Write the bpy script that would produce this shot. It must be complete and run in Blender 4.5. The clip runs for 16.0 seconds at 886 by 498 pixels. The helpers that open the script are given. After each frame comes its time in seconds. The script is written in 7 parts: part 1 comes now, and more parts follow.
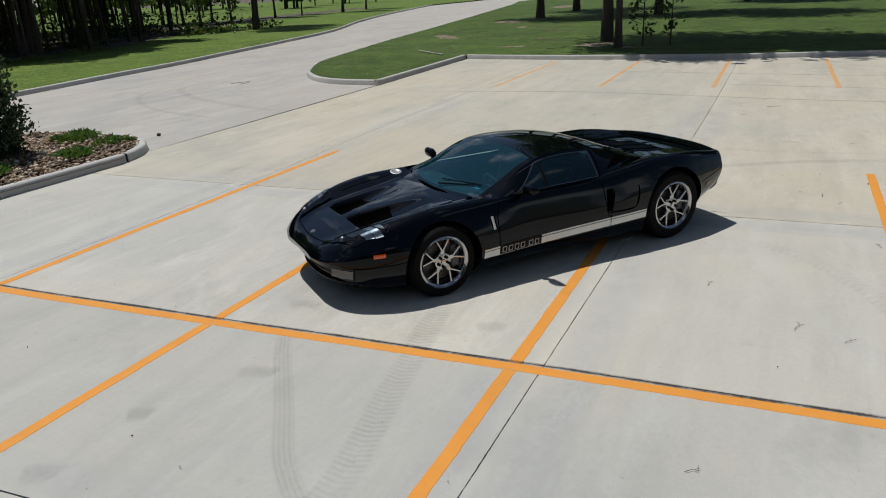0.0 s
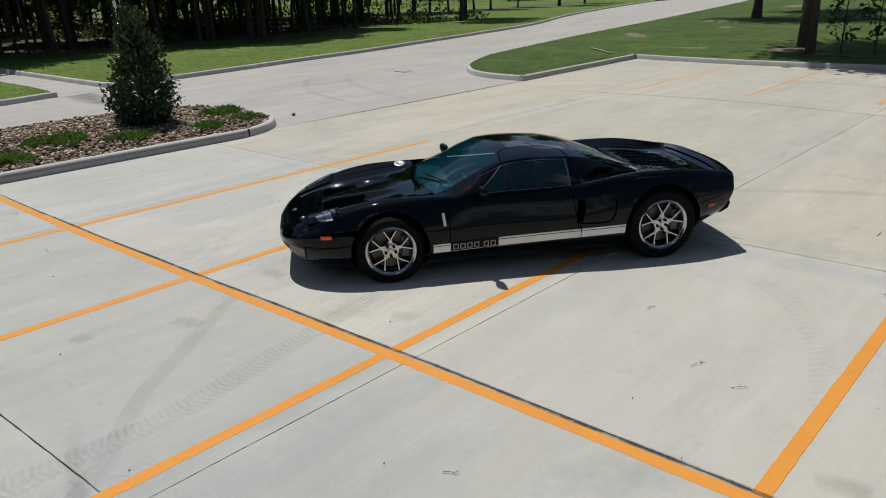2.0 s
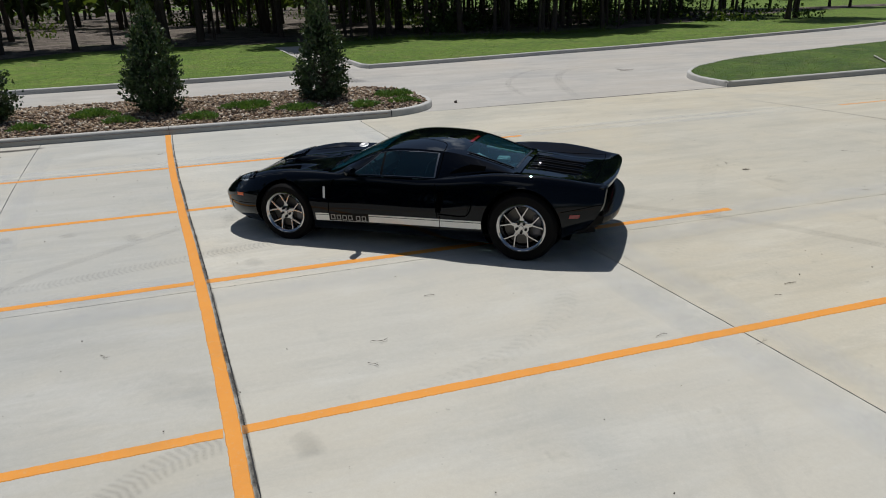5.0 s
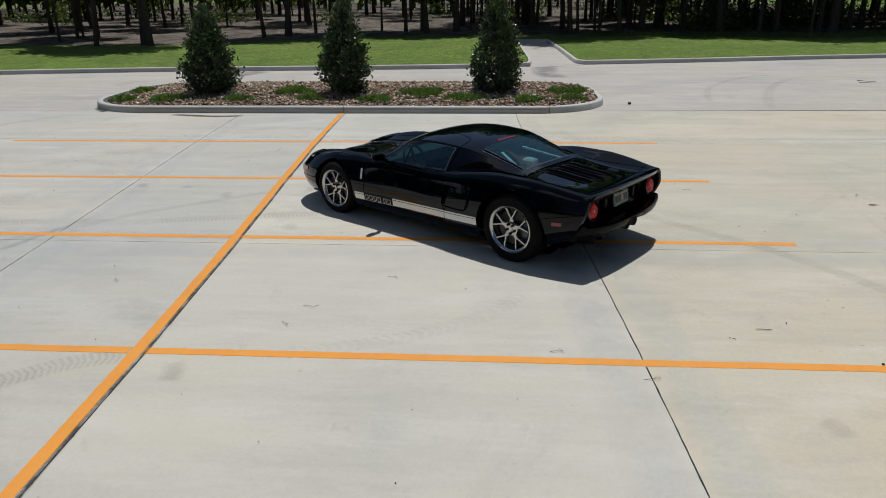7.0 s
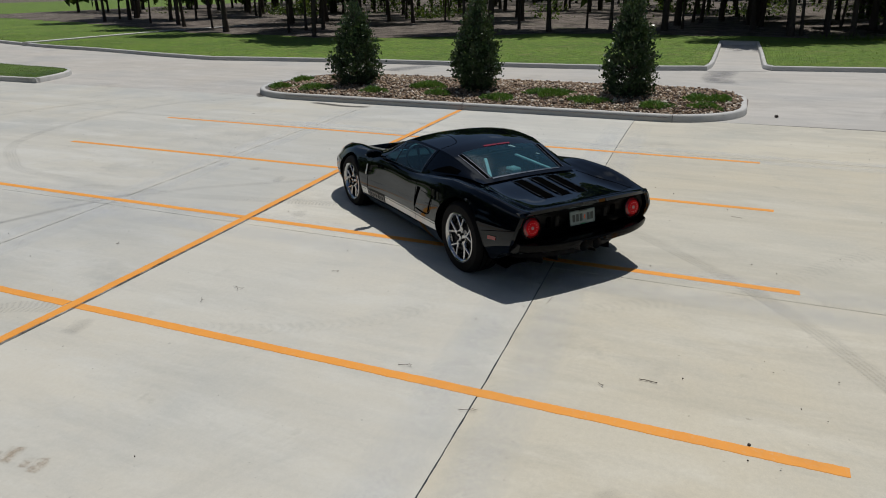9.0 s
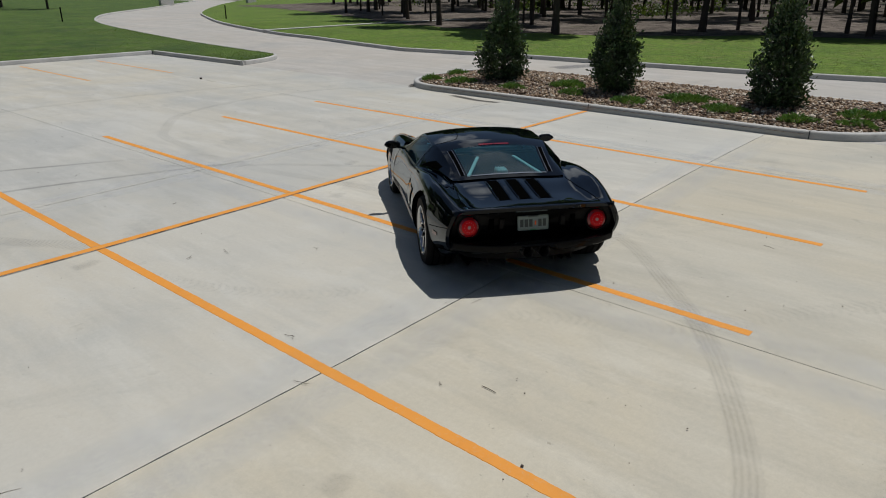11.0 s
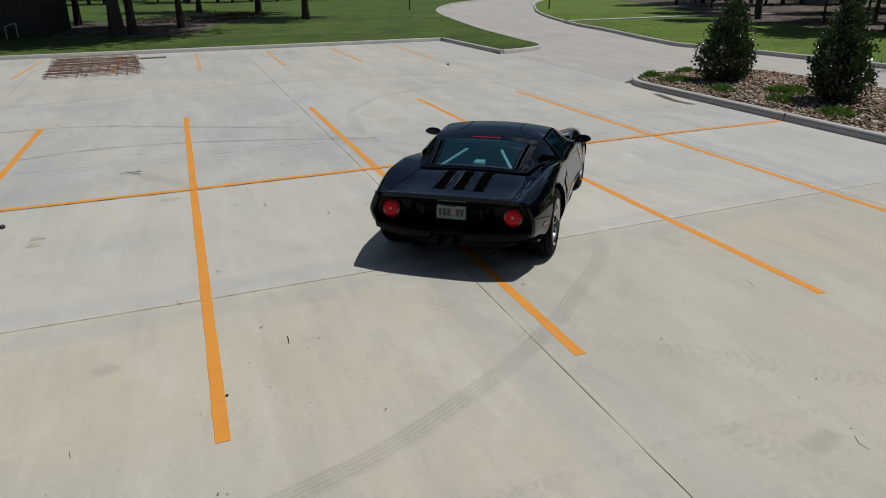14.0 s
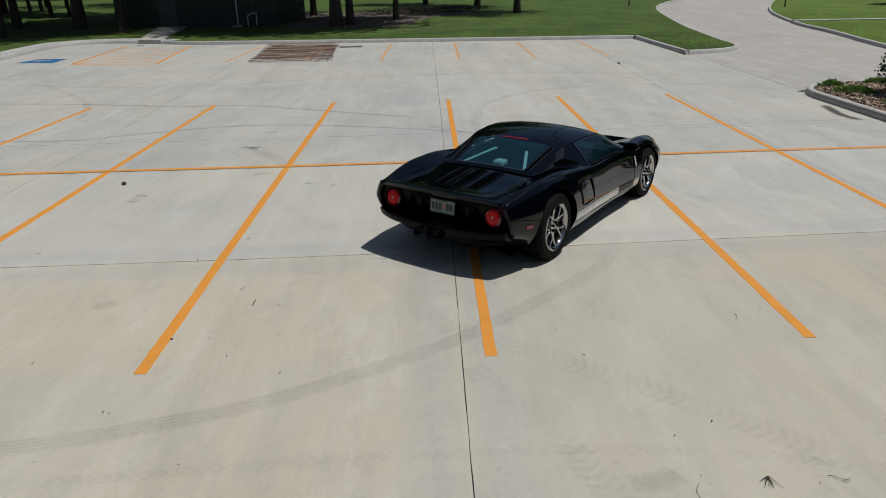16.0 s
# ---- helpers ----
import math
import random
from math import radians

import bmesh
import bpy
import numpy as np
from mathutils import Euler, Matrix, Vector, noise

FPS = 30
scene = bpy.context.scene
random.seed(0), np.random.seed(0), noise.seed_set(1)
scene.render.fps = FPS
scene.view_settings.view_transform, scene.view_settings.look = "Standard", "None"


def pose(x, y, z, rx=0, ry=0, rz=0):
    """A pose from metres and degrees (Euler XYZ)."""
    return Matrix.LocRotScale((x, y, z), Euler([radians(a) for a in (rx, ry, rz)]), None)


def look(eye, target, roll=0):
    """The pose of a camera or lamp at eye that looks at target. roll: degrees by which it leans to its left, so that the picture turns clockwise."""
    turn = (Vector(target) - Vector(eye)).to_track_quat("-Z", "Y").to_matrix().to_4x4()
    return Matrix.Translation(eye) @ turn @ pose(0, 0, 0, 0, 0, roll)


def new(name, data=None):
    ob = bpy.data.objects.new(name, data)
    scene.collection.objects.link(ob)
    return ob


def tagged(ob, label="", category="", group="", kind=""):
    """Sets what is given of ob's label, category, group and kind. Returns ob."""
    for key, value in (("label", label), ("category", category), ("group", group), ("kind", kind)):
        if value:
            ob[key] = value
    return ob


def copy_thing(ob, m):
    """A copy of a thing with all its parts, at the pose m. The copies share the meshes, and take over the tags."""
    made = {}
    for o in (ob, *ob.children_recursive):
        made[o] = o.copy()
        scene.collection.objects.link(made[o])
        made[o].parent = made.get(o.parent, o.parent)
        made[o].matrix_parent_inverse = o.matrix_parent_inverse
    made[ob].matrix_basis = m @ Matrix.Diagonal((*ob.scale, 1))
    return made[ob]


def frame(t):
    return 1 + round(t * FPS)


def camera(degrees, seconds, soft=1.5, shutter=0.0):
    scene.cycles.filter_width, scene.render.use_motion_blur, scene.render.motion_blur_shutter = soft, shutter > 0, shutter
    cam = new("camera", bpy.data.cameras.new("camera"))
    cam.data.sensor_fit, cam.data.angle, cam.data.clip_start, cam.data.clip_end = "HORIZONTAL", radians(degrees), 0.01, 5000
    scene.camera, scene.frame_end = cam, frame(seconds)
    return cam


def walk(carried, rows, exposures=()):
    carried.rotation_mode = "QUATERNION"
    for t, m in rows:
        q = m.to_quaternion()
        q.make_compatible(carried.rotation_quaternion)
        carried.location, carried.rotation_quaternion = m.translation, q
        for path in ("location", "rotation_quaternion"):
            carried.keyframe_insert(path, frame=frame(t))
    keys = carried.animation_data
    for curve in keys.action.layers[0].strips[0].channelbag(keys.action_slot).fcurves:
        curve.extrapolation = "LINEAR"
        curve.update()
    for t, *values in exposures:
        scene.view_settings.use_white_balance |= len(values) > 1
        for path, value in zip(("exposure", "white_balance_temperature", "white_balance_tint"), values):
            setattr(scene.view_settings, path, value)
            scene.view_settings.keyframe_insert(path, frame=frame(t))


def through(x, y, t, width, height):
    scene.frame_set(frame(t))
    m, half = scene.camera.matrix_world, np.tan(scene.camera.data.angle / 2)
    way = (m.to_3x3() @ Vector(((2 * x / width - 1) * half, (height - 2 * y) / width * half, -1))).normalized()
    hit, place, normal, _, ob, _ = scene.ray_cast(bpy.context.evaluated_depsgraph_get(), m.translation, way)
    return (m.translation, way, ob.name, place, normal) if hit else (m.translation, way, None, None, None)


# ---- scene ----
cam = camera(64.2, 16.0, 1.0)
METRES, BASE = 21.6, pose(1.5777, -4.2339, 2.6171, 0.1973, 0.6087, 26.121)
ROWS = [
    (0.0, 0.0, 0.0, 0.0, -0.75, -20.64, 1.99),
    (0.5, 0.0299, -0.0007, 0.0004, 4.0, -20.62, 1.79),
    (1.0, 0.0587, 0.0004, 0.0009, 7.79, -20.64, 1.64),
    (1.5, 0.0859, 0.0016, 0.0015, 11.97, -20.66, 1.41),
    (2.0, 0.1091, 0.0024, 0.0017, 17.23, -20.67, 1.21),
    (2.5, 0.1329, 0.0037, 0.0019, 21.93, -20.66, 1.15),
    (3.0, 0.1619, 0.0082, 0.002, 25.46, -20.66, 1.33),
    (5.5, 0.3408, 0.1063, 0.0046, 51.09, -20.74, 0.86),
    (6.0, 0.3623, 0.1314, 0.0052, 56.77, -20.81, 0.67),
    (6.5, 0.3795, 0.1552, 0.0061, 62.39, -20.88, 0.54),
    (7.0, 0.3943, 0.1796, 0.0065, 68.06, -20.93, 0.54),
    (7.5, 0.4059, 0.2061, 0.0067, 72.98, -20.95, 0.59),
    (8.0, 0.4134, 0.2373, 0.007, 77.49, -20.98, 0.72),
    (10.5, 0.4137, 0.3991, 0.0078, 101.74, -21.13, 0.43),
    (11.0, 0.4134, 0.4253, 0.0082, 106.25, -21.16, 0.51),
    (11.5, 0.4108, 0.4525, 0.0082, 111.04, -21.2, 0.75),
    (12.0, 0.4045, 0.4822, 0.0081, 115.69, -21.2, 0.95),
    (12.5, 0.3942, 0.5127, 0.0085, 120.07, -21.29, 1.11),
    (13.0, 0.3803, 0.5425, 0.0092, 124.41, -21.37, 1.21),
    (13.5, 0.3632, 0.5691, 0.0094, 129.05, -21.42, 1.24),
    (14.0, 0.3441, 0.5937, 0.0101, 134.19, -21.45, 1.24),
    (14.5, 0.3248, 0.6147, 0.0108, 138.57, -21.45, 1.27),
    (15.0, 0.3051, 0.6345, 0.0115, 143.27, -21.46, 1.18),
    (15.5, 0.2868, 0.6513, 0.0118, 148.0, -21.47, 1.2),
    (16.0, 0.2665, 0.6666, 0.0117, 152.82, -21.5, 1.3),
]
walk(cam, [(t, BASE @ pose(METRES * x, METRES * y, METRES * z, 90 + pitch, roll, yaw)) for t, x, y, z, yaw, pitch, roll in ROWS], [(0, -0.17), (2, -0.13), (3.2, -0.12), (6, -0.15), (8, -0.16), (10.5, -0.25), (12.5, -0.33), (16, -0.36)])

# ---- light ----
world = bpy.data.worlds.new("world")
scene.world = world
world.use_nodes = True
SUN_WAY = Vector((-0.272, 0.05, 0.85)).normalized()
sky = world.node_tree.nodes.new("ShaderNodeTexSky")
sky.sky_type, sky.sun_disc = "NISHITA", False
sky.sun_elevation = math.asin(SUN_WAY.z)
sky.sun_rotation = math.atan2(SUN_WAY.x, SUN_WAY.y)
sky.air_density, sky.dust_density, sky.ozone_density = 1.0, 0.8, 1.6
# fair-weather clouds over the whole sky
cloud = world.node_tree.nodes.new("ShaderNodeTexNoise")
cloud.inputs["Scale"].default_value, cloud.inputs["Detail"].default_value, cloud.inputs["Roughness"].default_value = 3.2, 7.0, 0.58
shape = world.node_tree.nodes.new("ShaderNodeValToRGB")
shape.color_ramp.elements[0].position, shape.color_ramp.elements[1].position = 0.57, 0.68
white = world.node_tree.nodes.new("ShaderNodeMix")
white.data_type = "RGBA"
white.inputs[7].default_value = (16.0, 16.6, 17.4, 1)
world.node_tree.links.new(cloud.outputs["Fac"], shape.inputs[0])
world.node_tree.links.new(shape.outputs[0], white.inputs[0])
world.node_tree.links.new(sky.outputs[0], white.inputs[6])
world.node_tree.links.new(white.outputs[2], world.node_tree.nodes["Background"].inputs[0])
world.node_tree.nodes["Background"].inputs[1].default_value = 0.052
lamp = bpy.data.lights.new("sun", "SUN")
lamp.energy, lamp.angle, lamp.color = 3.78, radians(0.53), (1.0, 0.975, 0.935)
sun = new("sun", lamp)
sun.matrix_world = look(SUN_WAY * 60, (0, 0, 0))


# ---- materials ----
class Nodes:
    """A small helper that wires up one procedural material."""

    def __init__(self, name, rough=0.6, metal=0.0):
        self.m = bpy.data.materials.new(name)
        self.m.use_nodes = True
        self.t = self.m.node_tree
        self.bsdf = self.t.nodes["Principled BSDF"]
        self.out = self.t.nodes["Material Output"]
        self.bsdf.inputs["Roughness"].default_value = rough
        self.bsdf.inputs["Metallic"].default_value = metal
        self.pos = self.t.nodes.new("ShaderNodeNewGeometry").outputs["Position"]

    def link(self, a, b):
        self.t.links.new(a, b)

    def noise(self, scale, detail=4.0, rough=0.55, stretch=None, at=None, distort=0.0):
        n = self.t.nodes.new("ShaderNodeTexNoise")
        n.inputs["Scale"].default_value, n.inputs["Detail"].default_value = scale, detail
        n.inputs["Roughness"].default_value, n.inputs["Distortion"].default_value = rough, distort
        source = at or self.pos
        if stretch:
            p = self.t.nodes.new("ShaderNodeMapping")
            p.inputs["Scale"].default_value = stretch[:3]
            if len(stretch) > 3:
                p.inputs["Rotation"].default_value = (0, 0, radians(stretch[3]))
            self.link(source, p.inputs["Vector"])
            source = p.outputs[0]
        self.link(source, n.inputs["Vector"])
        return n.outputs["Fac"]

    def ramp(self, fac, *stops):
        r = self.t.nodes.new("ShaderNodeValToRGB")
        e = r.color_ramp.elements
        while len(e) < len(stops):
            e.new(0.5)
        for k, (p, c) in zip(e, stops):
            k.position = p
            k.color = (c, c, c, 1) if isinstance(c, (int, float)) else (*c, 1)
        self.link(fac, r.inputs[0])
        return r.outputs[0]

    def mix(self, fac, a, b, mode="MIX"):
        n = self.t.nodes.new("ShaderNodeMix")
        n.data_type, n.blend_type = "RGBA", mode
        for value, socket in ((fac, n.inputs[0]), (a, n.inputs[6]), (b, n.inputs[7])):
            if isinstance(value, (int, float)):
                socket.default_value = value
            elif isinstance(value, tuple):
                socket.default_value = (*value, 1)
            else:
                self.link(value, socket)
        return n.outputs[2]

    def math(self, op, a, b=0.0):
        n = self.t.nodes.new("ShaderNodeMath")
        n.operation = op
        for value, socket in ((a, n.inputs[0]), (b, n.inputs[1])):
            if isinstance(value, (int, float)):
                socket.default_value = value
            else:
                self.link(value, socket)
        return n.outputs[0]

    def random(self, island=False):
        if island:
            return self.t.nodes.new("ShaderNodeNewGeometry").outputs["Random Per Island"]
        return self.t.nodes.new("ShaderNodeObjectInfo").outputs["Random"]

    def colour(self, c):
        if isinstance(c, tuple):
            self.bsdf.inputs["Base Color"].default_value = (*c, 1)
        else:
            self.link(c, self.bsdf.inputs["Base Color"])
        return self

    def rough(self, r):
        self.link(r, self.bsdf.inputs["Roughness"])
        return self

    def bump(self, height, strength=0.3, distance=0.01):
        n = self.t.nodes.new("ShaderNodeBump")
        n.inputs["Strength"].default_value, n.inputs["Distance"].default_value = strength, distance
        self.link(height, n.inputs["Height"])
        self.link(n.outputs[0], self.bsdf.inputs["Normal"])
        return self


def plain(name, c, rough=0.5, metal=0.0, coat=0.0, vary=0.12, scale=14.0, spec=0.5):
    """A simple surface with a little uneven tone."""
    k = Nodes(name, rough, metal)
    n = k.noise(scale, 5)
    k.colour(k.mix(n, tuple(v * (1 - vary) for v in c), tuple(min(1, v * (1 + vary)) for v in c)))
    k.bsdf.inputs["Coat Weight"].default_value = coat
    k.bsdf.inputs["Coat Roughness"].default_value = 0.03
    k.bsdf.inputs["Specular IOR Level"].default_value = spec
    return k.m


def concrete_material(name, light, warm, tint=0.0):
    k = Nodes(name, 0.85)
    cloud = k.ramp(k.noise(0.13, 6, 0.62, distort=0.8), (0.36, 0.0), (0.64, 1.0))
    base = k.mix(cloud, warm, light)
    grey = k.ramp(k.noise(0.31, 7, 0.66, distort=0.5), (0.46, 0.0), (0.68, 1.0))
    base = k.mix(k.math("MULTIPLY", grey, 0.65), base, tuple(v * f for v, f in zip(light, (0.765, 0.81, 0.87))))
    for turn, amount in ((70, 0.40), (12, 0.34)):
        streak = k.ramp(k.noise(0.42, 7, 0.68, (1.0, 0.13, 1, turn), distort=0.5), (0.50, 0.0), (0.72, 1.0))
        base = k.mix(k.math("MULTIPLY", streak, amount), base, tuple(min(0.8, v * 1.28) for v in light))
    for size, squash, lo, amount, tone in ((1.5, 0.35, 0.50, 0.75, 1.20), (2.6, 0.28, 0.53, 0.52, 0.78), (5.5, 0.30, 0.54, 0.50, 1.20)):
        patch = k.ramp(k.noise(size, 7, 0.68, (1.0, squash, 1), distort=0.3), (lo, 0.0), (lo + 0.2, 1.0))
        base = k.mix(k.math("MULTIPLY", patch, amount), base, tuple(min(0.8, v * tone) for v in light))
    brushed = k.ramp(k.noise(1.6, 8, 0.72, (1.0, 0.10, 1, 4)), (0.48, 0.0), (0.75, 1.0))
    base = k.mix(k.math("MULTIPLY", brushed, 0.42), base, tuple(v * 0.66 for v in light))
    blot = k.ramp(k.noise(0.75, 8, 0.7, distort=0.6), (0.56, 0.0), (0.76, 1.0))
    base = k.mix(k.math("MULTIPLY", blot, 0.5), base, tuple(v * 0.60 for v in light))
    spot = k.ramp(k.noise(3.2, 4, 0.55), (0.68, 0.0), (0.76, 1.0))
    base = k.mix(k.math("MULTIPLY", spot, 0.38), base, tuple(v * 0.52 for v in warm))
    speck = k.ramp(k.noise(17.0, 2, 0.5), (0.735, 0.0), (0.77, 1.0))
    base = k.mix(k.math("MULTIPLY", speck, 0.45), base, tuple(v * 0.35 for v in warm))
    fine = k.noise(95.0, 4, 0.7)
    base = k.mix(0.09, base, k.ramp(fine, (0.3, 0.22), (0.7, 0.78)), "OVERLAY")
    base = k.mix(0.10, base, k.ramp(k.noise(24.0, 6, 0.75), (0.3, 0.2), (0.7, 0.8)), "OVERLAY")
    if tint:
        r = k.random()
        base = k.mix(k.math("MULTIPLY", r, tint), base, tuple(v * f for v, f in zip(light, (0.80, 0.83, 0.87))))
    k.colour(base)
    k.bump(k.noise(160.0, 3, 0.6, (1, 0.25, 1)), 0.05, 0.003)
    return k.m


CONCRETE = concrete_material("concrete", (0.483, 0.474, 0.430), (0.538, 0.500, 0.413), 0.40)
ROAD = concrete_material("road_concrete", (0.400, 0.386, 0.360), (0.418, 0.387, 0.342))
CONCRETE_WEST = concrete_material("grey_concrete", (0.438, 0.436, 0.408), (0.486, 0.456, 0.378), 0.30)
CONCRETE_EAST = concrete_material("warm_concrete", (0.455, 0.434, 0.370), (0.500, 0.452, 0.346), 0.20)
KERB = concrete_material("kerb_concrete", (0.46, 0.455, 0.44), (0.42, 0.41, 0.385))
JOINT = plain("joint_sealant", (0.030, 0.034, 0.044), 0.9, spec=0.1)


def paint_material(name="orange_road_paint", faded=0.55):
    k = Nodes(name, 0.7)
    base = k.mix(k.noise(3.0, 6, 0.65), (0.66, 0.240, 0.024), (0.74, 0.318, 0.042))
    worn = k.ramp(k.noise(26.0, 7, 0.8), (0.55 - 0.3 * (faded - 0.55), 0.0), (0.72, 1.0))
    base = k.mix(max(0, 1.2 * (faded - 0.55)), base, (0.52, 0.42, 0.28))
    base = k.mix(k.math("MULTIPLY", worn, faded), base, (0.50, 0.40, 0.27))
    grime = k.ramp(k.noise(1.1, 7, 0.7), (0.50, 0.0), (0.72, 0.40))
    base = k.mix(grime, base, (0.42, 0.21, 0.05))
    k.colour(base)
    return k.bump(k.noise(140.0, 3), 0.2, 0.003).m


PAINT = paint_material()
PAINT_OLD = paint_material("faded_road_paint", 0.85)


def faint_material(name, c, amount, stretch=None, stripes=0, patch=(1.3, 0.26, 0.60), lugs=0.0):
    """A thin film of dirt that lets the ground show through."""
    k = Nodes(name, 0.85)
    k.colour(c)
    clear = k.t.nodes.new("ShaderNodeBsdfTransparent")
    blend = k.t.nodes.new("ShaderNodeMixShader")
    edge = k.t.nodes.new("ShaderNodeTexCoord").outputs["UV"]
    split = k.t.nodes.new("ShaderNodeSeparateXYZ")
    k.link(edge, split.inputs[0])
    u = split.outputs[0]
    soft = k.math("MULTIPLY", k.math("MULTIPLY", u, k.math("SUBTRACT", 1.0, u)), 4.0)
    ends = k.math("MULTIPLY", split.outputs[1], k.math("SUBTRACT", 1.0, split.outputs[1]))
    soft = k.math("MULTIPLY", soft, k.math("MINIMUM", k.math("MULTIPLY", ends, 9.0), 1.0))
    if stripes:
        wave = k.math("SINE", k.math("MULTIPLY", u, 6.283 * stripes))
        soft = k.math("MULTIPLY", k.math("MINIMUM", k.math("MULTIPLY", soft, 2.0), 1.0), k.math("ADD", 0.68, k.math("MULTIPLY", wave, 0.32)))
    if lugs:
        run = k.t.nodes.new("ShaderNodeUVMap")
        run.uv_map = "run"
        along = k.t.nodes.new("ShaderNodeSeparateXYZ")
        k.link(run.outputs[0], along.inputs[0])
        lean_in = k.math("MULTIPLY", k.math("ABSOLUTE", k.math("SUBTRACT", u, 0.5)), 9.0)
        bars = k.math("SINE", k.math("ADD", k.math("MULTIPLY", along.outputs[1], 6.283 / lugs), lean_in))
        soft = k.math("MULTIPLY", k.math("MINIMUM", k.math("MULTIPLY", soft, 2.5), 1.0), k.math("ADD", 0.55, k.math("MULTIPLY", bars, 0.45)))
    broken = k.ramp(k.noise(patch[0], 6, 0.7), (patch[1], 0.15), (patch[2], 1.0))
    tread = k.ramp(k.noise(38.0, 3, 0.6, stretch), (0.3, 0.6), (0.6, 1.0))
    k.link(k.math("MULTIPLY", k.math("MULTIPLY", k.math("MULTIPLY", soft, broken), tread), amount), blend.inputs[0])
    k.link(clear.outputs[0], blend.inputs[1])
    k.link(k.bsdf.outputs[0], blend.inputs[2])
    k.link(blend.outputs[0], k.out.inputs[0])
    return k.m


RUBBER_MARK = faint_material("rubber_dust", (0.14, 0.135, 0.13), 0.15, stripes=5)
FAINT_MARK = faint_material("faint_rubber_dust", (0.14, 0.135, 0.13), 0.085, lugs=0.085, patch=(2.4, 0.36, 0.62))
TREAD_MARK = faint_material("tread_print", (0.13, 0.125, 0.12), 0.17, lugs=0.05)
BARE_EARTH = faint_material("bare_earth", (0.15, 0.125, 0.07), 0.85, patch=(3.6, 0.42, 0.62))
WET_FILM = faint_material("wet_film", (0.15, 0.16, 0.175), 0.55, patch=(0.9, 0.3, 0.6))
THIN_MARK = faint_material("rubber_line", (0.10, 0.10, 0.105), 0.30)
OIL_MARK = faint_material("oil_dust", (0.14, 0.135, 0.13), 0.17)
PALE_FILM = faint_material("pale_grey_film", (0.60, 0.62, 0.64), 0.26)
RUST_MARK = faint_material("rust_film", (0.30, 0.19, 0.09), 0.42, patch=(16.0, 0.42, 0.62))
JOINT_FILLER = faint_material("joint_filler", (0.045, 0.043, 0.04), 1.05, patch=(3.2, 0.34, 0.62))
DAMP = faint_material("damp_stain", (0.06, 0.055, 0.05), 0.95)


def grass_material(name, a, b, dry):
    k = Nodes(name, 0.9)
    base = k.mix(k.ramp(k.noise(0.30, 6, 0.65), (0.38, 0.0), (0.62, 1.0)), a, b)
    base = k.mix(k.ramp(k.noise(1.3, 6, 0.7), (0.50, 0.0), (0.72, 0.85)), base, dry)
    bare = k.ramp(k.noise(0.42, 7, 0.72, distort=0.4), (0.60, 0.0), (0.74, 0.8))
    base = k.mix(bare, base, tuple(v * f for v, f in zip(dry, (1.15, 0.95, 1.4))))
    base = k.mix(0.6, base, k.ramp(k.noise(4.5, 7, 0.75), (0.36, 0.12), (0.64, 0.88)), "OVERLAY")
    base = k.mix(0.75, base, k.ramp(k.noise(28.0, 6, 0.75), (0.3, 0.18), (0.7, 0.85)), "OVERLAY")
    k.colour(base)
    return k.bump(k.noise(40.0, 5, 0.8), 0.5, 0.04).m


LAWN = grass_material("lawn_grass", (0.027, 0.066, 0.004), (0.060, 0.112, 0.008), (0.105, 0.125, 0.030))
# brighter lawn copy: grass lit towards the viewer, put into the colour
LAWN_BRIGHT = grass_material("brightened_lawn_grass", (0.066, 0.126, 0.008), (0.100, 0.170, 0.013), (0.145, 0.165, 0.038))


def litter_material():
    k = Nodes("leaf_litter", 0.95)
    # pale and dark patches: partly leaves and humus, partly sun dapple painted in
    base = k.mix(k.ramp(k.noise(0.75, 8, 0.7), (0.40, 0.0), (0.60, 1.0)), (0.042, 0.032, 0.025), (0.165, 0.137, 0.115))
    base = k.mix(k.ramp(k.noise(2.6, 6, 0.7, (1, 0.6, 1)), (0.54, 0.0), (0.66, 0.8)), base, (0.26, 0.225, 0.195))
    base = k.mix(k.ramp(k.noise(0.22, 4, 0.6), (0.58, 0.0), (0.70, 0.7)), base, (0.075, 0.085, 0.035))
    base = k.mix(0.6, base, k.ramp(k.noise(18.0, 6, 0.8), (0.35, 0.1), (0.65, 0.9)), "OVERLAY")
    k.colour(base)
    return k.bump(k.noise(25.0, 5, 0.8), 0.8, 0.06).m


LITTER = litter_material()


def bark_material():
    k = Nodes("pine_bark", 0.95)
    ridge = k.noise(9.0, 5, 0.7, (1, 1, 0.16))
    k.colour(k.mix(ridge, (0.024, 0.019, 0.016), (0.10, 0.078, 0.062)))
    return k.bump(ridge, 0.9, 0.05).m


BARK = bark_material()


def leaf_material(name, a, b, rough=0.45, through=0.25):
    k = Nodes(name, rough)
    c = k.mix(k.random(True), a, b)
    k.colour(c)
    back = k.t.nodes.new("ShaderNodeBsdfTranslucent")
    k.link(k.mix(0.5, c, (0.25, 0.35, 0.03)), back.inputs[0])
    blend = k.t.nodes.new("ShaderNodeMixShader")
    blend.inputs[0].default_value = through
    k.link(k.bsdf.outputs[0], blend.inputs[1])
    k.link(back.outputs[0], blend.inputs[2])
    k.link(blend.outputs[0], k.out.inputs[0])
    return k.m


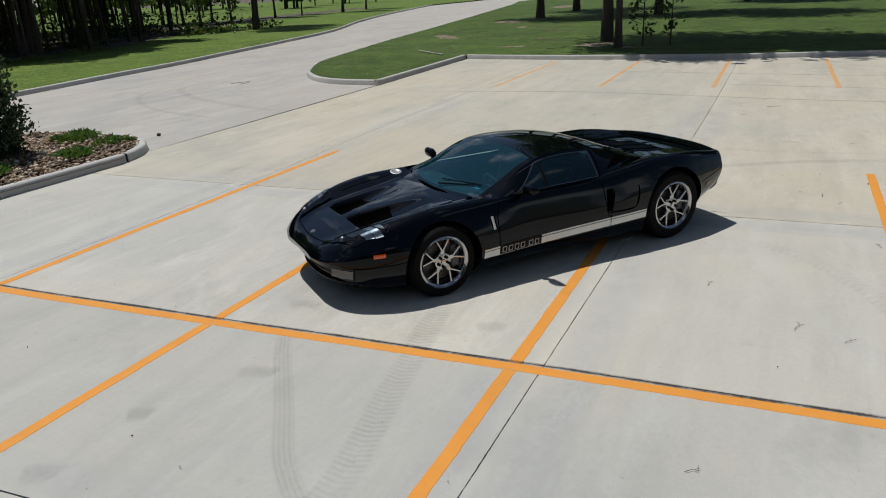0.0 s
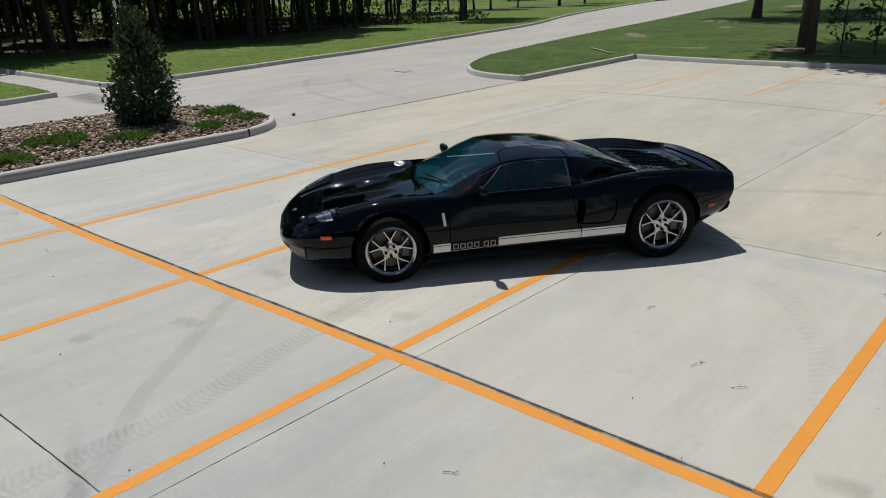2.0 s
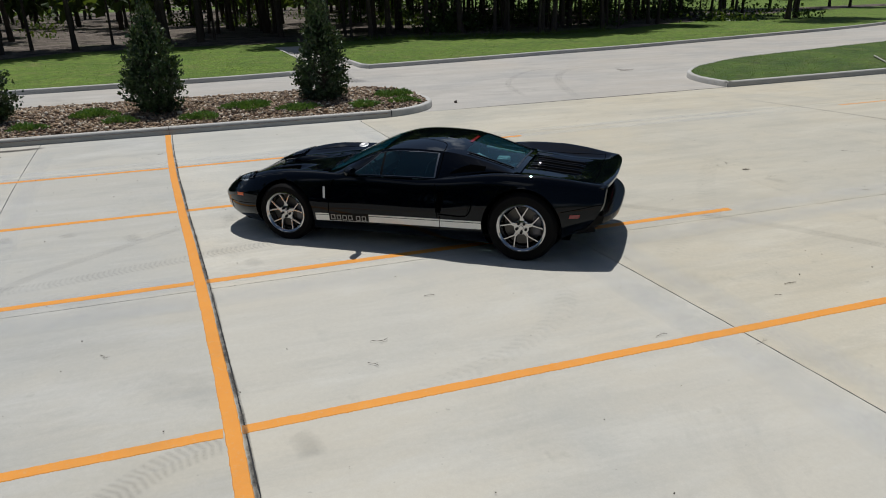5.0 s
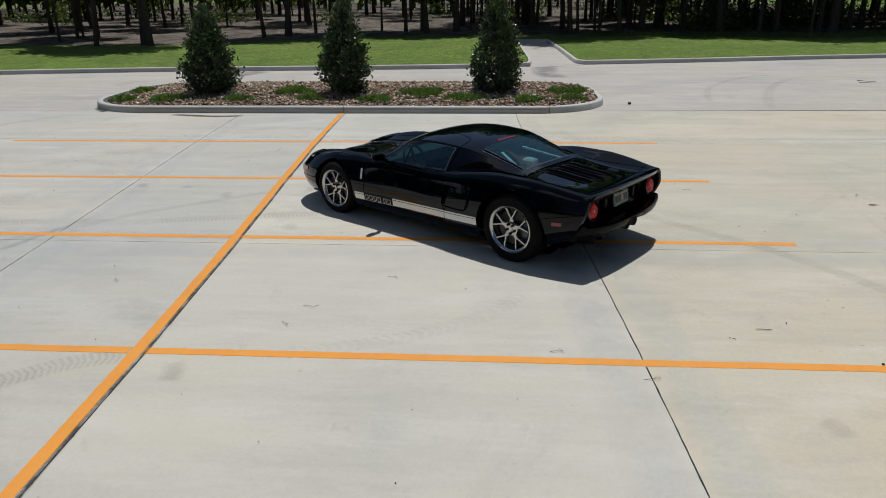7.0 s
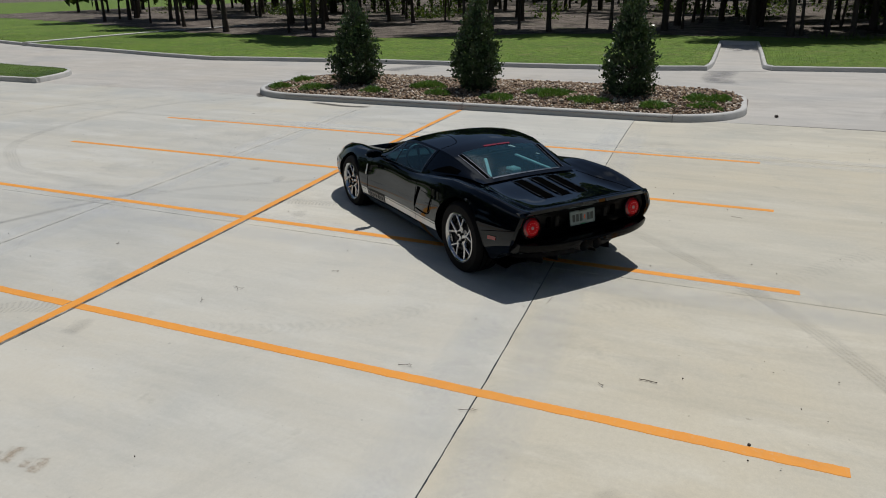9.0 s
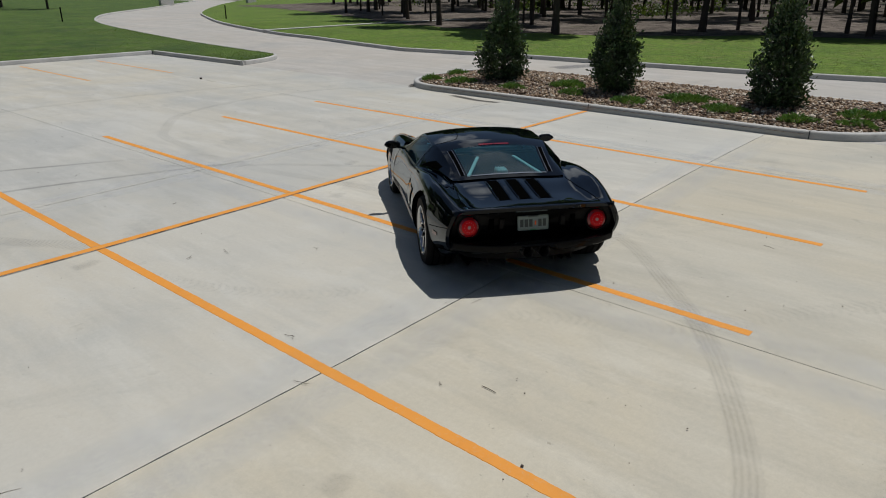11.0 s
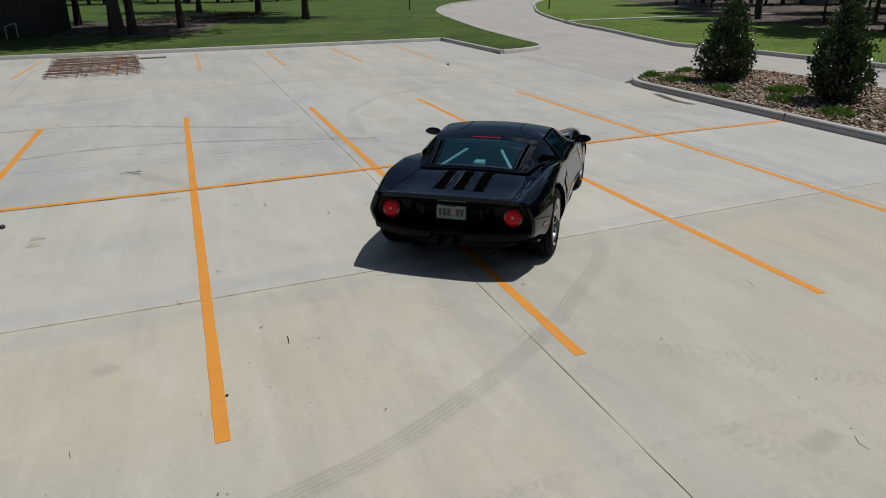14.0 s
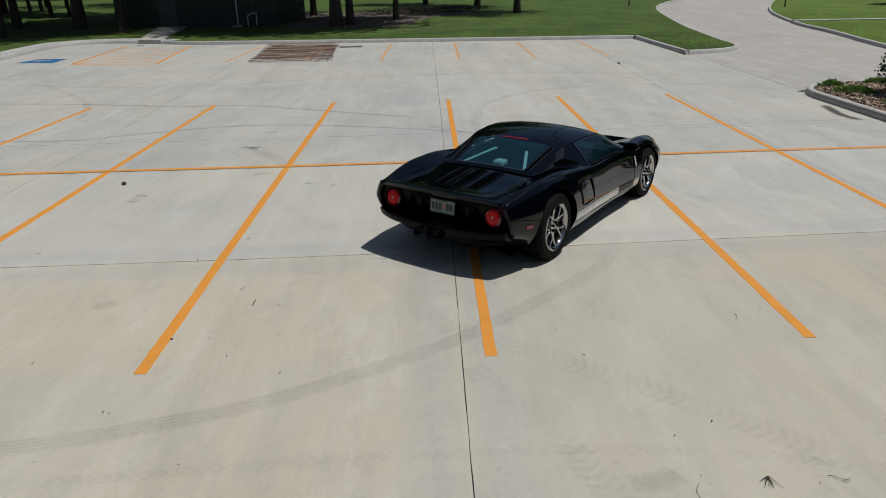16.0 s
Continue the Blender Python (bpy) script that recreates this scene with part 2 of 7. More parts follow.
BLADE = leaf_material("grass_blade", (0.056, 0.112, 0.008), (0.092, 0.152, 0.014), 0.6, 0.4)
HOLLY = leaf_material("holly_leaf", (0.011, 0.030, 0.010), (0.048, 0.094, 0.030), 0.33, 0.07)
HOLLY.node_tree.nodes["Principled BSDF"].inputs["Specular IOR Level"].default_value = 0.6
JUNIPER = leaf_material("juniper_leaf", (0.045, 0.130, 0.030), (0.125, 0.26, 0.06), 0.6, 0.3)
CROWN = leaf_material("tree_leaf", (0.024, 0.052, 0.012), (0.058, 0.105, 0.024), 0.5, 0.3)


def rock_material():
    k = Nodes("river_rock", 0.8)
    tone = k.ramp(k.random(True), (0.0, (0.06, 0.042, 0.032)), (0.22, (0.20, 0.125, 0.075)), (0.5, (0.33, 0.235, 0.145)), (0.62, (0.13, 0.095, 0.075)), (0.84, (0.40, 0.31, 0.215)), (1.0, (0.68, 0.62, 0.53)))
    k.colour(k.mix(0.4, tone, k.ramp(k.noise(40.0, 4), (0.3, 0.3), (0.7, 0.7)), "OVERLAY"))
    return k.bump(k.noise(60.0, 3), 0.4, 0.01).m


ROCK = rock_material()
SOIL = plain("bed_soil", (0.075, 0.05, 0.035), 0.95, vary=0.5, scale=30.0)


def car_paint():
    """Deep black lacquer: little gloss seen straight on, a clear mirror seen along the panel."""
    k = Nodes("black_car_paint", 0.4)
    k.colour(k.mix(k.noise(2.0, 3), (0.0004, 0.0009, 0.0022), (0.0007, 0.0014, 0.0032)))
    k.bsdf.inputs["Specular IOR Level"].default_value = 0.0
    gloss = k.t.nodes.new("ShaderNodeBsdfGlossy")
    gloss.inputs["Roughness"].default_value = 0.025
    gloss.inputs["Color"].default_value = (0.93, 0.97, 1.0, 1)
    f = k.t.nodes.new("ShaderNodeFresnel")
    f.inputs[0].default_value = 1.52
    blend = k.t.nodes.new("ShaderNodeMixShader")
    k.link(k.math("MINIMUM", k.math("MAXIMUM", k.math("MULTIPLY", k.math("SUBTRACT", f.outputs[0], 0.029), 1.35), 0.0), 0.45), blend.inputs[0])
    k.link(k.bsdf.outputs[0], blend.inputs[1])
    k.link(gloss.outputs[0], blend.inputs[2])
    k.link(blend.outputs[0], k.out.inputs[0])
    return k.m


BLACK = car_paint()
TRIM = plain("black_trim", (0.004, 0.004, 0.0045), 0.4, spec=0.12)
BUMPER = plain("bumper_black", (0.003, 0.003, 0.0035), 0.16, spec=0.09)
VOID = plain("dark_cavity", (0.0015, 0.0015, 0.0016), 0.9, spec=0.0)
TYRE = plain("tyre_rubber", (0.004, 0.004, 0.0045), 0.7, scale=40, spec=0.10)
ALLOY = plain("polished_alloy", (0.46, 0.46, 0.465), 0.12, 1.0)
STEEL = plain("brake_steel", (0.28, 0.28, 0.29), 0.38, 1.0)
DISC = plain("brake_disc_steel", (0.09, 0.085, 0.08), 0.5, 0.8)
DARK_MIRROR = plain("dark_mirror_glass", (0.02, 0.022, 0.025), 0.05, 1.0)
CALIPER = plain("grey_caliper", (0.10, 0.10, 0.11), 0.5, 0.3)
SILVER = plain("silver_stripe", (0.74, 0.73, 0.70), 0.4, 0.1, 0.4)
LEATHER = plain("black_leather", (0.02, 0.02, 0.022), 0.5)
DASH = plain("dark_dash_top", (0.085, 0.095, 0.105), 0.6, vary=0.3)
AMBER = plain("orange_marker_lens", (0.80, 0.10, 0.008), 0.15, 0, 1.0)
RED = plain("red_lamp_lens", (0.55, 0.0012, 0.006), 0.3, 0, 0.0, spec=0.15)
RED_DARK = plain("dark_red_lens", (0.20, 0.006, 0.010), 0.15, 0, 0.6)
PLATE = plain("plate_white", (0.21, 0.26, 0.25), 0.4)
INK = plain("plate_ink", (0.05, 0.06, 0.06), 0.5)


def glass_material(name, tint, ior=1.5, film=None):
    k = Nodes(name, 0.0)
    clear = k.t.nodes.new("ShaderNodeBsdfTransparent")
    clear.inputs[0].default_value = (*tint, 1)
    gloss = k.t.nodes.new("ShaderNodeBsdfGlossy")
    gloss.inputs["Roughness"].default_value = 0.01
    f = k.t.nodes.new("ShaderNodeFresnel")
    f.inputs[0].default_value = ior
    blend = k.t.nodes.new("ShaderNodeMixShader")
    k.link(f.outputs[0], blend.inputs[0])
    k.link(clear.outputs[0], blend.inputs[1])
    k.link(gloss.outputs[0], blend.inputs[2])
    if film:
        # even diffuse teal: the pane's tint plus sky reflection put into colour
        teal_sheen = k.t.nodes.new("ShaderNodeBsdfDiffuse")
        teal_sheen.inputs[0].default_value = (*film, 1)
        over = k.t.nodes.new("ShaderNodeMixShader")
        over.inputs[0].default_value = 0.30
        k.link(clear.outputs[0], over.inputs[1])
        k.link(teal_sheen.outputs[0], over.inputs[2])
        k.link(over.outputs[0], blend.inputs[1])
    k.link(blend.outputs[0], k.out.inputs[0])
    return k.m


GLASS = glass_material("tinted_car_glass", (0.30, 0.52, 0.57), 1.6, (0.003, 0.022, 0.038))
REAR_GLASS = glass_material("rear_car_glass", (0.50, 0.80, 0.84), 1.55, (0.012, 0.066, 0.098))
SCREEN = glass_material("tinted_windscreen", (0.37, 0.64, 0.70), 1.6, (0.004, 0.068, 0.110))
CLEAR = glass_material("clear_lamp_cover", (0.68, 0.73, 0.79), 1.6)


# ---- building blocks ----
def mesh_object(name, verts, faces, material, parent=None, smooth=False, label="", uvs=None):
    me = bpy.data.meshes.new(name)
    me.from_pydata([tuple(v) for v in verts], [], faces)
    if material:
        me.materials.append(material)
    if smooth:
        me.polygons.foreach_set("use_smooth", [True] * len(me.polygons))
    if uvs is not None:
        layer = me.uv_layers.new(name="UVMap")
        layer.data.foreach_set("uv", [c for i in range(len(me.loops)) for c in uvs[me.loops[i].vertex_index]])
    me.update()
    ob = new(name, me)
    if parent is not None:
        ob.parent = parent
    if label:
        tagged(ob, label)
    return ob


def part(name, bm, material, parent, label="", smooth=False):
    """One bmesh as one mesh object under a thing or a part."""
    if parent is not None and parent.name == "sports_car" and any(e.is_boundary for e in bm.edges):
        outward(bm)
    else:
        bmesh.ops.recalc_face_normals(bm, faces=bm.faces)
    me = bpy.data.meshes.new(name)
    bm.to_mesh(me)
    bm.free()
    me.materials.append(material)
    if smooth:
        me.polygons.foreach_set("use_smooth", [True] * len(me.polygons))
        me.set_sharp_from_angle(angle=radians(38))
    ob = new(name, me)
    if parent is not None:
        ob.parent = parent
    if label:
        tagged(ob, label)
    return ob


def thing(name, m, label, category, group="", kind=""):
    ob = new(name)
    ob.matrix_world = m
    return tagged(ob, label, category, group, kind)


def box(bm, size, m=Matrix(), bevel=0.0, segments=2):
    made = bmesh.ops.create_cube(bm, size=1.0, matrix=m @ Matrix.Diagonal((*size, 1)))
    if bevel:
        edges = list({e for v in made["verts"] for e in v.link_edges})
        bmesh.ops.bevel(bm, geom=edges, offset=bevel, segments=segments, affect="EDGES", profile=0.5)
    return bm


def cyl(bm, r1, r2, depth, m=Matrix(), seg=24, caps=True):
    bmesh.ops.create_cone(bm, cap_ends=caps, segments=seg, radius1=r1, radius2=r2, depth=depth, matrix=m)
    return bm


def lathe(bm, profile, m=Matrix(), seg=48):
    """Turns a profile of (radius, height) round z."""
    rings = []
    for r, z in profile:
        rings.append([bm.verts.new(m @ Vector((r * math.cos(2 * math.pi * i / seg), r * math.sin(2 * math.pi * i / seg), z))) for i in range(seg)])
    for a, b in zip(rings, rings[1:]):
        for i in range(seg):
            j = (i + 1) % seg
            bm.faces.new((a[i], a[j], b[j], b[i]))
    return bm


def curve(*pts):
    """A smooth function through (x, value) pairs that never overshoots."""
    xs, ys = np.array([p[0] for p in pts], float), np.array([p[1] for p in pts], float)
    h, d = np.diff(xs), np.diff(ys) / np.diff(xs)
    m = np.zeros(len(xs))
    m[0], m[-1] = d[0], d[-1]
    for i in range(1, len(xs) - 1):
        if d[i - 1] * d[i] > 0:
            a, b = 2 * h[i] + h[i - 1], h[i] + 2 * h[i - 1]
            m[i] = (a + b) / (a / d[i - 1] + b / d[i])

    def f(x):
        x = min(max(x, xs[0]), xs[-1])
        i = min(int(np.searchsorted(xs, x, side="right")) - 1, len(xs) - 2)
        t = (x - xs[i]) / h[i]
        return float((1 + 2 * t) * (1 - t) ** 2 * ys[i] + t * (1 - t) ** 2 * h[i] * m[i] + t * t * (3 - 2 * t) * ys[i + 1] + t * t * (t - 1) * h[i] * m[i + 1])

    return f


def smooth_line(pts, step=0.5, closed=False):
    """A Catmull-Rom line through 2D points, resampled about every step."""
    p = [np.array(q, float) for q in pts]
    n = len(p)
    out = []
    for i in range(n if closed else n - 1):
        a, b, c, d = (p[(i + k) % n] if closed else p[min(max(i + k, 0), n - 1)] for k in (-1, 0, 1, 2))
        count = max(1, int(np.linalg.norm(c - b) / step))
        for k in range(count):
            t = k / count
            out.append(0.5 * (2 * b + (c - a) * t + (2 * a - 5 * b + 4 * c - d) * t * t + (3 * b - a - 3 * c + d) * t ** 3))
    if not closed:
        out.append(p[-1])
    return np.array(out)


def offset_line(line, dist, closed=False):
    """The line shifted to its left by dist."""
    n = len(line)
    ahead = np.array([line[(i + 1) % n if closed else min(i + 1, n - 1)] - line[(i - 1) % n if closed else max(i - 1, 0)] for i in range(n)])
    ahead /= np.maximum(np.linalg.norm(ahead, axis=1), 1e-9)[:, None]
    return line + dist * np.c_[-ahead[:, 1], ahead[:, 0]]


def sweep(name, line, profile, material, closed=False, parent=None, label=""):
    """Sweeps a profile of (offset to the left, height) along a line on the ground."""
    n, k = len(line), len(profile)
    rows = [offset_line(line, o, closed) for o, _ in profile]
    verts = [(rows[j][i][0], rows[j][i][1], profile[j][1]) for i in range(n) for j in range(k)]
    faces = []
    for i in range(n if closed else n - 1):
        b = (i + 1) % n
        for j in range(k - 1):
            faces.append((i * k + j, i * k + j + 1, b * k + j + 1, b * k + j))
    if not closed:
        faces += [tuple(range(k)), tuple((n - 1) * k + j for j in reversed(range(k)))]
    ob = mesh_object(name, verts, faces, material, parent, False, label)
    ob.data.polygons.foreach_set("use_smooth", [True] * len(ob.data.polygons))
    ob.data.set_sharp_from_angle(angle=radians(50))
    return ob


def fill(name, outline, z, material, label="", depth=0.0):
    """A flat sheet inside an outline, triangulated."""
    bm = bmesh.new()
    vs = [bm.verts.new((p[0], p[1], z)) for p in outline]
    edges = [bm.edges.new((vs[i], vs[(i + 1) % len(vs)])) for i in range(len(vs))]
    bmesh.ops.triangle_fill(bm, use_beauty=True, edges=edges, normal=(0, 0, 1))
    for f in bm.faces:
        if f.normal.z < 0:
            f.normal_flip()
    me = bpy.data.meshes.new(name)
    bm.to_mesh(me)
    bm.free()
    me.materials.append(material)
    return new(name, me)


# ---- ground, pavement, kerbs, lawns ----
def skew(x):
    """How far the lot's cross lines lean away from the x axis."""
    return SKEW(x)


SKEW = curve((-12, -0.62), (-8.6, -0.53), (-5.45, -0.38), (-2.65, -0.19), (0, 0.01), (2.72, 0.18), (5.5, 0.31), (19, 1.1), (30, 1.9))


ground = mesh_object("ground", [(-400, -400, -0.06), (400, -400, -0.06), (400, 400, -0.06), (-400, 400, -0.06)], [(0, 1, 2, 3)], LITTER)
tagged(ground, "dull brown leaf-strewn earth reaching to the horizon", "ground", kind="structure")

KERB_PROFILE = [(0.0, -0.05), (0.015, 0.12), (0.03, 0.143), (0.06, 0.152), (0.135, 0.152), (0.15, 0.14), (0.15, -0.05)]

# the lawn edges, each with the lawn on the left of its direction
north_a = smooth_line([(-16.4, -14.5), (-17.2, -9.0), (-17.6, -3.0), (-18.0, 1.4), (-18.6, 3.8), (-19.4, 4.28), (-25, 4.2), (-30.4, 4.05)], 0.4)
north_b = smooth_line([(-30.3, 5.52), (-25, 5.72), (-19.75, 5.88), (-19.3, 6.15), (-20.0, 10.5), (-20.85, 14.5), (-21.6, 18.6), (-22.7, 22.8), (-24.3, 29), (-27.1, 38.5), (-32.8, 51.5), (-39, 69), (-46, 92)], 0.5)
west_out = smooth_line([(-16.4, -14.5), (-17.1, -18.0), (-18.3, -23.0), (-19.3, -28.2), (-22.6, -38.5), (-27.0, -48.5), (-33.4, -60.5), (-47, -80), (-66, -104)], 0.6)
east_in = smooth_line([(-33, 92), (-28.7, 77), (-21.0, 45), (-17.6, 30), (-15.8, 22.8), (-14.7, 18.8), (-13.4, 16.2), (-12.6, 15.1), (-11.6, 14.2), (-10.5, 13.75), (-9.15, 13.68)], 0.4)
east_side = np.array([(-9.12, 13.7), (-9.3, 17.4), (-9.48, 20.85)])
east_row = smooth_line([(-9.46, 20.83), (-5.5, 20.5), (0.0, 20.85), (4.2, 21.7), (12, 22.6), (26, 23.6)], 0.8)
west_in = smooth_line([(-8.75, -14.75), (-9.9, -15.1), (-10.9, -15.75), (-11.45, -16.9), (-11.8, -20.0), (-13.3, -29.3), (-16.9, -45), (-20.9, -55.4), (-26.2, -64.4), (-37.3, -78), (-58, -105)], 0.4)
west_side = np.array([(-8.68, -21.3), (-8.7, -18.0), (-8.74, -14.78)])
west_row = smooth_line([(16.2, -15.0), (16.55, -19.5), (16.5, -21.3), (15.4, -22.3), (13.8, -22.35), (12.1, -21.75), (10.6, -21.25), (6.0, -21.15), (0.0, -21.2), (-8.66, -21.32)], 0.6)


wood_edge = smooth_line([(-46, -75), (-40, -52), (-30.5, -30), (-28.0, -20.5), (-28.0, -14), (-30.2, -10), (-33.8, -5), (-34.0, 4), (-32.8, 13), (-31.4, 20), (-36, 30), (-45, 47), (-50, 66), (-53, 88)], 1.2)


LAWNS = []


def lawn(name, outline, label, material=LAWN):
    LAWNS.append(np.array(outline, float))
    sheet = fill(name, outline, 0.135, material)
    return tagged(sheet, label, "lawn", kind="structure")


lawn("lawn_north", [*offset_line(north_a, 0.1), (-30.8, 5.0), (-200, 5.0), (-200, -150), (-66, -150), *offset_line(west_out, -0.1)[:0:-1]], "mown green lawn along the driveway, shaded at the wood", LAWN_BRIGHT)
lawn("lawn_north_far", [*offset_line(north_b, 0.1), (-46, 200), (-200, 200), (-200, 5.004), (-30.8, 5.004)], "mown green lawn between the driveway and the wood", LAWN_BRIGHT)
lawn("lawn_east", [*offset_line(east_in, 0.1), *offset_line(east_side, 0.1)[1:-1], *offset_line(east_row, 0.1), (160, 24), (160, 200), (-33, 200)], "mown lawn with bare patches under pine trees")
lawn("lawn_west", [*offset_line(west_row, 0.1), *offset_line(west_side, 0.1)[1:-1], *offset_line(west_in, 0.1), (-58, -200), (160, -200), (160, -15)], "mown green lawn beside the curving drive")

for name, line, side, label in (
    ("kerb_north", north_a, 1, "pale concrete kerb along the driveway lawn"),
    ("kerb_north_far", north_b, 1, "pale concrete kerb curving along the drive"),
    ("kerb_drive_outer", west_out, -1, "pale concrete kerb on the outer bend of the drive"),
    ("kerb_east_tip", east_in, 1, "pale concrete kerb round the grass tip"),
    ("kerb_east_side", east_side, 1, "short straight concrete kerb"),
    ("kerb_east_row", east_row, 1, "straight concrete kerb at the head of the parking bays"),
    ("kerb_west_row", west_row, 1, "straight concrete kerb at the head of the parking bays"),
    ("kerb_west_side", west_side, 1, "short straight concrete kerb"),
    ("kerb_west_tip", west_in, 1, "pale concrete kerb round the grass tip"),
):
    prof = [(side * o, z) for o, z in KERB_PROFILE]
    tagged(sweep(name, line, prof, KERB), label, "kerb", kind="structure")

wobble = random.Random(8)
ragged = [(x + wobble.uniform(-0.7, 0.7), y + wobble.uniform(-0.3, 0.3)) for x, y in wood_edge]
floor_sheet = fill("wood_floor", [*ragged, (-57, 89), (-54.5, 66), (-53, 50), (-60, 43), (-95, 40), (-150, 40), (-150, -90)], 0.15, LITTER)
tagged(floor_sheet, "brown leaf litter under the trees of the wood", "ground", kind="structure")
rough_edge = [(1.5, -30.2), (3.2, -29.4), (5.0, -28.9), (7.4, -29.6), (8.6, -31), (8.7, -39), (11, -44), (2, -45), (-2.4, -43.5), (-3.6, -41.2), (-1.5, -39.6), (0.3, -37.5), (1.2, -33)]
tagged(fill("litter_floor", [(x + wobble.uniform(-0.3, 0.3), y + wobble.uniform(-0.3, 0.3)) for x, y in rough_edge], 0.1375, LITTER), "brown leaf litter under the trees by the building", "ground", kind="structure")
# the drainage flume floor
tagged(mesh_object("flume", [(-30.4, 4.05, 0.006), (-18.4, 4.2, 0.006), (-19.0, 6.0, 0.006), (-30.4, 5.55, 0.006)], [(0, 1, 2, 3)], ROAD), "concrete drainage flume cut through the lawn", "flume", kind="structure")
tagged(mesh_object("flume_end", [(-31.0, 3.95, 0.137), (-30.4, 3.95, 0.137), (-30.4, 5.65, 0.137), (-31.0, 5.65, 0.137), (-30.2, 3.95, -0.02), (-30.2, 5.65, -0.02)], [(0, 1, 2, 3), (1, 4, 5, 2)], ROAD), "sloping concrete end of the drainage flume", "flume", kind="structure")
apron = west_row[:18]
tagged(sweep("kerb_apron", apron, [(0.145, 0.0), (0.145, 0.156), (0.85, 0.16), (0.85, 0.0)], KERB), "broad pale concrete apron behind the kerb", "kerb", kind="structure")
swale = smooth_line([(-19.6, -28.9), (-25, -29.2), (-31, -29.3), (-38, -28)], 1.0)
tagged(sweep("swale_edge", swale, [(0, 0.0), (0, 0.19), (0.55, 0.19), (0.55, 0.0)], KERB), "low concrete swale edging across the lawn", "kerb", kind="structure")

# pavement
pavement = tagged(new("pavement"), "pale concrete parking lot with sealed joints", "pavement", kind="structure")
mesh_object("joint_bed", [(-9.4, -23.9, -0.006), (27, -23.9, -0.006), (27, 23.9, -0.006), (-9.4, 23.9, -0.006)], [(0, 1, 2, 3)], JOINT, pavement, label="dark sealant in the joints")
mesh_object("road_surface", [(-75, -125, -0.035), (-9.0, -125, -0.035), (-9.0, -23, -0.035), (-9.0, 23, -0.035), (-9.0, 125, -0.035), (-75, 125, -0.035)], [(0, 1, 2, 3, 4, 5)], ROAD, pavement)
XS = [curve((-23, -8.85), (5, -8.95), (24, -9.5)), curve((-23, -5.95), (-12, -5.72), (-3, -5.50), (4, -5.54), (10, -5.85), (24, -6.0)), curve((-23, 0.33), (0, 0.2), (8, 0.2), (24, 0.0)), curve((-23, 7.7), (-13, 7.18), (-2.4, 6.58), (2, 6.45), (24, 6.3)), curve((-23, 13.6), (24, 12.6)), curve((-23, 27), (24, 27))]
YS = [-24.0, -2.16, 0.080, 3.97, 24.0]
for i in range(5):
    for j in range(4):
        g = 0.0052
        low, high = YS[j] + (g if j else 0), YS[j + 1] - (g if j < 3 else 0)

        def edge_y(v, x, row):
            return v if row in (0, 4) else v + skew(x) + (0.02 * x if row == 1 else 0)

        n = 90
        chip = random.Random(100 * i + j)
        left, right = XS[i], XS[i + 1]
        ring = []
        for k in range(n + 1):
            x = left(low + (high - low) * k / n) + 0.7 * g
            ring.append((x, edge_y(low, x, j) + (edge_y(high, x, j + 1) - edge_y(low, x, j)) * k / n))
        xa, xb = ring[-1][0], right(high) - 0.7 * g
        ring += [(xa + (xb - xa) * k / n, edge_y(high, xa + (xb - xa) * k / n, j + 1)) for k in range(1, n)]
        for k in range(n, -1, -1):
            x = right(low + (high - low) * k / n) - 0.7 * g
            ring.append((x, edge_y(low, x, j) + (edge_y(high, x, j + 1) - edge_y(low, x, j)) * k / n))
        xa, xb = ring[-1][0], ring[0][0]
        ring += [(xa + (xb - xa) * k / n, edge_y(low, xa + (xb - xa) * k / n, j)) for k in range(1, n)]
        m = len(ring)
        ring = [(x + chip.gauss(0, 0.0013), y + chip.gauss(0, 0.0013)) for x, y in ring]
        verts = [(x, y, 0.0) for x, y in ring] + [(x, y, -0.04) for x, y in ring]
        faces = [tuple(reversed(range(m)))] + [(a, (a + 1) % m, m + (a + 1) % m, m + a) for a in range(m)]
        mesh_object("concrete_slab", verts, faces, (CONCRETE_WEST, CONCRETE_WEST, CONCRETE, CONCRETE_EAST)[j], pavement)
# the drive is one long pour, level with the slabs
drive = [(-8.86, -23), (-8.87, -8), (-8.96, 5), (-9.5, 24), (-9.5, 125), (-75, 125), (-75, -125), (-8.86, -125)]
mesh_object("drive_slab", [(x, y, 0.0) for x, y in drive] + [(x, y, -0.03) for x, y in drive], [tuple(range(8))] + [(k, (k + 1) % 8, 8 + (k + 1) % 8, 8 + k) for k in range(8)], ROAD, pavement)


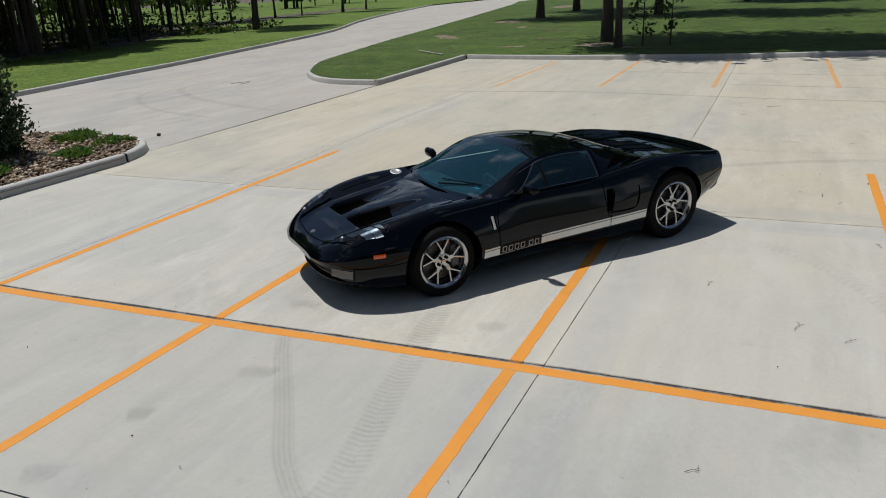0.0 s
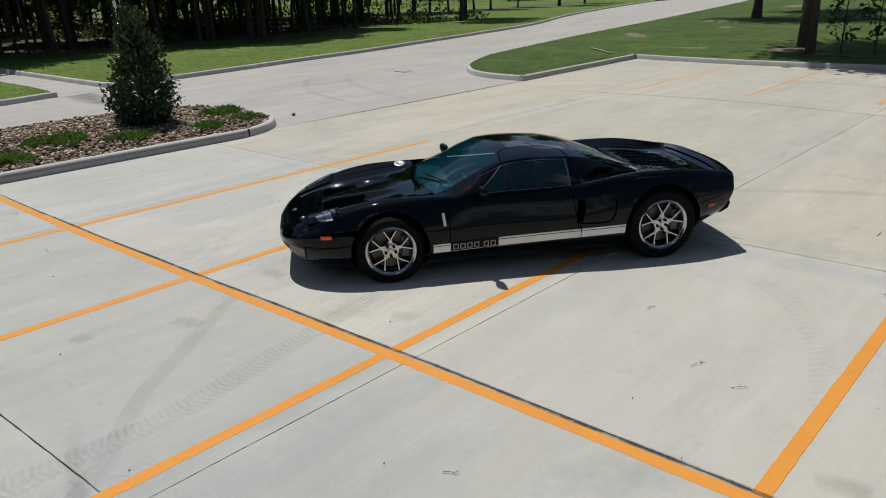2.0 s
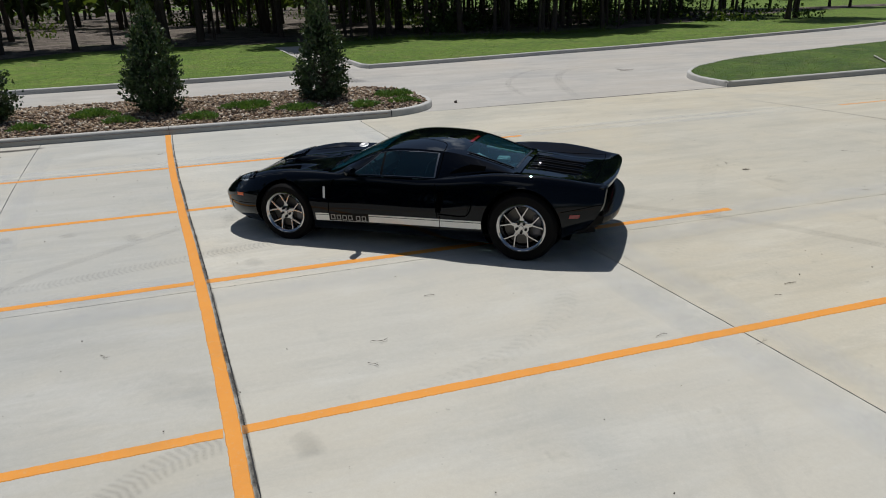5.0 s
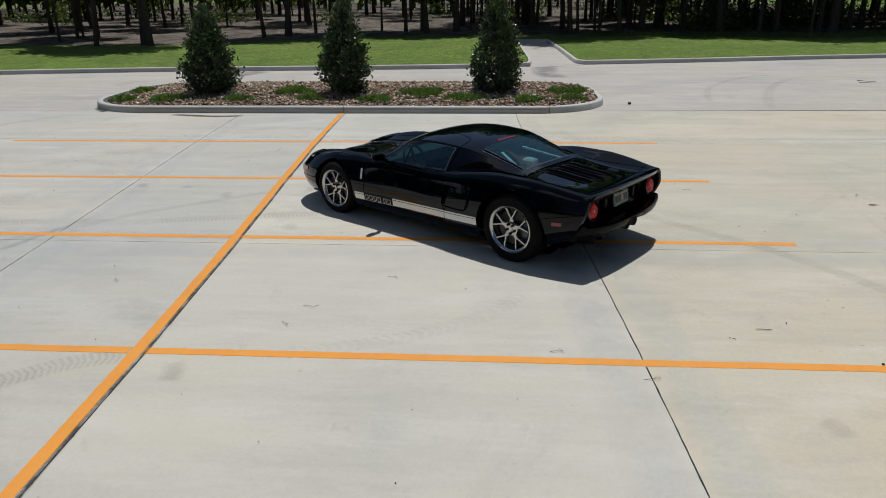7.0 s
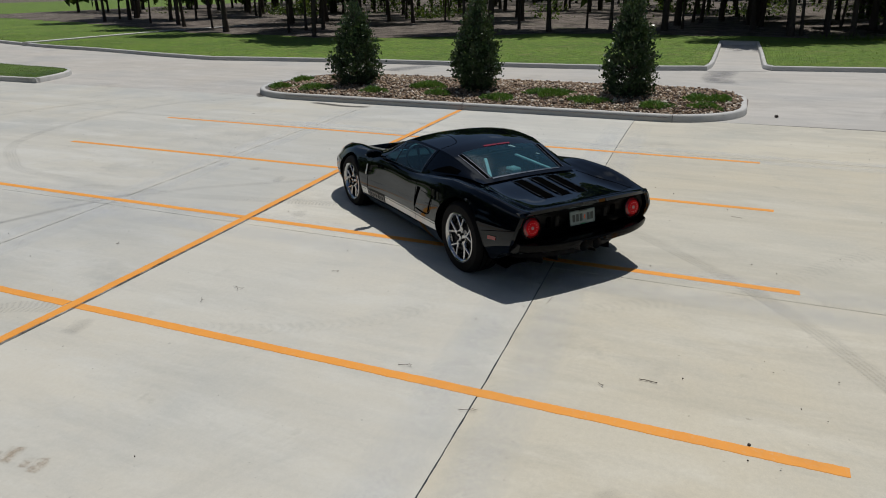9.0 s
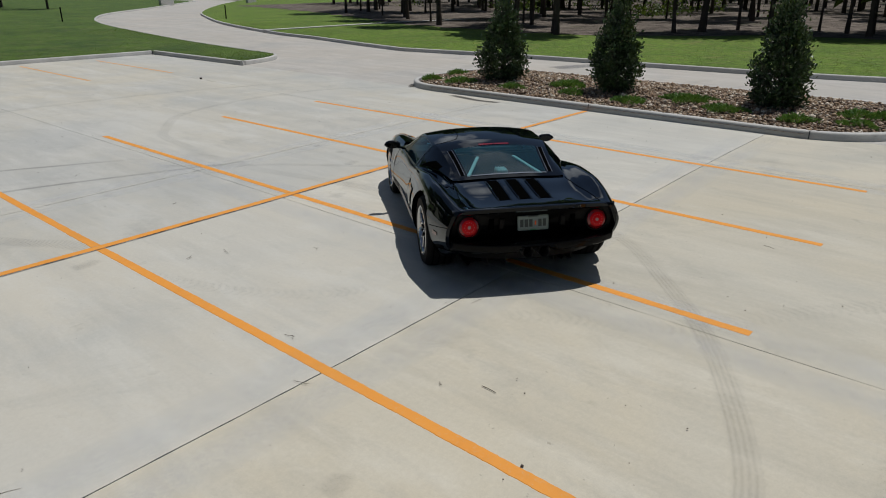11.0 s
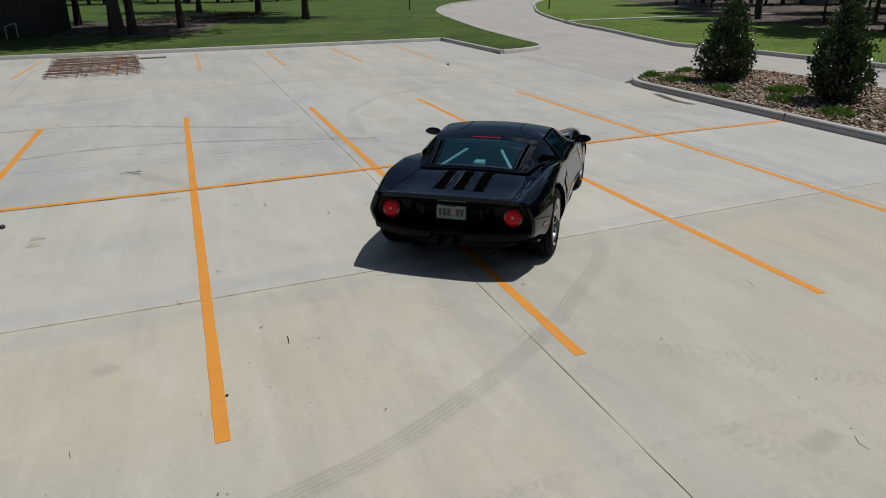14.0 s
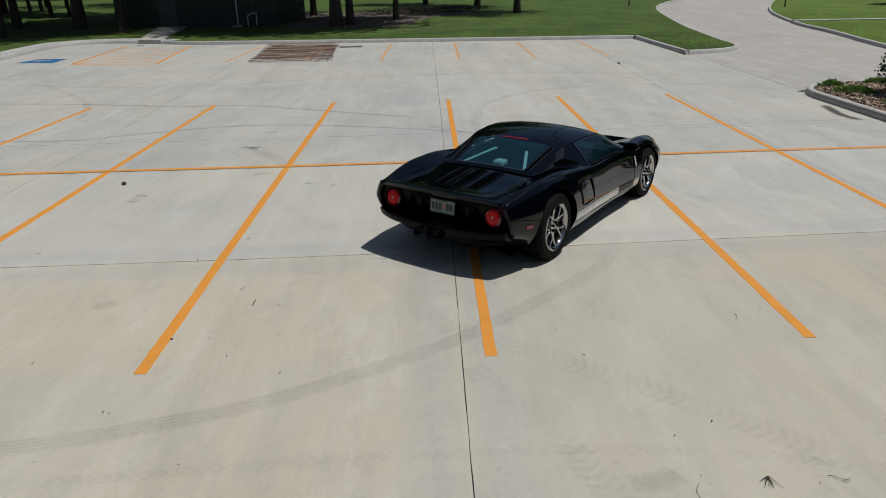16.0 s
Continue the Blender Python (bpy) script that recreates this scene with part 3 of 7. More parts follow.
def painted_line(a, b, width=0.094, label="worn orange parking line on concrete", material=None, bent=False):
    a, b = np.array(a, float), np.array(b, float)
    d = (b - a) / np.linalg.norm(b - a)
    n = np.array([-d[1], d[0]]) * width / 2
    k = max(2, int(np.linalg.norm(b - a) / 0.028))
    verts, faces = [], []
    rnd = random.Random(int(1000 * abs(a[0] + 3 * a[1])))
    drift = [0.0, 0.0]
    for i in range(k + 1):
        p = a + (b - a) * i / k
        if bent:
            p = np.array([p[0], skew(p[0])])
        edges = []
        for side in (0, 1):
            drift[side] = 0.86 * drift[side] + rnd.gauss(0, 0.018)
            edges.append(1 + drift[side] + rnd.uniform(-0.055, 0.055))
        w1, w2 = edges
        verts += [(*(p + n * w1), 0.0030), (*(p - n * w2), 0.0030), (*(p + n * (w1 + 0.10)), -0.001), (*(p - n * (w2 + 0.10)), -0.001)]
    for i in range(k):
        q, r = 4 * i, 4 * i + 4
        faces += [(q, q + 1, r + 1, r), (q + 2, q, r, r + 2), (q + 1, q + 3, r + 3, r + 1)]
    ob = mesh_object("parking_line", verts, faces, material or PAINT)
    return tagged(ob, label, "road marking", "parking lines", "structure")


painted_line((-8.56, skew(-8.56)), (19, skew(19)), 0.096, "long worn orange line along the row's middle joint", bent=True)
for x in (-5.38, -2.68, -0.01, 2.72, 5.5, 8.35, 11.1, 13.9):
    painted_line((x + 0.01, -5.92 + skew(x)), (x, -0.058 + skew(x)))
    painted_line((x, 0.06 + skew(x)), (x - 0.025, 6.29 + skew(x)))
for x in (-5.58, -2.82, -0.08, 2.64, 5.4, 8.1, 10.8):
    painted_line((x, 14.35 + 0.09 * x), (x - 0.12, 20.55 + 0.1 * x), label="faded orange parking line on concrete", material=PAINT_OLD)
for x in (-6.03, -3.36, -0.65, 2.1, 4.78, 7.6):
    painted_line((x, -20.5), (x + 0.05, -14.6), label="faded orange parking line on concrete", material=PAINT_OLD)
painted_line((9.97, -14.2), (10.8, -20.7))
painted_line((13.0, -14.4), (13.75, -21.0))
painted_line((9.97, -14.2), (13.0, -14.4))
for k in range(6):
    painted_line((10.1 + 0.13 * k, -15.1 - 1.0 * k), (13.05 + 0.12 * min(k, 5), -14.6 - 1.05 * k), 0.1)
BLUE = plain("blue_road_paint", (0.015, 0.13, 0.33), 0.7, vary=0.4)
ob = mesh_object("accessible_bay_marking", [(13.9, -14.9, 0.004), (15.3, -15.05, 0.004), (15.0, -16.35, 0.004), (14.0, -16.2, 0.004)], [(0, 1, 2, 3)], BLUE)
tagged(ob, "faded blue painted square in the accessible bay", "road marking", kind="structure")
symbol = bmesh.new()
bmesh.ops.create_cone(symbol, cap_ends=True, segments=14, radius1=0.10, radius2=0.10, depth=0.002, matrix=Matrix.Translation((14.72, -15.32, 0.008)))
for x, y, w, h, a in ((14.66, -15.58, 0.07, 0.42, 8), (14.60, -15.72, 0.30, 0.07, 8), (14.45, -15.88, 0.07, 0.34, 30), (14.72, -15.92, 0.36, 0.07, -40), (14.86, -15.76, 0.07, 0.26, 10)):
    bmesh.ops.create_cube(symbol, size=1.0, matrix=pose(x, y, 0.008, 0, 0, a) @ Matrix.Diagonal((w, h, 0.002, 1)))
ob = part("accessible_bay_symbol", symbol, plain("faded_white_paint", (0.42, 0.39, 0.32), 0.8, vary=0.4), None)
tagged(ob, "faded wheelchair symbol on the blue square", "road marking", kind="structure")


LAYER = iter(range(1000))


def ribbon(name, pts, width, material, label, z=0.0, step=0.15):
    z += 0.0008 + 0.00002 * next(LAYER)
    line = smooth_line(pts, step)
    a, b = offset_line(line, width / 2), offset_line(line, -width / 2)
    n = len(line)
    verts = [(*p, z) for p in a] + [(*p, z) for p in b]
    uvs = [(0.0, i / (n - 1)) for i in range(n)] + [(1.0, i / (n - 1)) for i in range(n)]
    faces = [(i, n + i, n + i + 1, i + 1) for i in range(n - 1)]
    ob = mesh_object(name, verts, faces, material, uvs=uvs)
    length = np.r_[0, np.cumsum(np.linalg.norm(np.diff(line, axis=0), axis=1))]
    layer = ob.data.uv_layers.new(name="run")
    for loop in ob.data.loops:
        layer.data[loop.index].uv = (float(loop.vertex_index >= n), length[loop.vertex_index % n])
    return tagged(ob, label, "stain", kind="structure")


def tyre_mark(pts, width, material=None):
    if material:
        ribbon("tyre_mark", pts, width, material, "very faint tyre track on concrete")
    elif width < 0.15:
        ribbon("tyre_mark", pts, width, THIN_MARK, "thin dark curved tyre line on concrete")
    else:
        ribbon("tyre_mark", pts, width, RUBBER_MARK, "faint curved grey tyre mark on concrete")


tyre_mark([(-0.93, 0.95), (-0.86, 0.3), (-0.76, -0.1), (-0.68, -0.57), (-0.55, -1.2), (-0.48, -1.68), (-0.5, -2.5), (-0.3, -3.4)], 0.24, TREAD_MARK)
tyre_mark([(-1.95, -0.1), (-1.77, -0.39), (-1.28, -1.02), (-0.88, -1.54), (-0.43, -1.93), (0.04, -2.42), (0.5, -2.9)], 0.16)
tyre_mark([(-1.78, 3.4), (-1.38, 4.4), (-0.55, 5.3), (0.24, 6.02), (1.01, 6.53), (1.58, 6.85), (2.1, 7.06), (3.26, 7.37), (5.5, 7.6)], 0.20)
tyre_mark([(9.4, -2.0), (8.5, -2.0), (7.2, -1.97), (6.0, -2.5), (4.4, -3.1), (2.75, -3.07), (1.1, -2.65), (-0.9, -2.0)], 0.13)
tyre_mark([(-0.45, -2.7), (-0.53, -3.3), (-0.7, -4.84), (-1.05, -5.6), (-2.3, -7.1), (-4.7, -7.9), (-6.9, -7.7), (-8.6, -6.6)], 0.24)
tyre_mark([(11.5, -6.3), (8.75, -6.0), (6.5, -5.5), (4.74, -5.5), (2.45, -4.5), (0.45, -3.6)], 0.14)
tyre_mark([(-3.5, 17.4), (1.0, 17.0), (6.0, 16.7), (12.5, 16.5)], 0.13)
tyre_mark([(-0.5, 15.0), (4.0, 14.6), (10.5, 14.9)], 0.12)
tyre_mark([(-7.5, 12.6), (-3.0, 13.2), (2.5, 12.7), (9.0, 13.0)], 0.14)
tyre_mark([(3.6, -1.3), (3.25, -0.65), (2.93, -0.22), (2.8, 0.2)], 0.26, TREAD_MARK)
tyre_mark([(-9.4, 9.3), (-11.4, 9.95), (-13.2, 10.7), (-14.9, 11.8), (-15.6, 13.0), (-15.0, 14.2)], 0.28)
tyre_mark([(-10.2, 8.2), (-12.9, 8.9), (-15.5, 10.8), (-16.2, 13.2)], 0.2)
tyre_mark([(12, 1.2), (9.2, -0.9), (8.0, -3.4), (8.8, -6.2), (11.5, -9.5)], 0.2)
tyre_mark([(-7.5, -9.5), (-3, -10.5), (2, -10.2), (8, -8.6), (13, -9.8)], 0.26)
tyre_mark([(1.13, 4.47), (0.67, 5.11), (0.37, 5.69), (-0.45, 6.29), (-1.31, 6.94), (-1.81, 7.38), (-2.6, 8.1)], 0.27, FAINT_MARK)
tyre_mark([(0.15, 6.4), (-0.1, 6.9), (-0.45, 7.5), (-0.7, 8.2)], 0.25, FAINT_MARK)
tyre_mark([(2.75, 1.2), (2.64, 1.6), (2.43, 2.19), (2.12, 2.69), (1.88, 2.98), (1.4, 3.3)], 0.22, FAINT_MARK)
tyre_mark([(3.2, 7.75), (0.98, 7.55), (0.12, 7.51), (-0.66, 7.50), (-1.51, 7.59), (-3.2, 7.9)], 0.10, FAINT_MARK)
scuffs = random.Random(21)
for _ in range(26):
    x, y, n, a = scuffs.uniform(2, 13), scuffs.uniform(-14, -1.5), scuffs.uniform(0.25, 0.95), scuffs.gauss(0.05, 0.25)
    ribbon("scuff_mark", [(x, y), (x + 0.5 * n * math.cos(a), y + 0.5 * n * math.sin(a) + 0.02), (x + n * math.cos(a), y + n * math.sin(a))], scuffs.uniform(0.03, 0.08), THIN_MARK, "short faint dark scuff on concrete", step=0.08)
ribbon("damp_stain", [(-8.36, -4.5), (-8.22, -3.9), (-8.12, -3.3), (-8.2, -2.7)], 0.26, DAMP, "dark damp stain at the foot of the bed kerb")
ribbon("wet_stain", [(-19.4, 4.75), (-18.2, 4.7), (-16.8, 4.6), (-15.2, 4.9)], 1.0, WET_FILM, "dark wet stain at the flume mouth", step=0.3)
ribbon("wet_stain", [(-17.4, -5.2), (-16.4, -5.6), (-15.2, -5.9)], 1.1, WET_FILM, "dark wet stain on the drive", step=0.3)
ribbon("damp_stain", [(-9.3, -6.75), (-8.95, -6.5), (-8.7, -6.25)], 0.22, DAMP, "dark damp stain at the bed kerb corner")
# worn patches in the lawns
for pts, w in (([(-6.6, 25.6), (-5.6, 25.7), (-4.6, 25.2)], 1.1), ([(-16, 45.6), (-14.9, 45.9), (-13.6, 45.6)], 1.8), ([(-10.8, 34.5), (-9.6, 33.2), (-8.6, 33.4)], 0.9), ([(-9.2, 28.4), (-8.2, 27.2), (-7.5, 27.4)], 0.7), ([(-12.2, 22.0), (-11.2, 22.4), (-10.3, 21.8)], 0.6), ([(-13, 38), (-11.5, 37), (-10, 37.4)], 1.4), ([(-4.2, 23.1), (-1.5, 22.6), (1.5, 22.9)], 0.6), ([(1.5, -28.5), (3.5, -28.8), (5.5, -28.3), (7, -28.9)], 1.2), ([(-2.0, -26.6), (0.5, -27.0), (2.5, -26.5)], 0.8), ([(6.5, -24.6), (8.5, -24.4), (10, -24.8)], 0.7)):
    ribbon("bare_patch", pts, w, BARE_EARTH, "worn patch of bare brown earth in the grass", 0.136)
for x, y, w in ((-0.38, 0.54, 0.24), (-2.19, -2.18, 0.22), (-1.73, -0.74, 0.3), (-2.12, -1.48, 0.16), (3.03, 0.60, 0.28), (3.5, 5.21, 0.2), (-0.9, 7.8, 0.34), (-2.11, 0.38, 0.3), (1.7, 8.3, 0.3)):
    ribbon("oil_spot", [(x - w / 2, y - 0.05), (x, y + 0.02), (x + w / 2, y + 0.03)], 0.2, OIL_MARK, "small grey oil spot on concrete", step=0.05)
for x, y, r in ((4.48, 1.71, 0.085), (4.49, 1.96, 0.075), (4.53, 1.63, 0.05), (4.50, 1.87, 0.05)):
    ribbon("rust_spot", [(x - r, y - 0.02), (x, y + 0.01), (x + r, y + 0.02)], 1.5 * r, RUST_MARK, "tan blotchy rust stain on concrete", step=0.03)
# crumbling dark filler along the middle joint
ribbon("joint_filler", [(x, SKEW(x) + 0.072 + 0.005 * math.sin(3.1 * x)) for x in np.linspace(-8.55, 19, 90)], 0.048, JOINT_FILLER, "crumbling dark filler in the long joint", 0.0025)
# pale water marks that follow the joints
for pts, w in (([(0.2, y) for y in np.linspace(-5, 13, 13)], 0.9), ([(-5.66, y) for y in np.linspace(-5, 13, 13)], 0.7), ([(x, 3.97 + SKEW(x)) for x in np.linspace(-8.5, 9, 14)], 0.9), ([(x, -2.16 + SKEW(x) + 0.02 * x) for x in np.linspace(-8, 9, 14)], 0.7)):
    for k in (-1, 1):
        ribbon("water_mark", offset_line(np.array(pts), k * (0.26 * w + 0.02)), 0.5 * w, PALE_FILM, "pale grey water mark along a joint")


# ---- the sports car ----
# local axes: x ahead, y to its left, z up; s is the distance back from the nose
CAR = pose(-0.926, 2.626, -0.012, 0, 0, -126.40)
MID = 2.35
CAR_W = curve((-0.05, 0.33), (-0.02, 0.49), (0.04, 0.615), (0.12, 0.715), (0.25, 0.805), (0.4, 0.872), (0.6, 0.922), (0.97, 0.960), (1.4, 0.952), (2.0, 0.935), (2.6, 0.95), (3.1, 0.975), (3.6, 0.985), (3.9, 0.968), (4.1, 0.935), (4.25, 0.905), (4.4, 0.872), (4.5, 0.845))
CAR_ZW = curve((-0.05, 0.425), (0.15, 0.47), (0.5, 0.51), (1.0, 0.50), (2.0, 0.44), (2.7, 0.46), (3.2, 0.54), (3.7, 0.57), (4.5, 0.60))
CAR_ZB = curve((-0.05, 0.40), (0.0, 0.36), (0.06, 0.325), (0.12, 0.285), (0.2, 0.24), (0.3, 0.20), (0.5, 0.17), (1.0, 0.15), (3.3, 0.15), (3.9, 0.20), (4.3, 0.285), (4.5, 0.33))
CAR_YC = curve((-0.05, 0.18), (0.04, 0.40), (0.3, 0.60), (0.6, 0.70), (1.0, 0.745), (1.4, 0.775), (1.8, 0.82), (2.7, 0.83), (3.1, 0.835), (3.5, 0.822), (3.8, 0.812), (4.1, 0.785), (4.3, 0.755), (4.5, 0.722))
CAR_ZC = curve((-0.05, 0.448), (0.0, 0.492), (0.06, 0.535), (0.3, 0.65), (0.5, 0.715), (0.75, 0.772), (1.0, 0.80), (1.3, 0.805), (1.6, 0.80), (2.0, 0.795), (2.5, 0.795), (2.8, 0.815), (3.1, 0.855), (3.5, 0.895), (3.8, 0.892), (4.1, 0.864), (4.35, 0.824), (4.5, 0.805))
CAR_YV = curve((-0.05, 0.09), (0.1, 0.25), (0.3, 0.40), (0.6, 0.46), (1.2, 0.50), (3.3, 0.60), (3.8, 0.56), (4.5, 0.52))
CAR_ZV = curve((-0.05, 0.448), (0.0, 0.490), (0.06, 0.528), (0.3, 0.612), (0.6, 0.668), (1.0, 0.718), (1.35, 0.758), (1.7, 0.78), (3.3, 0.84), (3.7, 0.822), (4.1, 0.785), (4.35, 0.778), (4.5, 0.805))
CAR_ZH = curve((-0.05, 0.448), (0.0, 0.490), (0.06, 0.530), (0.3, 0.612), (0.6, 0.675), (1.0, 0.728), (1.35, 0.768), (1.7, 0.79), (3.3, 0.855), (3.7, 0.836), (4.1, 0.795), (4.35, 0.780), (4.5, 0.805))


def car_section(s, count=56):
    """Half a cross-section of the body, from the underside over the flank to the middle line, as rows of y, z."""
    w, zw, zb, yc, zc = CAR_W(s), CAR_ZW(s), CAR_ZB(s), CAR_YC(s), CAR_ZC(s)
    tuck = 0.125 * min(1, max(0, s + 0.05) / 0.4)
    knots = [(w - 0.30 * min(1, max(0, s) / 0.4 + 0.35), zb), (w - tuck, zb), (w - 0.020, zb + 0.42 * (zw - zb)), (w, zw), (w - 0.25 * (w - yc), zw + 0.50 * (zc - zw)), (yc + 0.44 * (w - yc), zw + 0.86 * (zc - zw)), (yc, zc), ((yc + CAR_YV(s)) / 2, 0.45 * zc + 0.55 * CAR_ZV(s)), (CAR_YV(s), CAR_ZV(s)), (0.5 * CAR_YV(s), 0.5 * (CAR_ZV(s) + CAR_ZH(s))), (0, CAR_ZH(s))]
    p = [np.array(k, float) for k in knots]
    p = [2 * p[0] - p[1], *p, np.array([-p[-2][0], p[-2][1]])]
    seg = len(p) - 3
    out = []
    for i in range(count):
        u = i / (count - 1) * seg
        k = min(int(u), seg - 1)
        t = u - k
        a, b, c, d = p[k:k + 4]
        out.append(0.5 * (2 * b + (c - a) * t + (2 * a - 5 * b + 4 * c - d) * t * t + (3 * b - a - 3 * c + d) * t ** 3))
    out[-1][0] = 0.0
    return np.array(out)


def side_y(s, z):
    q = car_section(s, 90)
    top = int(np.argmax(q[:, 1] >= CAR_ZC(s) - 0.012)) or len(q) - 1
    z_run, y_run = q[8:top, 1], q[8:top, 0]
    return float(np.interp(z, z_run, y_run))


def hood_dip(s, y):
    """The sunken heat outlets of the bonnet: a sharp front lip that runs out towards the windscreen."""
    y = abs(y)
    if not 0.40 < s < 1.22:
        return 0.0
    inner, outer = 0.040 + 0.20 * (s - 0.4), 0.42 + 0.07 * (s - 0.4)
    a, b = (min(max(q / 0.09, 0), 1) for q in (y - inner, outer - y))
    across = a * a * (3 - 2 * a) * b * b * (3 - 2 * b)
    ahead = min(max((s - 0.41) / 0.03, 0), 1) * max(0, 1 - ((s - 0.44) / 0.74)) ** 1.1 if s > 0.41 else 0
    return 0.115 * across * ahead


def top_z(s, y):
    q = car_section(s, 140)
    k = int(np.argmax(q[:, 0]))
    return float(np.interp(abs(y), q[k:, 0][::-1], q[k:, 1][::-1])) - hood_dip(s, y)


def at(s, y, z):
    return Vector((MID - s, y, z))


def lean(s, z):
    """The tail's rear edge runs out to the lip above and slopes forward towards the ground."""
    f = min(1, max(0, (s - 4.05) / 0.45))
    g = min(1, max(0, (0.66 - z) / 0.34))
    return s - 0.21 * f * g * (0.4 + 0.6 * g) + 0.012 * f * min(1, max(0, (z - 0.66) / 0.14))


def outward(bm):
    """Turns a car skin, wound one way throughout, to face away from the car's middle."""
    bm.normal_update()
    vote = 0.0
    for f in bm.faces:
        c = f.calc_center_median()
        vote += f.calc_area() * f.normal.dot(c - Vector((0.6 * c.x, 0, 0.40)))
    if vote < 0:
        bmesh.ops.reverse_faces(bm, faces=bm.faces)
    return bm


ARCHES = ((0.985, 0.335, 0.372), (3.70, 0.368, 0.408))
HEADLINER = plain("dark_headliner", (0.012, 0.012, 0.013), 0.95, spec=0.05)
BADGE_GREY = plain("badge_outline", (0.34, 0.33, 0.31), 0.4)
LAMP_BLUE = plain("lamp_reflector_blue", (0.12, 0.16, 0.20), 0.2, 0.6, vary=0.5, scale=50)
LAMP_BRIGHT = plain("bright_reflector", (0.56, 0.63, 0.69), 0.25, 0.2, vary=0.5, scale=40)
LAMP_BOWL = plain("lamp_reflector", (0.30, 0.34, 0.38), 0.25, 0.4, vary=0.8, scale=60)
car = thing("sports_car", CAR, "low glossy black sports car with silver stripes parked across bays", "car")


def car_body():
    stations = sorted({round(v, 4) for v in (*np.linspace(-0.05, 0.12, 12), *np.linspace(0.12, 0.40, 14), *np.linspace(0.40, 1.5, 70), *np.linspace(1.5, 3.2, 56), *np.linspace(3.2, 4.3, 60), *np.linspace(4.3, 4.5, 9))})
    count = 92
    bm = bmesh.new()
    grid = {}
    for side in (1, -1):
        for i, s in enumerate(stations):
            for j, (y, z) in enumerate(car_section(s, count)):
                if j == count - 1 and side == -1:
                    grid[side, i, j] = grid[1, i, j]
                    continue
                if j > count * 0.55:
                    z -= hood_dip(s, y)
                grid[side, i, j] = bm.verts.new(at(lean(s, z), side * y, z))
    for side in (1, -1):
        for i in range(len(stations) - 1):
            s = 0.5 * (stations[i] + stations[i + 1])
            for j in range(count - 1):
                vs = [grid[side, i, j], grid[side, i + 1, j], grid[side, i + 1, j + 1], grid[side, i, j + 1]]
                mid = sum((v.co for v in vs), Vector()) / 4
                if any((s - c) ** 2 + (mid.z - h) ** 2 < r * r for c, h, r in ARCHES) and abs(mid.y) > 0.45 and j < count * 0.62:
                    continue
                if 1.42 < s < 3.56 and j > count * 0.56 and abs(mid.y) < CAB_YB(s) - 0.012:
                    continue
                bm.faces.new(vs if side == 1 else vs[::-1])
    for i, rev in ((0, False), (len(stations) - 1, True)):
        for side in (1, -1):
            ring = [grid[side, i, j] for j in range(count)]
            c = bm.verts.new(at(stations[i] + (-0.006 if i == 0 else 0.0), 0, 0.425 if i == 0 else 0.58))
            for a, b in zip(ring, ring[1:]):
                if i == 0:
                    bm.faces.new((b, a, c) if side == 1 else (a, b, c))
    # pull the ragged edge of each wheel opening on to its circle
    for e in bm.edges:
        if e.is_boundary:
            for v in e.verts:
                s = MID - v.co.x
                for c, h, r in ARCHES:
                    d = math.hypot(s - c, v.co.z - h)
                    if abs(d - r) < 0.035 and abs(v.co.y) > 0.5 and d > 0:
                        k = r / d
                        v.co.x, v.co.z = MID - (c + (s - c) * k), h + (v.co.z - h) * k
    bmesh.ops.remove_doubles(bm, verts=bm.verts, dist=0.0006)
    return part("body", bm, BLACK, car, "glossy black painted bodywork", smooth=True)


# the cabin above the belt line
CAB_YB = curve((1.28, 0.735), (1.5, 0.80), (1.74, 0.845), (2.2, 0.855), (2.74, 0.85), (3.0, 0.79), (3.3, 0.68), (3.6, 0.60))
CAB_ZB = curve((1.28, 0.770), (1.5, 0.785), (1.74, 0.795), (2.74, 0.80), (3.0, 0.842), (3.3, 0.868), (3.6, 0.85))
CAB_YD = curve((1.28, 0.715), (1.5, 0.715), (1.74, 0.695), (2.18, 0.645), (2.5, 0.635), (2.79, 0.625), (2.98, 0.60), (3.3, 0.565), (3.6, 0.545))
CAB_ZD = curve((1.28, 0.750), (1.5, 0.784), (1.74, 0.878), (2.0, 1.0), (2.18, 1.055), (2.4, 1.07), (2.79, 1.052), (2.98, 1.020), (3.3, 0.930), (3.6, 0.840))
CAB_ZH = curve((1.28, 0.752), (1.41, 0.786), (1.56, 0.868), (1.74, 0.957), (2.0, 1.066), (2.12, 1.097), (2.3, 1.122), (2.5, 1.127), (2.8, 1.100), (2.98, 1.066), (3.3, 0.965), (3.6, 0.852))


def cabin_at(s, v):
    """v: 0 at the belt, 1 at the roof edge, 2 on the middle line."""
    if v <= 1:
        bulge = 0.018 * math.sin(math.pi * v)
        return (CAB_YB(s) + (CAB_YD(s) - CAB_YB(s)) * v + bulge, CAB_ZB(s) + (CAB_ZD(s) - CAB_ZB(s)) * v)
    f = v - 1
    return (CAB_YD(s) * (1 - f), CAB_ZD(s) + (CAB_ZH(s) - CAB_ZD(s)) * (1 - (1 - f) ** 2.3))


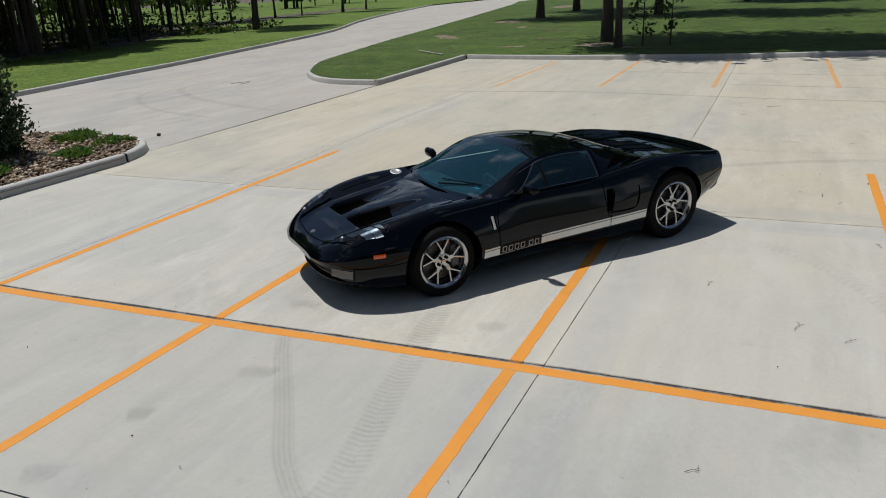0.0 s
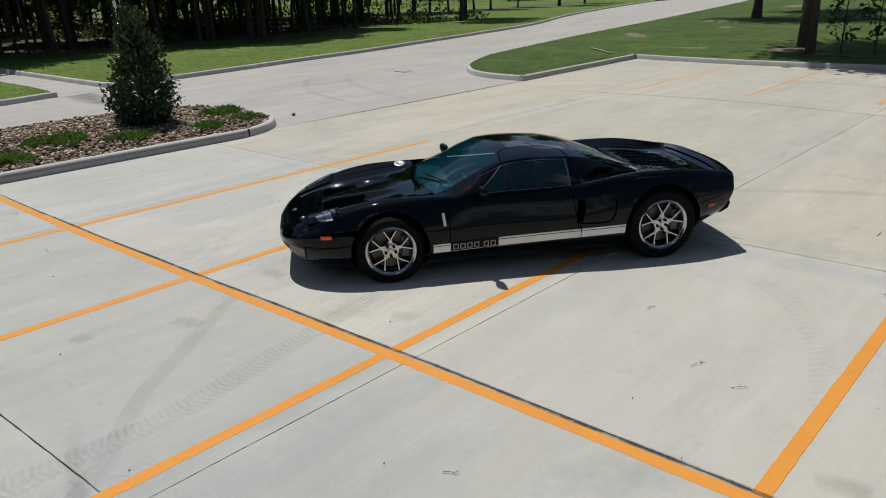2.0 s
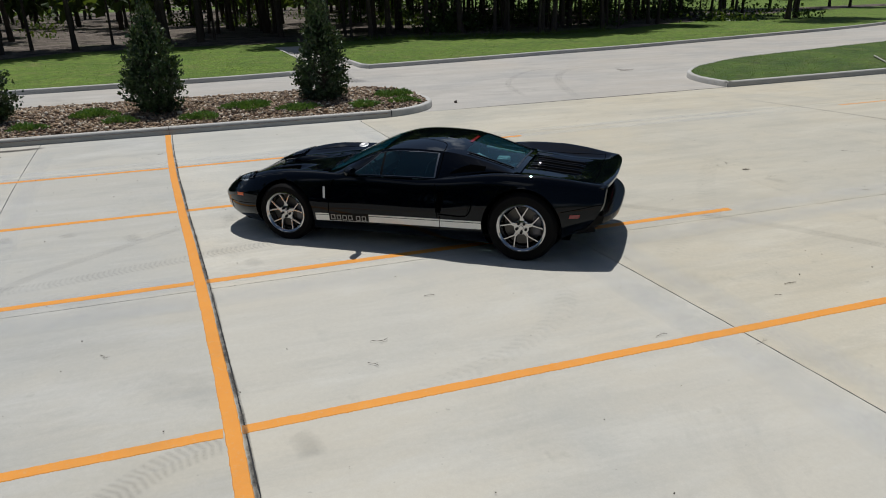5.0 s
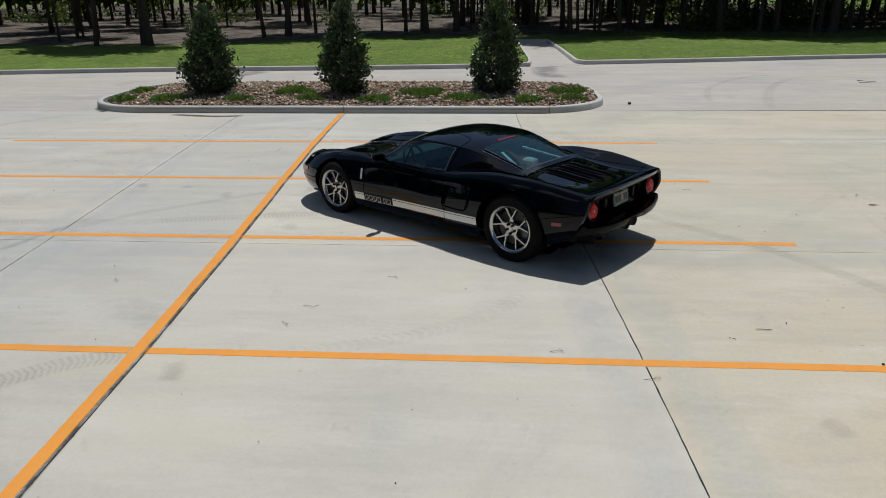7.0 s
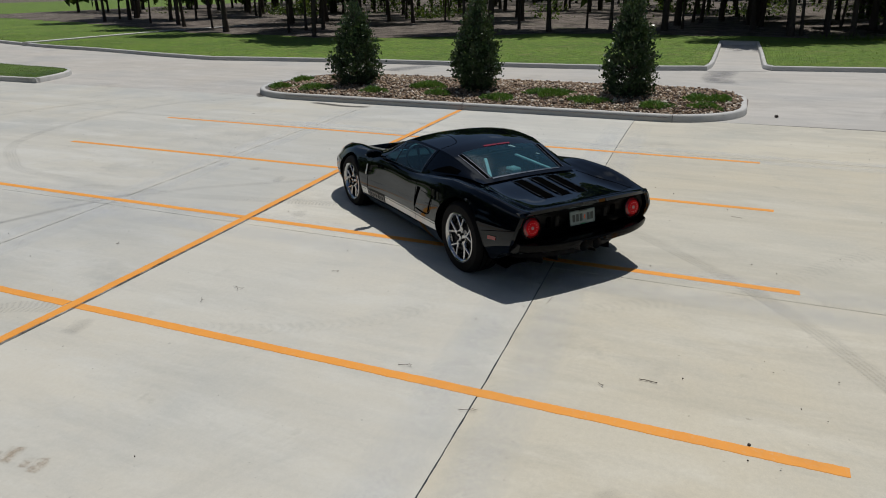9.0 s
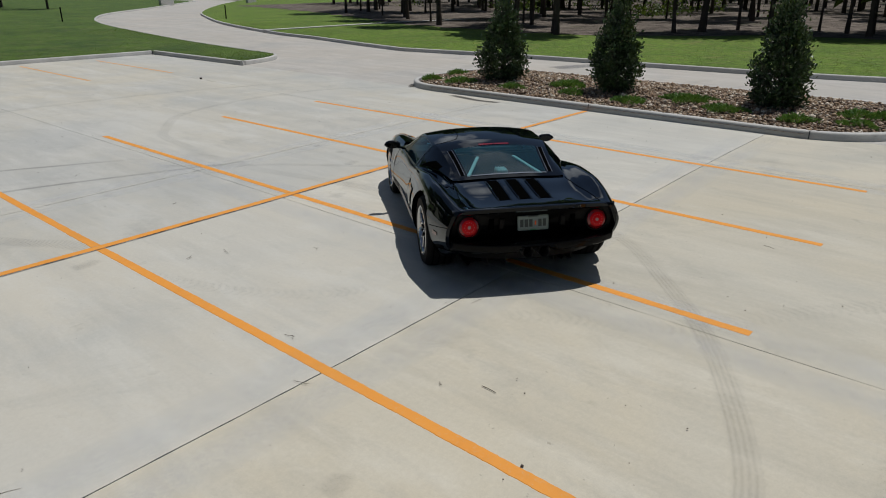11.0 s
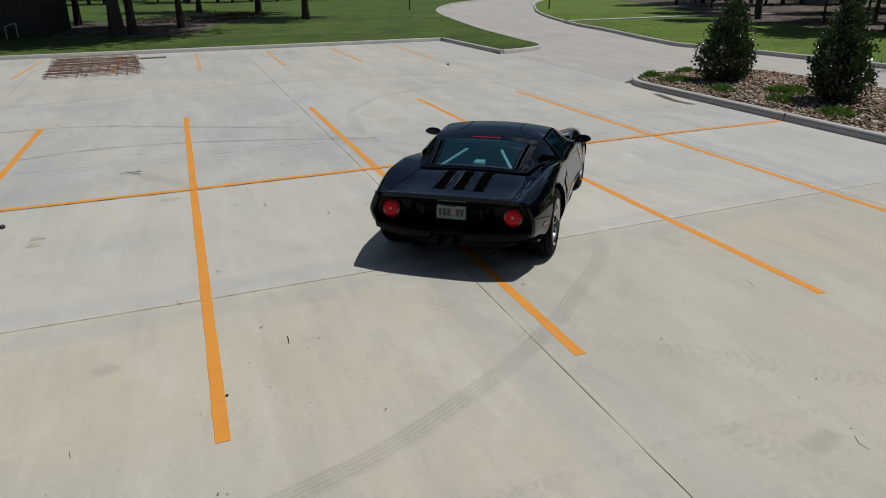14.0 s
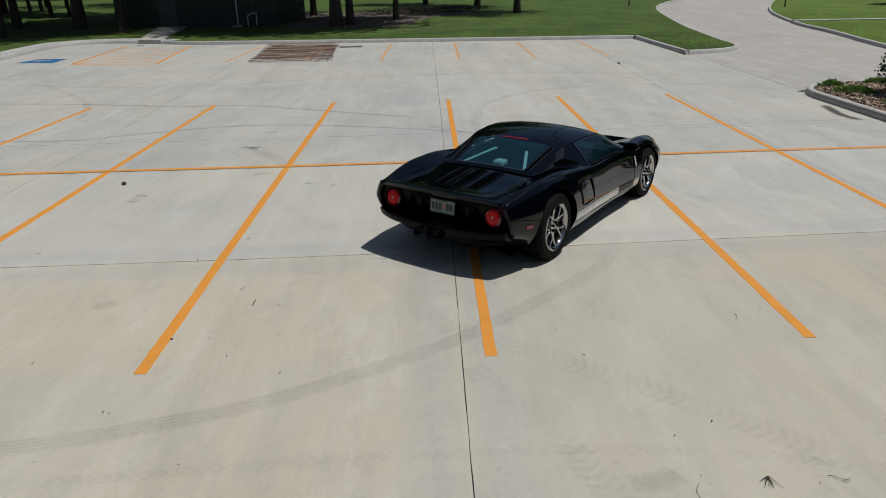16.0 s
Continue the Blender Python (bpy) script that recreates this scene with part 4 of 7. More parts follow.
def cabin_patch(name, s_range, v_range, material, label="", sides=(1, -1), lift=0.0, ns=24, nv=14, slant=0.0, back=0.0):
    """A piece of the cabin's skin. slant leans its front edge, back its rear edge, rearwards towards the roof."""
    made = []
    for side in sides:
        bm = bmesh.new()
        rows = []
        for i in range(ns + 1):
            row = []
            for j in range(nv + 1):
                v = v_range[0] + (v_range[1] - v_range[0]) * j / nv
                s0 = s_range[0] + slant * j / nv
                s = s0 + (s_range[1] + back * j / nv - s0) * i / ns
                y, z = cabin_at(s, v)
                row.append(bm.verts.new(at(s, side * (y + lift), z + lift)))
            rows.append(row)
        for i in range(ns):
            for j in range(nv):
                q = [rows[i][j], rows[i + 1][j], rows[i + 1][j + 1], rows[i][j + 1]]
                bm.faces.new(q if side == 1 else q[::-1])
        made.append((side, bm))
    return made


def joined_patch(name, pieces, material, label=""):
    bm = bmesh.new()
    for _, b in pieces:
        me = bpy.data.meshes.new("scratch")
        b.to_mesh(me)
        b.free()
        bm.from_mesh(me)
        bpy.data.meshes.remove(me)
    bmesh.ops.remove_doubles(bm, verts=bm.verts, dist=0.0004)
    return part(name, bm, material, car, label, smooth=True)


WIN_TOP, SCREEN_BASE, SCREEN_TOP, REAR_TOP, REAR_END = 2.76, 1.47, 2.12, 3.0, 3.55
QUARTER, BAR = 1.79, 2.14


def car_cabin():
    joined_patch("windscreen", cabin_patch("", (SCREEN_BASE, SCREEN_TOP), (1.09, 2.0), SCREEN, slant=-0.12), SCREEN, "tinted curved windscreen")
    joined_patch("rear_window", cabin_patch("", (REAR_TOP, REAR_END), (1.22, 2.0), REAR_GLASS), REAR_GLASS, "tinted sloping rear window over the engine")
    roof = cabin_patch("", (SCREEN_TOP, REAR_TOP), (1.0, 2.0), BLACK) + cabin_patch("", (SCREEN_BASE, SCREEN_TOP), (1.0, 1.09), BLACK, nv=2) + cabin_patch("", (1.30, SCREEN_BASE), (1.0, 1.09), BLACK, ns=5, nv=2) + cabin_patch("", (1.30, SCREEN_BASE), (1.09, 2.0), BLACK, ns=5, back=-0.12) + cabin_patch("", (REAR_TOP, REAR_END), (1.0, 1.22), BLACK, nv=6) + cabin_patch("", (REAR_END, 3.6), (1.0, 2.0), BLACK, ns=2)
    roof += cabin_patch("", (1.30, QUARTER), (0.0, 1.0), BLACK, ns=9) + cabin_patch("", (QUARTER, WIN_TOP), (0.92, 1.0), BLACK, nv=2) + cabin_patch("", (QUARTER, WIN_TOP), (0.0, 0.06), BLACK, nv=2) + cabin_patch("", (QUARTER, QUARTER), (0.06, 0.92), BLACK, ns=6, back=BAR - QUARTER - 0.03) + cabin_patch("", (WIN_TOP, 3.6), (0.0, 1.0), BLACK)
    joined_patch("roof", roof, BLACK, "glossy black roof and pillars")
    lining = cabin_patch("", (SCREEN_TOP + 0.01, REAR_TOP), (0.95, 2.0), HEADLINER, lift=-0.012) + cabin_patch("", (SCREEN_BASE + 0.02, SCREEN_TOP + 0.01), (0.95, 1.08), HEADLINER, lift=-0.010, nv=3) + cabin_patch("", (REAR_TOP, REAR_END), (1.0, 1.20), HEADLINER, lift=-0.010, nv=4)
    joined_patch("headliner", lining, HEADLINER, "dark fabric lining under the roof")
    for side in (1, -1):
        for a, b, c in ((QUARTER, BAR, BAR - QUARTER - 0.03), (BAR + 0.025, WIN_TOP, 0.0)):
            (_, bm), = cabin_patch("", (a, b), (0.06, 0.92), GLASS, sides=(side,), slant=c)
            part("side_window", bm, GLASS, car, "dark tinted door glass", smooth=True)
        for a, b, c in ((QUARTER - 0.014, QUARTER + 0.004, BAR - QUARTER - 0.03),):
            (_, bm), = cabin_patch("", (a, b), (0.06, 0.92), SATIN, sides=(side,), lift=0.003, ns=1, slant=c, back=c)
            part("window_trim", bm, SATIN, car)
        (_, bm), = cabin_patch("", (QUARTER, WIN_TOP), (0.905, 0.925), SATIN, sides=(side,), lift=0.003, nv=1, slant=BAR - QUARTER - 0.03)
        part("window_trim", bm, SATIN, car)
        (_, bm), = cabin_patch("", (QUARTER, WIN_TOP), (0.045, 0.065), SATIN, sides=(side,), lift=0.003, nv=1)
        part("window_trim", bm, SATIN, car)
        (_, bm), = cabin_patch("", (WIN_TOP - 0.012, WIN_TOP + 0.004), (0.05, 0.92), SATIN, sides=(side,), lift=0.003, ns=1)
        part("window_trim", bm, SATIN, car)
        (_, bm), = cabin_patch("", (BAR, BAR + 0.025), (0.06, 0.92), TRIM, sides=(side,), ns=1)
        part("window_bar", bm, TRIM, car)
        # intake behind the door glass
        (_, bm), = cabin_patch("", (2.90, 3.26), (0.14, 0.60), VOID, sides=(side,), lift=0.002, slant=0.20)
        part("upper_intake", bm, VOID, car, "dark triangular air intake")
        # slot beside the rear window
        (_, bm), = cabin_patch("", (3.04, 3.52), (1.108, 1.182), VOID, sides=(side,), lift=0.004, nv=2)
        part("rear_slot", bm, VOID, car, "dark slot beside the rear window")
        for v in (1.095, 1.182):
            (_, bm), = cabin_patch("", (3.03, 3.53), (v, v + 0.014), SATIN, sides=(side,), lift=0.005, nv=1)
            part("rear_trim", bm, SATIN, car)
    (_, bm), = cabin_patch("", (2.955, 2.985), (1.72, 2.0), RED, sides=(1,), lift=0.004, ns=1)
    (_, bn), = cabin_patch("", (2.955, 2.985), (1.72, 2.0), RED, sides=(-1,), lift=0.004, ns=1)
    joined_patch("rear_window_trim", cabin_patch("", (REAR_END - 0.018, REAR_END), (1.22, 2.0), SATIN, lift=0.004, ns=1), SATIN)
    joined_patch("high_brake_light", [(1, bm), (-1, bn)], RED_DARK, "thin red brake light above the rear window")


def strip(points, half, offset, thick=0.0):
    """A thin band laid on the flank along (s, z) points; half may be a pair of heights below and above."""
    bm = bmesh.new()
    lo, hi = half if isinstance(half, tuple) else (-half, half)
    prev = None
    pts = np.array(points, float)
    for i, (s, z) in enumerate(pts):
        d = pts[min(i + 1, len(pts) - 1)] - pts[max(i - 1, 0)]
        d /= np.linalg.norm(d)
        n = np.array([-d[1], d[0]])
        row = []
        for k in (lo, hi):
            q = (s + n[0] * k, z + n[1] * k)
            row.append(bm.verts.new(at(lean(*q), side_y(*q) + offset, q[1])))
        if prev:
            bm.faces.new((prev[0], row[0], row[1], prev[1]))
        prev = row
    return bm


def mirrored(bm):
    """The same piece on the other flank."""
    other = bm.copy()
    bmesh.ops.scale(other, vec=(1, -1, 1), verts=other.verts)
    return other


def both(name, bm, material, label="", smooth=False, parent=None):
    part(name, mirrored(bm), material, parent or car, label, smooth)
    return part(name, bm, material, parent or car, label, smooth)


def flank_panel(s0, s1, z0, z1, offset, rise=0.0, ns=12, nz=4, cut=0.0):
    """A sheet that hugs the flank; rise lifts its rear end, cut slopes its ends."""
    bm = bmesh.new()
    rows = []
    for i in range(ns + 1):
        row = []
        for j in range(nz + 1):
            s = s0 + (s1 - s0) * i / ns + cut * (j / nz - 0.5)
            z = z0 + (z1 - z0) * j / nz + rise * i / ns
            row.append(bm.verts.new(at(lean(s, z), side_y(s, z) + offset, z)))
        rows.append(row)
    for i in range(ns):
        for j in range(nz):
            bm.faces.new((rows[i][j], rows[i + 1][j], rows[i + 1][j + 1], rows[i][j + 1]))
    return bm


def top_panel(corners, offset, n=8, m=8):
    """A sheet that hugs the upper surface, between four corners given as (s, y)."""
    bm = bmesh.new()
    a, b, c, d = (np.array(q, float) for q in corners)
    rows = []
    for i in range(n + 1):
        u = i / n
        row = []
        for j in range(m + 1):
            v = j / m
            q = (a * (1 - u) + b * u) * (1 - v) + (d * (1 - u) + c * u) * v
            row.append(bm.verts.new(at(q[0], q[1], top_z(*q) + offset)))
        rows.append(row)
    for i in range(n):
        for j in range(m):
            bm.faces.new((rows[i][j], rows[i + 1][j], rows[i + 1][j + 1], rows[i][j + 1]))
    return bm


def top_gap(points, half=0.0035, offset=0.0015):
    bm = bmesh.new()
    pts = smooth_line(points, 0.03)
    prev = None
    for i, q in enumerate(pts):
        d = pts[min(i + 1, len(pts) - 1)] - pts[max(i - 1, 0)]
        d = d / np.linalg.norm(d)
        n = np.array([-d[1], d[0]])
        row = [bm.verts.new(at(*(q + k * n), top_z(*(q + k * n)) + offset)) for k in (-half, half)]
        if prev:
            bm.faces.new((prev[0], row[0], row[1], prev[1]))
        prev = row
    return bm


def car_flank():
    # silver stripes: a broad one and a thin dark gap inside
    a, b = (1.385, 0.285), (3.29, 0.335)
    both("side_stripe", flank_panel(a[0], b[0], 0.283, 0.372, 0.003, 0.048, 40, 2), SILVER, "broad silver stripe along the sill")
    both("stripe_gap", flank_panel(a[0], b[0], 0.350, 0.356, 0.005, 0.048, 40, 1), TRIM)
    both("lettering_panel", flank_panel(1.55, 2.02, 0.292, 0.378, 0.006, 0.012, 10, 1), TRIM, "black badge panel set in the silver stripe")
    for k in range(6):
        s0 = 1.575 + 0.068 * k + (0.025 if k > 3 else 0)
        both("badge_bar", flank_panel(s0, s0 + 0.050, 0.308, 0.364, 0.008, 0.002, 2, 1), BADGE_GREY)
        both("badge_bar_slot", flank_panel(s0 + 0.009, s0 + 0.041, 0.317, 0.356, 0.010, 0.002, 2, 1), TRIM)
    both("door_gap", flank_panel(2.835, 2.842, 0.30, 0.44, 0.007, 0.0, 1, 4), VOID)
    both("gill", flank_panel(1.485, 1.512, 0.545, 0.665, 0.010, 0, 2, 6, -0.012), SILVER, "upright silver gill behind the front wheel")
    both("gill_slot", flank_panel(1.512, 1.53, 0.54, 0.665, 0.004, 0, 2, 6, -0.012), VOID)
    both("front_marker", flank_panel(0.345, 0.445, 0.485, 0.520, 0.006, 0.006, 6, 3), AMBER, "orange front side marker lamp")
    both("rear_marker", flank_panel(4.20, 4.31, 0.497, 0.535, 0.006, 0.004, 6, 3), RED_DARK, "dark red rear side marker lamp")
    # shut lines
    door = [(1.55, 0.30), (1.552, 0.5), (1.56, 0.66), (1.60, 0.745)]
    both("door_gap", strip(smooth_line(door, 0.03), 0.004, 0.0018), VOID)
    both("door_gap", strip(smooth_line([(2.83, 0.33), (2.80, 0.5), (2.775, 0.66), (2.77, 0.76)], 0.03), 0.004, 0.0018), VOID)
    both("door_gap", strip(smooth_line([(1.55, 0.262), (2.2, 0.28), (2.83, 0.30)], 0.05), 0.004, 0.0018), VOID)
    both("nose_gap", strip(smooth_line([(0.19, 0.40), (0.4, 0.405), (0.62, 0.42)], 0.03), 0.003, 0.0018), VOID)
    both("tail_gap", strip(smooth_line([(4.10, 0.56), (4.3, 0.60), (4.5, 0.645)], 0.03), 0.003, 0.0018), VOID)
    # side intake ahead of the rear wheel, a dark scoop with a painted panel behind
    both("side_scoop", flank_panel(2.80, 2.875, 0.475, 0.69, 0.003, 0.0, 5, 8, 0.02), VOID, "deep dark air scoop in the door's rear edge")
    both("scoop_panel", flank_panel(2.875, 3.16, 0.475, 0.67, 0.010, 0.0, 10, 8, 0.05), BLACK, smooth=True)
    both("scoop_edge", strip(smooth_line([(2.82, 0.462), (3.08, 0.458), (3.16, 0.50), (3.19, 0.62), (3.19, 0.68)], 0.02), 0.006, 0.006), VOID)


def car_top():
    for side in (1, -1):
        k = side
        part("headlamp_bowl", top_panel([(0.16, k * 0.45), (0.47, k * 0.55), (0.53, k * 0.80), (0.25, k * 0.70)], 0.004), VOID, car, "dark headlamp well")
        facets = (((0.30, 0.555), (0.36, 0.575), (0.38, 0.64), (0.31, 0.625)), ((0.365, 0.575), (0.43, 0.60), (0.44, 0.655), (0.385, 0.64)), ((0.315, 0.63), (0.385, 0.645), (0.40, 0.715), (0.335, 0.69)), ((0.39, 0.647), (0.455, 0.66), (0.475, 0.735), (0.41, 0.72)), ((0.445, 0.61), (0.495, 0.635), (0.505, 0.70), (0.46, 0.66)), ((0.235, 0.53), (0.29, 0.55), (0.30, 0.62), (0.25, 0.60)))
        for q, corners in enumerate(facets):
            part("lamp_facet", top_panel([(u, k * (0.55 + 1.4 * (v - 0.55))) for u, v in corners], 0.007 + 0.0015 * (q % 3), 2, 2), (LAMP_BLUE, LAMP_BOWL, LAMP_BRIGHT, LAMP_BRIGHT, LAMP_BOWL, LAMP_BLUE)[q], car)
        bm = bmesh.new()
        bmesh.ops.create_uvsphere(bm, u_segments=16, v_segments=8, radius=0.026, matrix=Matrix.Translation(at(0.20, k * 0.53, top_z(0.20, 0.53) - 0.004)))
        part("projector_lens", bm, STEEL, car, smooth=True)
        part("headlamp_cover", top_panel([(0.09, k * 0.42), (0.49, k * 0.53), (0.56, k * 0.82), (0.23, k * 0.72)], 0.015, 14, 12), CLEAR, car, "clear swept headlamp cover", smooth=True)
        # the bonnet outlets: a near-black sheet paints shade on their sunken floor
        part("bonnet_outlet", top_panel([(0.425, k * 0.075), (0.82, k * 0.150), (0.76, k * 0.39), (0.425, k * 0.395)], 0.004, 16, 12), VOID, car, "near-black sheet on the bonnet outlet floor, standing in for shade")
    gap = top_gap([(0.10, -0.42), (0.06, 0.0), (0.10, 0.42)])
    part("bonnet_gap", gap, VOID, car)
    for k in (1, -1):
        part("bonnet_gap", top_gap([(0.62, k * 0.60), (1.0, k * 0.635), (1.34, k * 0.66)]), VOID, car)
    part("cowl_gap", top_gap([(1.44, -0.64), (1.37, -0.3), (1.34, 0.0), (1.37, 0.3), (1.44, 0.64)], 0.014, 0.008), VOID, car, "black scuttle gap at the foot of the windscreen")
    bm = bmesh.new()
    c = (1.28, -0.685)
    slope = Vector(((top_z(c[0] + 0.05, c[1]) - top_z(c[0] - 0.05, c[1])) / 0.1, -(top_z(c[0], c[1] + 0.05) - top_z(c[0], c[1] - 0.05)) / 0.1, 1))
    m = Matrix.Translation(at(c[0], c[1], top_z(*c) + 0.003)) @ slope.to_track_quat("Z", "Y").to_matrix().to_4x4()
    lathe(bm, [(0.0, 0.002), (0.034, 0.002), (0.038, 0.005), (0.054, 0.006), (0.062, 0.003), (0.064, -0.004)], m, 32)
    part("fuel_cap", bm, CAP_METAL, car, "round polished filler cap on the wing", smooth=True)
    bm = bmesh.new()
    lathe(bm, [(0.0, 0.006), (0.022, 0.005), (0.026, 0.0)], Matrix.Translation(at(0.10, 0, top_z(0.10, 0) + 0.002)) @ pose(0, 0, 0, 0, 18, 0), 20)
    part("nose_badge", bm, STEEL, car, "small round silver-blue nose badge")
    both("roof_gap", cabin_gap([(2.12, 1.02), (2.14, 1.3), (2.2, 1.46), (2.4, 1.5), (2.62, 1.47), (2.76, 1.36), (2.80, 1.02)]), VOID)
    both("roof_gap", cabin_gap([(2.80, 0.98), (2.80, 0.5), (2.785, 0.05)]), VOID)
    # wiper
    bm = bmesh.new()
    for a, b, r in (((1.41, 0.05), (1.56, 0.50), 0.009), ((1.47, 0.02), (1.60, 0.56), 0.006)):
        p, q = (at(s, y, max(cabin_z(s, y), top_z(s, y)) + 0.018) for s, y in (a, b))
        d = q - p
        cyl(bm, r, r * 0.7, d.length, Matrix.Translation((p + q) / 2) @ d.to_track_quat("Z", "Y").to_matrix().to_4x4(), 8)
    part("wiper", bm, TRIM, car, "single black wiper parked on the windscreen")
    # rear deck: three slots between raised painted ribs, and shut lines
    for c in (0.205, 0.0, -0.205):
        part("deck_slot", top_panel([(3.65, c - 0.056), (4.19, c - 0.058), (4.19, c + 0.058), (3.65, c + 0.056)], 0.003), VOID, car, "long dark louvre in the rear deck")
        for k in (1, -1):
            part("slot_rim", deck_rib(c + k * 0.062), BLACK, car, smooth=True)
    for k in (1, -1):
        part("deck_gap", top_gap([(3.62, k * 0.60), (3.9, k * 0.62), (4.2, k * 0.65), (4.42, k * 0.66)]), VOID, car)
    part("deck_gap", top_gap([(4.36, -0.70), (4.375, 0.0), (4.36, 0.70)], 0.003), VOID, car)


def deck_rib(y):
    """A low rounded ridge along the deck beside a slot."""
    rings = []
    for i in range(15):
        s = 3.63 + 0.58 * i / 14
        high = 0.013 * min(1, i / 2, (14 - i) / 2) + 0.001
        rings.append([at(s, y + w, top_z(s, y + w) + h * high - 0.002 * (1 - h)) for w, h in ((-0.012, 0), (-0.008, 0.7), (0, 1), (0.008, 0.7), (0.012, 0))])
    return slab_between(rings)


def cabin_z(s, y):
    f = 1 - min(abs(y) / CAB_YD(s), 1)
    return CAB_ZD(s) + (CAB_ZH(s) - CAB_ZD(s)) * (1 - (1 - f) ** 2.3)


def cabin_gap(points, half=0.0035):
    """A shut line on the cabin's skin through (s, v) points."""
    bm = bmesh.new()
    pts = smooth_line(points, 0.04)
    prev = None
    for i, q in enumerate(pts):
        d = pts[min(i + 1, len(pts) - 1)] - pts[max(i - 1, 0)]
        d = d / np.linalg.norm(d)
        row = []
        for k in (-1, 1):
            s, v = q[0] - k * d[1] * half, q[1] + k * d[0] * half * 1.7
            y, z = cabin_at(s, v)
            row.append(bm.verts.new(at(s, y + 0.002, z + 0.002)))
        if prev:
            bm.faces.new((prev[0], row[0], row[1], prev[1]))
        prev = row
    return bm


def slab_between(rings, smooth=False):
    """Skins a list of equal rings of points and caps both ends."""
    bm = bmesh.new()
    vs = [[bm.verts.new(p) for p in ring] for ring in rings]
    n = len(vs[0])
    for a, b in zip(vs, vs[1:]):
        for i in range(n):
            bm.faces.new((a[i], a[(i + 1) % n], b[(i + 1) % n], b[i]))
    bm.faces.new(vs[0][::-1])
    bm.faces.new(vs[-1])
    bmesh.ops.recalc_face_normals(bm, faces=bm.faces)
    return bm


def car_tail():
    # painted rim that turns in from the body's rear edge, and the sunken panel inside it
    ring = car_section(4.5, 92)
    loops = []
    for f, g, deep in ((1.0, 1.0, 0.0), (0.965, 0.95, -0.012), (0.94, 0.90, 0.004), (0.93, 0.88, 0.05)):
        loop = []
        for side in (1, -1):
            pts = [at(lean(4.5, z) - deep, side * y * f, 0.585 + (z - 0.585) * g) for y, z in ring]
            loop += pts[::1] if side == 1 else pts[-2::-1]
        loops.append(loop)
    bm = bmesh.new()
    vs = [[bm.verts.new(p) for p in loop] for loop in loops]
    for p, q in zip(vs, vs[1:]):
        for i in range(len(p) - 1):
            bm.faces.new((p[i], p[i + 1], q[i + 1], q[i]))
    part("tail_rim", bm, BLACK, car, "glossy black rim round the tail", smooth=True)
    bm = bmesh.new()
    inner = [bm.verts.new(p) for p in loops[-1]]
    hub = bm.verts.new(at(4.37, 0, 0.585))
    for i in range(len(inner)):
        bm.faces.new((inner[i], inner[(i + 1) % len(inner)], hub))
    part("tail_panel", bm, TRIM, car, "recessed matt black tail panel")
    # spoiler lip
    rings = []
    for i in range(33):
        y = -0.785 + 1.57 * i / 32
        f = (abs(y) / 0.785) ** 3
        s = 4.552 - 0.090 * f
        z = 0.822 - 0.034 * f
        rings.append([at(s - 0.09, y, z - 0.015), at(s + 0.005, y, z + 0.012), at(s + 0.028, y, z + 0.004), at(s + 0.022, y, z - 0.03), at(s - 0.02, y, z - 0.055)])
    part("spoiler", slab_between(rings), BLACK, car, "upturned black tail lip", smooth=True)
    # rear bumper blade
    rings = []
    for i in range(41):
        y = -0.785 + 1.57 * i / 40
        f = (abs(y) / 0.785) ** 3.4
        notch = 0.040 * max(0, 1 - (abs(y) / 0.20) ** 4)
        s = 4.635 - 0.13 * f
        z = 0.478 + 0.020 * f
        rings.append([at(s - 0.24, y, z + 0.006), at(s - 0.03, y, z + 0.012), at(s - 0.005, y, z + 0.004), at(s, y, z - 0.012), at(s - 0.018, y, z - 0.066 + notch), at(s - 0.09, y, z - 0.105 + notch), at(s - 0.24, y, z - 0.11)])
    part("rear_bumper", slab_between(rings), BUMPER, car, "glossy black rear bumper blade", smooth=True)
    rings = []
    for i in range(17):
        y = -0.62 + 1.24 * i / 16
        f = (abs(y) / 0.62) ** 3
        rings.append([at(4.0 - 0.1 * f, y, 0.19), at(4.42 - 0.15 * f, y, 0.27), at(4.44 - 0.12 * f, y, 0.36), at(4.0 - 0.1 * f, y, 0.34)])
    part("diffuser", slab_between(rings), TRIM, car, "dark undertray and diffuser")
    for y in (-0.42, -0.24, 0.24, 0.42):
        bm = bmesh.new()
        box(bm, (0.26, 0.012, 0.07), Matrix.Translation(at(4.26, y, 0.225)) @ pose(0, 0, 0, 0, 10, 0), 0.003)
        part("diffuser_fin", bm, TRIM, car)
    turn = pose(0, 0, 0, 0, -90, 0)
    for k in (1, -1):
        base = Matrix.Translation(at(4.452, k * 0.625, 0.628)) @ turn @ pose(0, 0, 0, 0, 8, 0)
        bm = lathe(bmesh.new(), [(0.0, 0.028), (0.020, 0.030), (0.062, 0.028), (0.071, 0.025)], base, 40)
        lens = part("tail_lamp", bm, RED, car, "round red tail lamp", smooth=True)
        bm = lathe(bmesh.new(), [(0.071, 0.0255), (0.092, 0.014), (0.098, 0.0)], base, 40)
        part("outer_lens", bm, RED_DARK, lens, "darker red outer ring", smooth=True)
        bm = lathe(bmesh.new(), [(0.098, 0.0), (0.101, 0.020), (0.107, 0.018), (0.110, -0.01)], base, 40)
        part("lamp_ring", bm, TRIM, lens, smooth=True)
        bm = lathe(bmesh.new(), [(0.0, 0.036), (0.013, 0.034), (0.018, 0.028)], base, 24)
        part("reversing_lens", bm, PINK_LENS, lens, "pale centre lens", smooth=True)
